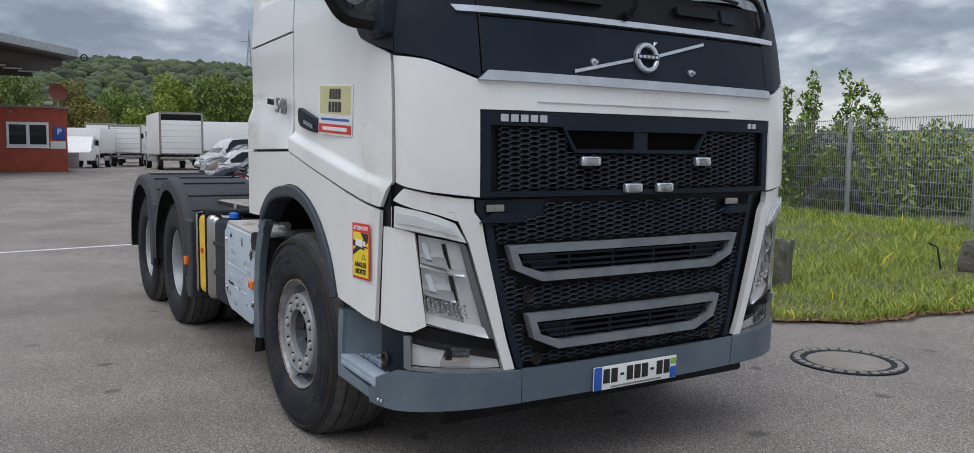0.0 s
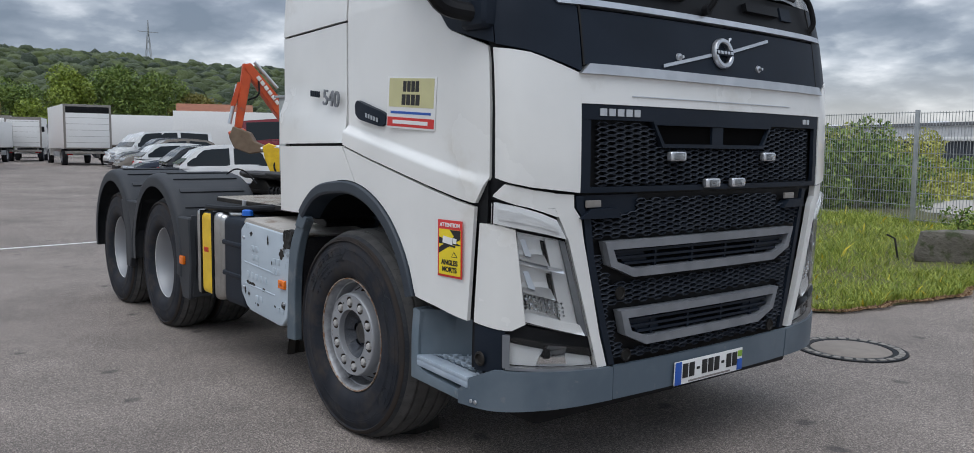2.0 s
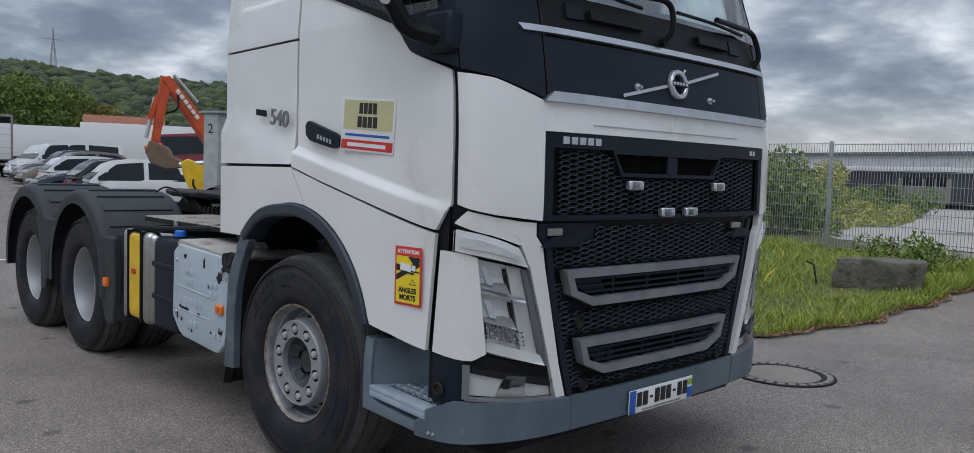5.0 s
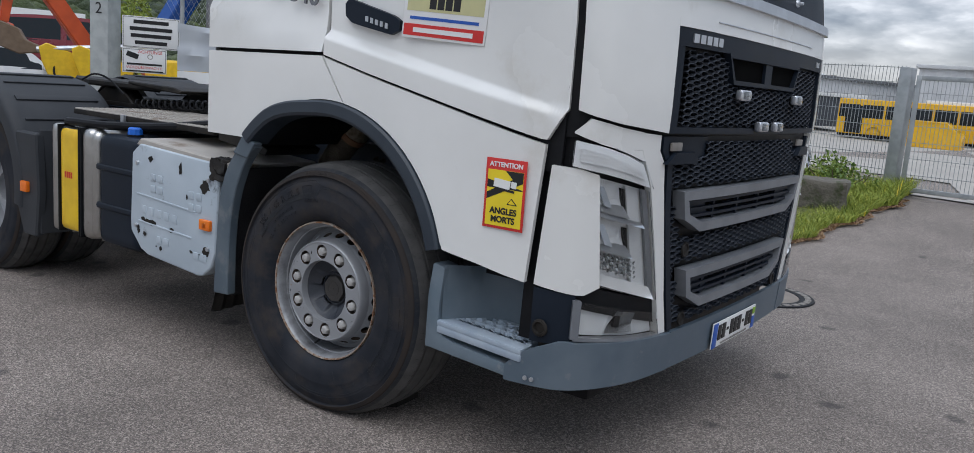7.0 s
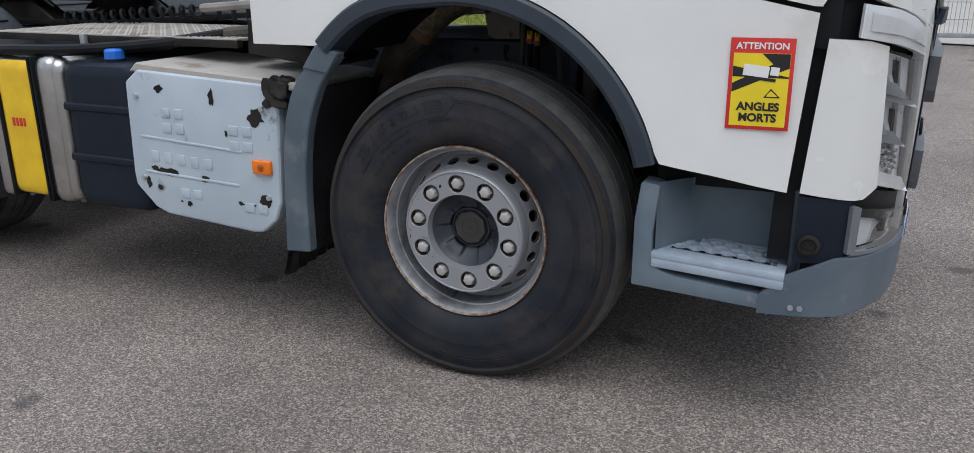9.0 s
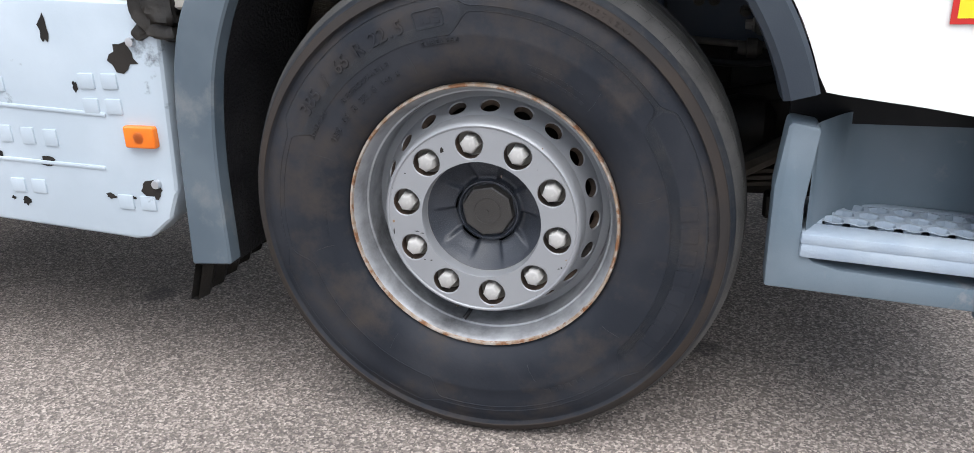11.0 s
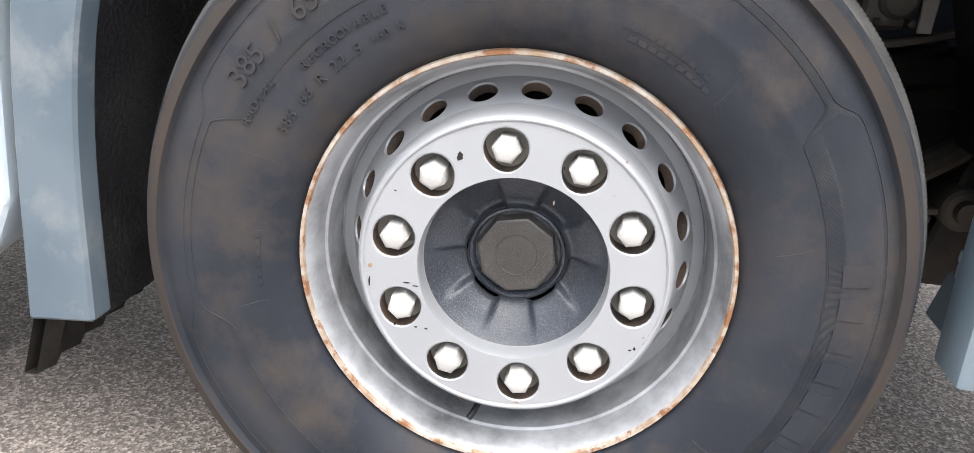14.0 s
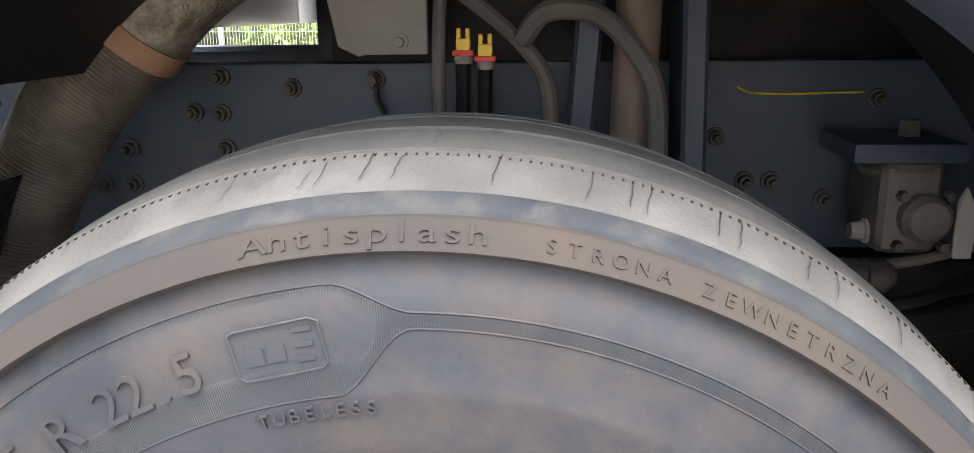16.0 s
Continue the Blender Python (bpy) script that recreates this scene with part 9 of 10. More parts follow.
def beam(a, b, w0, w1, thick, material, name, parent, label=""):
    """A tapering box girder from a to b."""
    a, b = Vector(a), Vector(b)
    d = (b - a).normalized()
    side_ = d.cross(Vector((0, 0, 1)))
    side_ = side_.normalized() if side_.length > 0.01 else Vector((1, 0, 0))
    up = side_.cross(d)
    bm = bmesh.new()
    vs = []
    for p, w in ((a, w0), (b, w1)):
        vs.append([bm.verts.new(p + up * u * w / 2 + side_ * s * thick / 2) for u, s in ((-1, -1), (-1, 1), (1, 1), (1, -1))])
    bm.faces.new(vs[0])
    bm.faces.new(vs[1][::-1])
    for k in range(4):
        bm.faces.new((vs[0][k], vs[0][(k + 1) % 4], vs[1][(k + 1) % 4], vs[1][k]))
    bmesh.ops.bevel(bm, geom=bm.edges[:], offset=0.02, segments=2, affect="EDGES")
    return part(name, bm, material, parent, label)


exb = Vector((-13.4, 6.6, height(-13.4, 6.6)))
exc = thing("excavator", "orange excavator with raised arm and earthy bucket", "excavator", at=Matrix.Translation(exb))
R_ = lambda p: tuple(Vector(p) - exb)
apex = (-14.9, 4.33, 3.34)
foot = (-14.75, 6.05, 1.10)
beam(R_((-14.88, 5.02, 2.50)), R_(apex), 0.32, 0.20, 0.20, ORANGE, "boom", exc)
beam(R_(foot), R_((-14.88, 4.98, 2.56)), 0.34, 0.32, 0.22, ORANGE, "boom_base", exc)
beam(R_((-14.9, 4.38, 3.36)), R_((-14.95, 4.14, 1.90)), 0.24, 0.15, 0.17, ORANGE, "dipper", exc)
part("cylinder", rod([R_((-14.80, 5.05, 2.85)), R_((-14.85, 4.52, 3.42))], 0.04, 10), CHROME, exc)
part("cylinder", rod([R_((-15.0, 4.16, 2.9)), R_((-15.05, 3.98, 2.0))], 0.045, 10), CHROME, exc)
beam(R_((-14.97, 4.22, 2.95)), R_((-15.03, 4.05, 2.40)), 0.12, 0.12, 0.12, ORANGE, "ram_body", exc)
part("hose", rod(bend([R_((-14.9, 4.6, 3.2)), R_((-14.7, 4.55, 2.7)), R_((-14.85, 4.35, 2.55))], 6), 0.022, 8), BLACK, exc)
for i in range(6):
    part("maker_block", box((0.02, 0.09, 0.11), R_((-14.755, 5.02 - 0.088 * i, 2.52 + 0.106 * i)), 0.01, turn=pose(0, 0, 0, 40, 0, 0)), PRINTWHITE, exc)
part("linkage", box((0.3, 0.35, 0.16), R_((-15.0, 4.15, 1.78)), 0.04, turn=pose(0, 0, 0, 20, 10, 0)), ORANGE, exc)
bk = prism([(-0.42, 0.28), (-0.46, 0.02), (-0.30, -0.20), (0.05, -0.26), (0.38, -0.14), (0.42, -0.02), (0.10, 0.04), (-0.05, 0.22)], -0.38, 0.38, "y", 0.02)
bkt = part("bucket", bk, DIRT, exc, "earthy steel bucket")
bkt.matrix_basis = Matrix.Translation(R_((-14.85, 4.40, 1.58))) @ pose(0, 0, 0, 0, 12, 62)
part("upper_body", box((2.0, 1.6, 0.55), (0.3, 0.6, 1.05), 0.12, 3), ORANGE, exc)
for sg in (-1, 1):
    part("track", box((2.8, 0.42, 0.7), (0.2, 0.6 + sg * 0.9, 0.36), 0.30, 4), BLACK, exc)

yl = thing("loader", "yellow loader with dented lifting arm", "loader", at=g_at(-12.6, 5.0, 0))
arm = prism([(-0.55, 1.42), (-0.42, 1.50), (0.35, 1.22), (0.50, 1.10), (0.48, 0.35), (0.10, 0.38), (-0.35, 0.78), (-0.5, 1.15)], -0.06, 0.06, "y", 0.015)
a_ = part("arm_plate", arm, YELLOW, yl)
a_.matrix_basis = pose(-0.55, -0.45, 0.05, 0, 0, 60)
a2 = part("arm_plate", prism([(-0.55, 1.42), (-0.42, 1.50), (0.35, 1.22), (0.50, 1.10), (0.48, 0.35), (0.10, 0.38), (-0.35, 0.78), (-0.5, 1.15)], -0.06, 0.06, "y", 0.015), YELLOW, yl)
a2.matrix_basis = pose(-0.05, -0.1, 0.05, 0, 0, 60)
part("hose", rod(bend([(-0.72, -0.62, 1.38), (-0.62, -0.75, 1.0), (-0.45, -0.55, 0.75), (-0.30, -0.20, 0.6)], 8), 0.02, 8), BLACK, yl)
part("ram", rod([(-0.85, -0.95, 1.42), (0.2, 0.6, 1.62)], 0.05, 10), CHROME, yl)
part("body", box((1.6, 2.4, 0.9), (0.9, 1.8, 0.95), 0.10, 3), YELLOW, yl)
part("strut", box((0.12, 1.6, 0.12), (0.3, 0.7, 1.05), 0.02, turn=pose(0, 0, 0, 25, 0, -20)), YELLOW, yl)
for dx, dy in ((0.3, 1.0), (0.3, 2.8), (1.6, 1.0), (1.6, 2.8)):
    part("wheel", spin([(0.0, -0.15), (0.25, -0.16), (0.48, -0.18), (0.52, -0.1), (0.52, 0.15)], 20, "y", at=(dx, dy, 0.5)), RUBBER, yl)

# blue boom lift: basket high above, arm down to its chassis
BLUE = CARPAINT["blue"]
lb_ = Vector((-20.0, 13.0, height(-20.0, 13.0)))
lift = thing("boom_lift", "blue boom lift with raised wire basket", "boom lift", at=Matrix.Translation(lb_))
Q_ = lambda p: tuple(Vector(p) - lb_)
u = Vector((-0.80, 0.60, 0)).normalized()
v_ = Vector((-0.60, -0.80, 0)).normalized()
bc = Vector((-20.9, 5.82, 7.92))
fl_ = part("basket_floor", box((2.4, 1.1, 0.16), (0, 0, 0), 0.01), BLUE, lift)
fl_.matrix_basis = Matrix.Translation(Q_(bc)) @ Matrix((u, v_, Vector((0, 0, 1)))).transposed().to_4x4()
for i in range(6):
    part("floor_rib", box((0.06, 1.06, 0.03), (-1.0 + 0.4 * i, 0, -0.095)), BLUE, fl_)
part("floor_grid", box((2.25, 0.95, 0.012), (0, 0, -0.086)), GRIME, fl_)
for z in (0.35, 0.72, 1.10):
    part("basket_rail", rod([(-1.18, -0.53, z), (1.18, -0.53, z), (1.18, 0.53, z), (-1.18, 0.53, z), (-1.18, -0.53, z)], 0.024, 6), BLUE, fl_)
for x, y in ((-1.18, -0.53), (-0.40, -0.53), (0.40, -0.53), (1.18, -0.53), (1.18, 0.53), (0.40, 0.53), (-0.40, 0.53), (-1.18, 0.53), (1.18, 0.0), (-1.18, 0.0)):
    part("upright", rod([(x, y, 0.0), (x, y, 1.10)], 0.022, 6), BLUE, fl_)
part("control_box", box((0.32, 0.42, 0.40), (0.95, -0.40, 0.95), 0.05), BLUE, fl_)
part("document_box", box((0.3, 0.14, 0.62), (0.55, -0.42, 0.45), 0.03), GRIME, fl_)
beam(Q_((-20.64, 6.50, 7.80)), Q_((-19.50, 7.25, 8.88)), 0.24, 0.30, 0.24, BLUE, "jib", lift)
part("jib_ram", rod([Q_((-20.45, 6.62, 7.78)), Q_((-19.75, 7.10, 8.45))], 0.045, 8), BLACK, lift)
beam(Q_((-19.52, 7.18, 8.95)), Q_((-19.30, 8.45, 7.25)), 0.30, 0.46, 0.32, BLUE, "boom", lift)
beam(Q_((-19.32, 8.30, 7.45)), Q_((-20.2, 14.4, 1.9)), 0.5, 0.55, 0.4, BLUE, "main_boom", lift)
part("knuckle", spin([(0.0, -0.16), (0.20, -0.16), (0.20, 0.16), (0.0, 0.16)], 20, "y", at=Q_((-19.50, 7.22, 8.88))), BLUE, lift)
part("turntable", box((2.6, 2.2, 1.0), (0, 1.4, 1.45), 0.15, 3), BLUE, lift)
part("chassis", box((2.8, 2.2, 0.5), (0, 1.2, 0.7), 0.1, 2), BLACK, lift)
for dx, dy in ((-1.2, 0.1), (1.2, 0.1), (-1.2, 2.3), (1.2, 2.3)):
    part("wheel", spin([(0.0, -0.18), (0.3, -0.18), (0.46, -0.2), (0.5, -0.1), (0.5, 0.2)], 20, "y", at=(dx, dy, 0.5)), RUBBER, lift)

bm_ = thing("telehandler", "blue machine with grey glazed operator cab", "machine", at=g_at(-14.5, 9.1, 38))
part("operator_cab", box((1.15, 1.1, 1.5), (0.1, 0.0, 2.30), 0.12, 3), FRAMEGREY, bm_)
for dx, dy, wx, wy in ((0.1, 0.0, 1.17, 0.84), (0.1, 0.0, 0.88, 1.12)):
    part("cab_window", box((wx, wy, 0.95), (dx, dy, 2.45), 0.06, 3), CARGLASS, bm_)
part("work_lamp", box((0.16, 0.12, 0.14), (0.5, -0.5, 3.12), 0.03, 2), BLACK, bm_)
beam((-1.3, -0.9, 1.9), (-0.55, 0.6, 4.1), 0.45, 0.5, 0.4, BLUE, "boom", bm_)
part("body", box((2.6, 1.8, 0.8), (0, 0.4, 0.9), 0.1, 3), BLUE, bm_)
for dx, dy in ((-1.0, -0.5), (1.0, -0.5), (-1.0, 1.3), (1.0, 1.3)):
    part("wheel", spin([(0.0, -0.15), (0.25, -0.16), (0.48, -0.18), (0.52, -0.1), (0.52, 0.15)], 20, "y", at=(dx, dy, 0.5)), RUBBER, bm_)

# ---- gate pillar with signs, tarpaulin fence ----
PILLAR = surface("pale_steel_pillar", (0.40, 0.42, 0.41), (0.33, 0.35, 0.345), rough=0.5, grain=40, bump=0.1)
pil = thing("gate_pillar", "pale grey steel pillar with painted number", "pillar", at=g_at(-6.86, 1.68, 24))
part("shaft", box((0.235, 0.235, 2.15), (0, 0, 1.075), 0.012), PILLAR, pil)
part("cap_plate", box((0.34, 0.30, 0.03), (0, 0, 2.16), 0.006), GALV, pil)
words("painted_number", "2", 0.18, PRINTBLACK, pil, frame_at((0.0, -0.119, 1.94), (1, 0, 0), (0, 0, 1)), 0.001)


def notice(name, label, o, right, w, h, group=""):
    ob = thing(name, label, "sign", at=frame_at(o, right, (0, 0, 1)))
    part("plate", box((w, h, 0.006), (0, 0, 0), 0.002), PRINTWHITE, ob)
    for x0, y0, ww, hh in ((0, h / 2 - 0.012, w - 0.02, 0.004), (0, -h / 2 + 0.012, w - 0.02, 0.004), (-w / 2 + 0.012, 0, 0.004, h - 0.02), (w / 2 - 0.012, 0, 0.004, h - 0.02)):
        part("border", box((ww, hh, 0.002), (x0, y0, 0.0042)), PRINTBLACK, ob, smooth=False)
    part("hanger", box((w * 0.8, 0.03, 0.03), (0, h * 0.3, -0.018)), GALV, ob)
    return ob


sd = Vector((0.52, 0.85, 0))
s0_ = Vector((-6.72, 1.78, 0))
n1 = notice("address_board", "white address board on the gate pillar", s0_ + sd * 0.33 + Vector((0, 0, 1.715)), sd, 0.62, 0.36)
for i, w in enumerate((0.38, 0.46, 0.44, 0.35)):
    part("line_bar", box((w, 0.042, 0.002), (0, 0.118 - 0.078 * i, 0.0042)), PRINTBLACK, n1, smooth=False)
n2 = notice("camera_notice", "white video surveillance notice under the board", s0_ + sd * 0.26 + Vector((0, 0, 1.39)), sd, 0.48, 0.28)
words("notice_lettering", "ACHTUNG!", 0.050, RED, n2, Matrix.Translation((0.06, 0.100, 0.0042)), 0.0006)
words("notice_lettering", "VIDEOÜBERWACHT!", 0.042, RED, n2, Matrix.Translation((0.0, -0.080, 0.0042)), 0.0006)
part("line_bar", box((0.38, 0.022, 0.002), (0, -0.040, 0.0042)), PRINTBLACK, n2, smooth=False)
part("line_bar", box((0.40, 0.012, 0.002), (0, -0.118, 0.0042)), PRINTBLACK, n2, smooth=False)
part("camera_mark", box((0.13, 0.06, 0.002), (-0.13, 0.06, 0.0042), 0, turn=pose(0, 0, 0, 0, 0, -18)), PRINTBLACK, n2, smooth=False)
part("camera_mark", spin([(0.022, 0.0), (0.026, 0.002), (0.030, 0.0)], 20, "z", at=(0.06, 0.05, 0.0036)), GRIME, n2)
tarp_m = surface("grey_tarpaulin", (0.46, 0.49, 0.53), (0.52, 0.55, 0.58), rough=0.5, scale=2, grain=8, bump=0.2)
tf = thing("tarpaulin_fence", "grey and white tarpaulin hung on a wire fence", "fence", at=Matrix.Translation(s0_ + sd * 0.62) @ pose(0, 0, 0, 0, 0, math.degrees(math.atan2(sd.y, sd.x))))
for nm_, z0, z1, mm in (("grey_sheet", 1.31, 1.86, tarp_m), ("white_sheet", 0.30, 1.305, PRINTWHITE)):
    b = bmesh.new()
    rows = []
    for i in range(50):
        x = 4.2 * i / 49
        rows.append([b.verts.new((x, 0.02 * math.sin(3 * x + 2 * k) + 0.012 * noise.noise((x * 3, k, 0)), z0 + (z1 - z0) * k / 6 - (0.03 * abs(math.sin(3.3 * x)) if k == 6 and nm_ == "grey_sheet" else 0))) for k in range(7)])
    for a, c in zip(rows, rows[1:]):
        for k in range(6):
            b.faces.new((a[k], c[k], c[k + 1], a[k + 1]))
    part(nm_, b, mm, tf)
for i in range(3):
    part("post", rod([(0.05 + 2.05 * i, 0.06, height(-6, 5) - 0.05), (0.05 + 2.05 * i, 0.06, 2.22)], 0.025, 8), GALV, tf)
wire = bmesh.new()
for i in range(70):
    x = 0.06 * i
    for d in (1, -1):
        wire = rod([(x, 0.05, 1.86), (x + d * 0.18, 0.05, 2.20)], 0.002, 3, wire)
tagged(part("wire_netting", wire, GALV, tf, smooth=False), kind="stuff")
for z in (0.3, 1.3, 2.20):
    part("tension_wire", rod([(0, 0.05, z), (4.2, 0.05, z)], 0.003, 4), GALV, tf)
part("dark_patch", box((0.5, 0.01, 0.28), (2.9, -0.03, 0.9), 0.002), GRIME, tf)
bush("bush", "bright green bush behind the parked cars", [(-27.5 + rb.uniform(-1, 1), 10.2 + rb.uniform(-0.5, 0.5), rb.uniform(0.5, 1.8), 0.45) for _ in range(12)], 2600, 0.06, SPRING, 31, 6)
bush("bush", "light green shrub behind the signs", [(-14.7 + rb.uniform(-0.6, 0.6), 6.9 + rb.uniform(-0.5, 0.5), rb.uniform(0.8, 2.6), 0.35) for _ in range(12)], 2600, 0.05, SPRING, 33, 6)

# ---- buildings ----
BRICKRED = surface("red_facade_paint", (0.42, 0.085, 0.045), (0.36, 0.07, 0.038), rough=0.7, scale=2, grain=30, bump=0.2)
ROOFTILE = surface("weathered_roof_tiles", (0.33, 0.135, 0.075), (0.24, 0.095, 0.06), rough=0.8, scale=1.2, grain=5, bump=0.5, spread=0.4, depth=0.05)
DARKWOOD = surface("dark_soffit_boards", (0.04, 0.03, 0.027), (0.06, 0.045, 0.04), rough=0.6, grain=10, bump=0.3)
off_z = height(-46, 0)
office = thing("office_building", "low red office with white window and blue parking sign", "building", at=Matrix.Translation((-45.5, 0, off_z)))
part("wall", box((8, 14, 3.35), (-4, -5.0, 1.675), 0.02), BRICKRED, office)
part("flat_roof", box((8.3, 14.3, 0.12), (-4, -5.0, 3.40), 0.02), GRIME, office)
win = part("window", box((0.08, 1.95, 1.30), (0.02, 0.15, 1.95), 0.01), PRINTWHITE, office, "white framed window")
for y in (-0.32, 0.62):
    part("pane", box((0.03, 0.78, 1.02), (0.055, y, 1.95), 0.005), CARGLASS, win)
part("sill", box((0.16, 2.05, 0.06), (0.06, 0.15, 1.27), 0.005), PRINTWHITE, win)
sgn = part("parking_sign", box((0.03, 0.52, 0.68), (0.04, 1.62, 2.05), 0.004), BLUEPRINT, office, "blue parking sign")
words("sign_letter", "P", 0.42, PRINTWHITE, sgn, frame_at((0.058, 1.62, 2.12), (0, 1, 0), (0, 0, 1)), 0.002, bold=0.01)
part("notice_plate", box((0.03, 0.72, 0.40), (0.04, 1.55, 1.42), 0.004), PRINTWHITE, office)
part("small_lamp", box((0.2, 0.16, 0.12), (0.1, -0.6, 3.1), 0.03), GRIME, office)
dish = part("satellite_dish", spin([(0.0, 0.0), (0.2, 0.02), (0.4, 0.09), (0.48, 0.14)], 28, "x"), surface("rust_red_dish", (0.20, 0.05, 0.03), rough=0.6), office, "rust red satellite dish")
dish.matrix_basis = pose(0.1, 1.55, 4.15, 0, -15, 20)
part("dish_mast", rod([(0.0, 1.6, 3.3), (0.0, 1.6, 4.15)], 0.04, 8), GALV, office)
part("flood_lamp", box((0.25, 0.4, 0.18), (0.1, 1.15, 3.62), 0.04), PRINTWHITE, office)
part("wall_unit", box((0.35, 0.55, 0.8), (-0.6, 2.3, 0.6), 0.03), GRIME, office)
can = thing("canopy", "dark timber canopy roof with pale fascia and strip lamps", "roof", at=Matrix.Translation((0, 0, 0)))
poly = [(-42.6, 2.30), (-36.0, -2.62), (-36.0, -15), (-50, -15), (-50, 0)]
part("deck", prism(poly, 6.02, 6.22, "z", 0.02), DARKWOOD, can)
part("fascia", prism([(-42.65, 2.36), (-35.95, -2.58), (-35.98, -2.76), (-42.6, 2.18)], 6.12, 6.50, "z", 0.01), GALV, can)
sof = prism([(-43.5, 1.7), (-37.0, -3.1), (-37.0, -15), (-50, -15), (-50, 0)], 5.70, 6.02, "z", 0.02)
part("soffit", sof, DARKWOOD, can)
for i in range(7):
    part("beam", box((0.16, 9.0, 0.30), (-47.5 + 1.5 * i, -3.9 - 0.75 * i, 5.56), 0.02), DARKWOOD, can)
    st_ = part("strip_lamp", box((0.18, 1.6, 0.07), (-46.75 + 1.5 * i, 0.0 - 0.80 * i, 5.62), 0.02), PRINTWHITE, can)
for x, y in ((-37.5, -8.5), (-44.5, -8.5)):
    part("column", box((0.3, 0.3, 6.0), (x, y, 3.0), 0.02), GALV, can)
part("downpipe", spin([(0.12, 0.0), (0.16, 0.03), (0.18, 0.0)], 16, "x", at=(-42.5, 2.6, 6.1)), BLACK, can)

bar = thing("tiled_barn", "old barn with weathered red tiled roof", "building", at=Matrix.Translation((-108.3, 38.0, 0.0)) @ pose(0, 0, 0, 0, 0, 70))
part("wall", box((9.2, 8, 4.3), (0, 0, 2.15), 0.02), GRIME, bar)
part("roof", prism([(-4.6, 4.2), (0, 7.1), (4.6, 4.2), (4.4, 4.1), (0, 6.8), (-4.4, 4.1)], -4.9, 4.9, "x", 0.02), ROOFTILE, bar)
METAL = surface("ribbed_metal_wall", (0.62, 0.63, 0.64), (0.55, 0.56, 0.57), rough=0.45, scale=0.6, grain=3, bump=0.2)
SLATE = surface("dark_ribbed_wall", (0.035, 0.042, 0.055), (0.05, 0.058, 0.07), rough=0.5, scale=0.6, grain=3, bump=0.2)
ROOFG = surface("grey_roof", (0.12, 0.125, 0.135), (0.17, 0.175, 0.18), rough=0.7, scale=0.5, grain=2, bump=0.2)


def hall(name, label, x, y, turn, L, W, H, wall, roof, ribs=0, z=None):
    ob = thing(name, label, "building", at=Matrix.Translation((x, y, height(x, y) if z is None else z)) @ pose(0, 0, 0, 0, 0, turn))
    part("wall", box((L, W, H), (0, 0, H / 2), 0.03), wall, ob)
    part("roof", box((L + 0.6, W + 0.6, 0.35), (0, 0, H + 0.17), 0.04), roof, ob)
    for i in range(ribs):
        part("wall_rib", box((0.10, 0.10, H - 0.1), (-L / 2 + L * (i + 0.5) / ribs, -W / 2 - 0.04, H / 2), 0.0), wall, ob, smooth=False)
    return ob


sh = hall("storage_hall", "dark ribbed storage hall beyond waste ground", -24, 73, -17, 16, 10, 2.5, SLATE, PRINTWHITE, 24, 0.0)
part("office_front", box((4.5, 0.1, 1.9), (6.0, -5.1, 1.0), 0.02), GRIME, sh)
for i in range(4):
    part("window", box((0.8, 0.1, 0.7), (4.5 + 1.0 * i, -5.16, 1.7), 0.02), CARGLASS, sh)
rf = hall("factory", "long grey factory roof on the horizon", -45, 105, -20, 60, 24, 5.0, METAL, ROOFG, 30, -0.6)
for i in range(7):
    part("skylight", spin([(0.0, 0.5), (1.0, 0.42), (1.6, 0.0)], 16, "z", at=(-26 + 8.5 * i, -6, 5.3)), METAL, rf)
    part("vent", box((0.5, 0.5, 0.7), (-22 + 8.5 * i, 4, 5.7), 0.05), GRIME, rf)
hall("warehouse", "pale ribbed warehouse behind the bus yard", 14, 96, 2, 54, 16, 6.4, METAL, METAL, 90, -0.4)
YARD = surface("pale_concrete_yard", (0.42, 0.395, 0.36), (0.36, 0.335, 0.305), rough=0.9, scale=0.4, grain=6, bump=0.2, spread=0.4)
ym = bmesh.new()
rows = []
for j in range(30):
    y = 9.3 + 78 * (j / 29) ** 1.6
    rows.append([ym.verts.new((x, y, height(x, y) + 0.02)) for x in [path_edge(y) + (32 + (y - 9.3) * 0.6) * i / 16 for i in range(17)]])
for a, b in zip(rows, rows[1:]):
    for i in range(16):
        ym.faces.new((a[i], a[i + 1], b[i + 1], b[i]))
for f in [f for f in ym.faces if f.calc_center_median().x < 0.2 and f.calc_center_median().y < 12]:
    ym.faces.remove(f)
solid("bus_yard", ym, YARD, "pale concrete yard behind the gate", "pavement", kind="structure")
BUSGLASS = CARGLASS


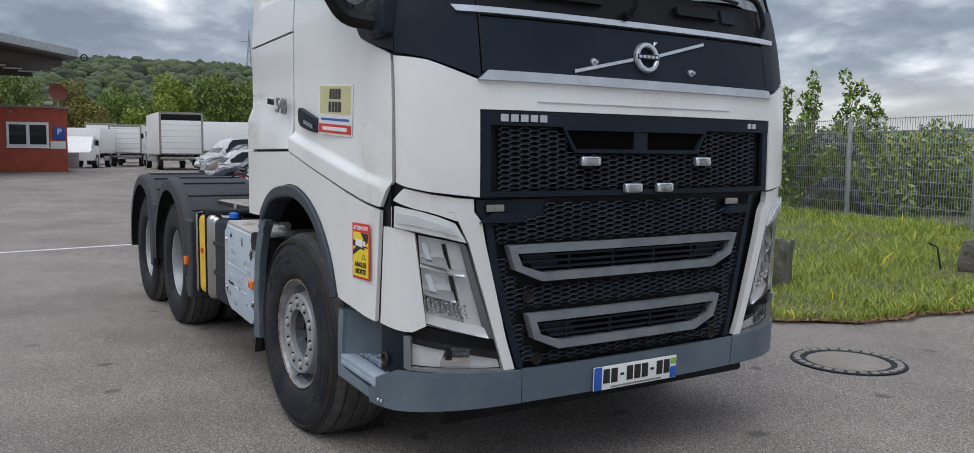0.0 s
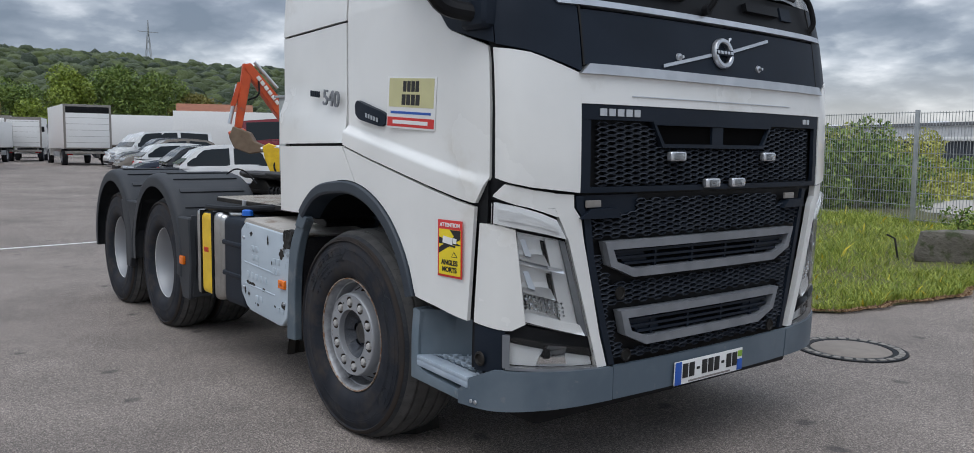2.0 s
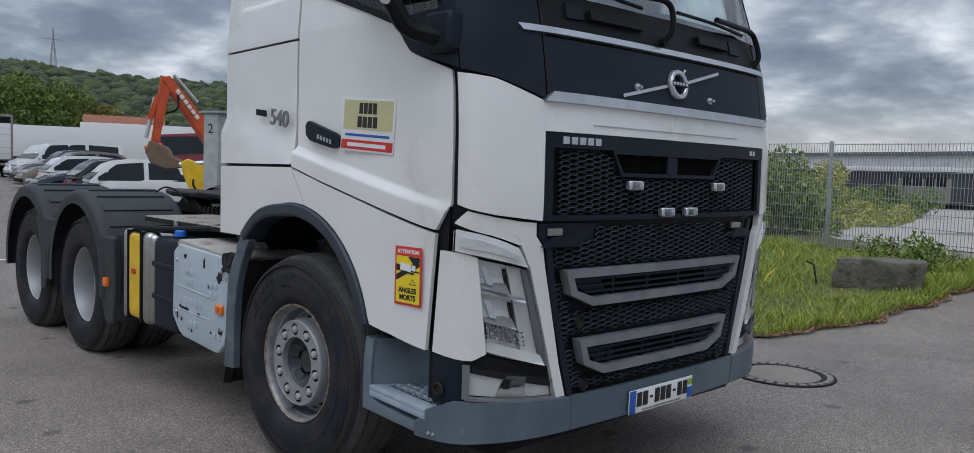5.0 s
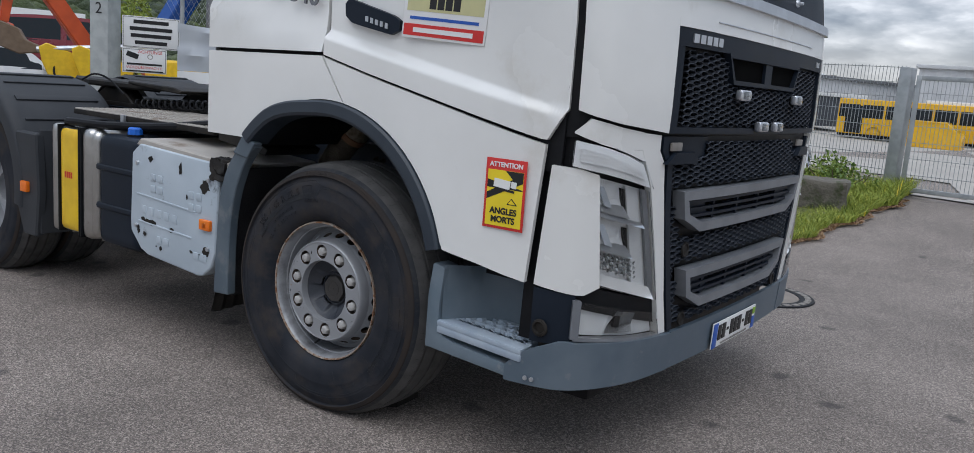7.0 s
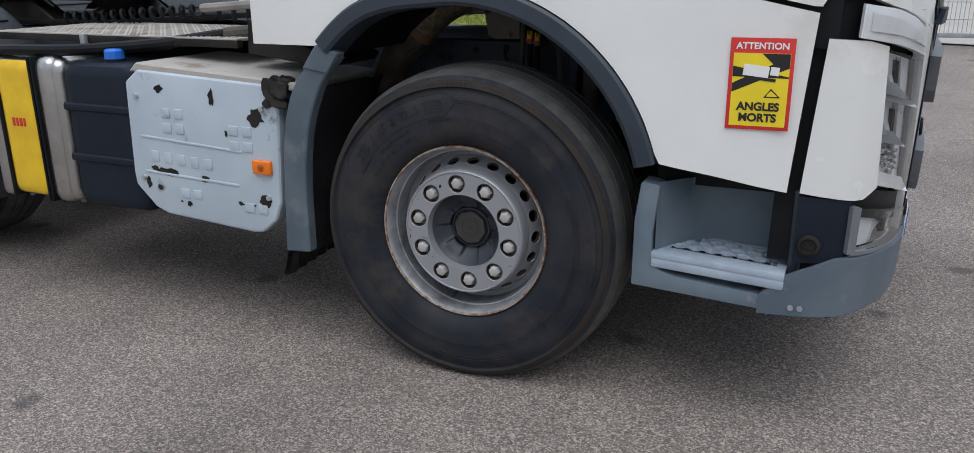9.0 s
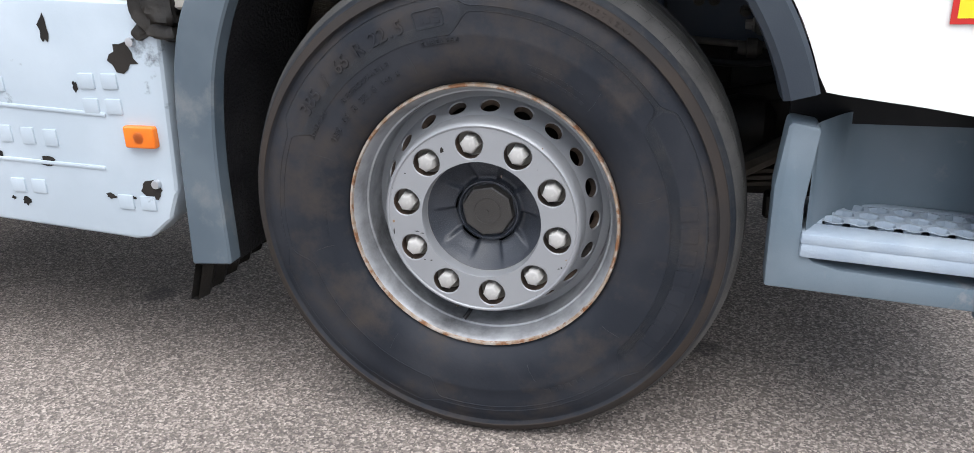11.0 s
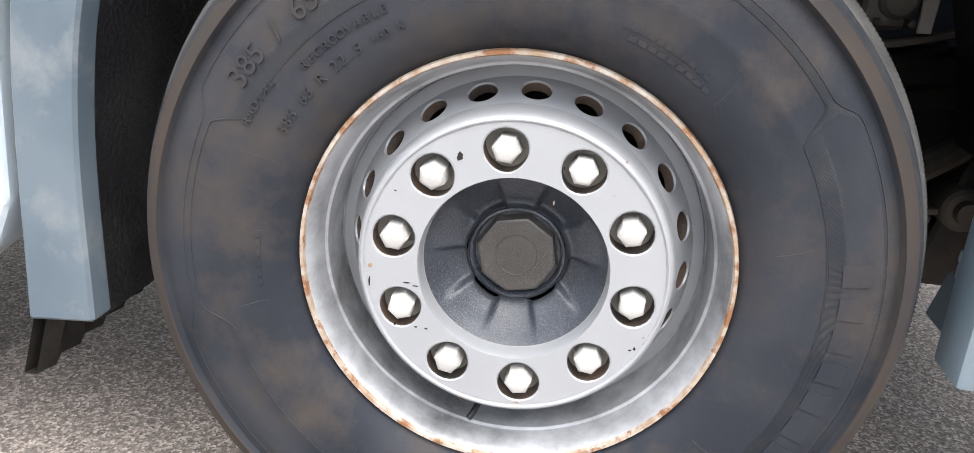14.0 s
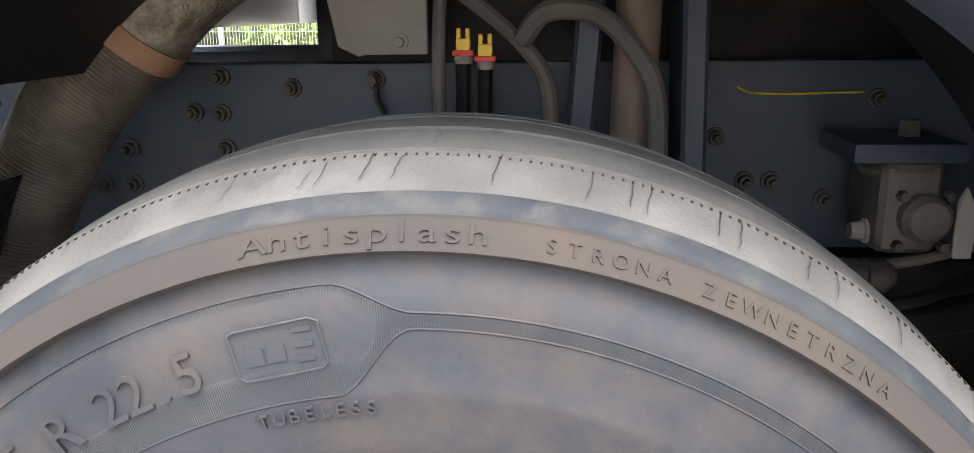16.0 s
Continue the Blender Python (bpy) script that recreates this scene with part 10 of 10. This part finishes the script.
def bus(x, y, turn, paint, label, L=11.5):
    ob = thing("bus", label, "bus", at=Matrix.Translation((x, y, height(x, y) + 0.02)) @ pose(0, 0, 0, 0, 0, turn), group="parked buses")
    part("body", box((L, 2.5, 2.55), (0, 0, 1.65), 0.10, 3), CARPAINT[paint], ob)
    part("roof_unit", box((3.0, 1.6, 0.3), (-L / 4, 0, 3.0), 0.08, 2), PRINTWHITE, ob)
    for i in range(6):
        part("window", box((L / 6 - 0.16, 2.53, 0.95), (-L / 2 + L / 6 * (i + 0.5), 0, 2.05), 0.03), BUSGLASS, ob)
    for dx in (-0.6, 3.6):
        part("door", box((1.2, 2.54, 2.0), (dx, 0, 1.45), 0.03), BUSGLASS, ob)
    for dx in (-L / 2 + 2.6, L / 2 - 2.6):
        for sg in (-1, 1):
            part("wheel", spin([(0.0, -0.02), (0.28, -0.02), (0.46, -0.04), (0.48, 0.1)], 20, "y", at=(dx, sg * 1.24, 0.48)), RUBBER, ob)
    part("skirt", box((L - 0.2, 2.4, 0.3), (0, 0, 0.35), 0.03), BLACK, ob)
    return ob


bus(2.5, 62.0, 181, "yellow", "yellow city bus parked in the yard")
bus(-8.8, 63.5, 181, "yellow", "yellow and white bus standing behind others", 9.5)
bus(-6.0, 69, 179, "white", "white bus behind the yellow ones")
bus(16, 63, 180, "yellow", "yellow bus at the end of the row")
sk_ = thing("skip_container", "yellow open waste container", "container", at=Matrix.Translation((-6.2, 58.0, height(-6.2, 58) + 0.02)))
part("tub", prism([(-1.6, 0.0), (1.6, 0.0), (1.6, 0.9), (0.6, 1.7), (-1.6, 1.7)], -0.9, 0.9, "y", 0.03), CARPAINT["yellow"], sk_)
part("rim", box((2.3, 1.9, 0.1), (-0.5, 0, 1.68), 0.02), CARPAINT["yellow"], sk_)
ms = bmesh.new()
for sx, sy in ((-1, -1), (1, -1), (1, 1), (-1, 1)):
    ms = rod([(0.7 * sx, 0.7 * sy, 0), (0.7 * sx, 0.7 * sy, 26)], 0.09, 5, ms)
for i in range(18):
    z = 1.4 * i
    for a, b in (((-1, -1), (1, -1)), ((1, -1), (1, 1)), ((1, 1), (-1, 1)), ((-1, 1), (-1, -1))):
        ms = rod([(0.7 * a[0], 0.7 * a[1], z), (0.7 * b[0], 0.7 * b[1], z + 1.4)], 0.05, 4, ms)
        ms = rod([(0.7 * a[0], 0.7 * a[1], z), (0.7 * b[0], 0.7 * b[1], z)], 0.05, 4, ms)
solid("lattice_mast", ms, surface("rust_red_lattice", (0.16, 0.06, 0.05), (0.2, 0.12, 0.11), rough=0.7), "rust red lattice crane mast", "mast", at=Matrix.Translation((0.4, 84, height(0.4, 84))) @ pose(0, 0, 0, 0, 0, 20), smooth=False)
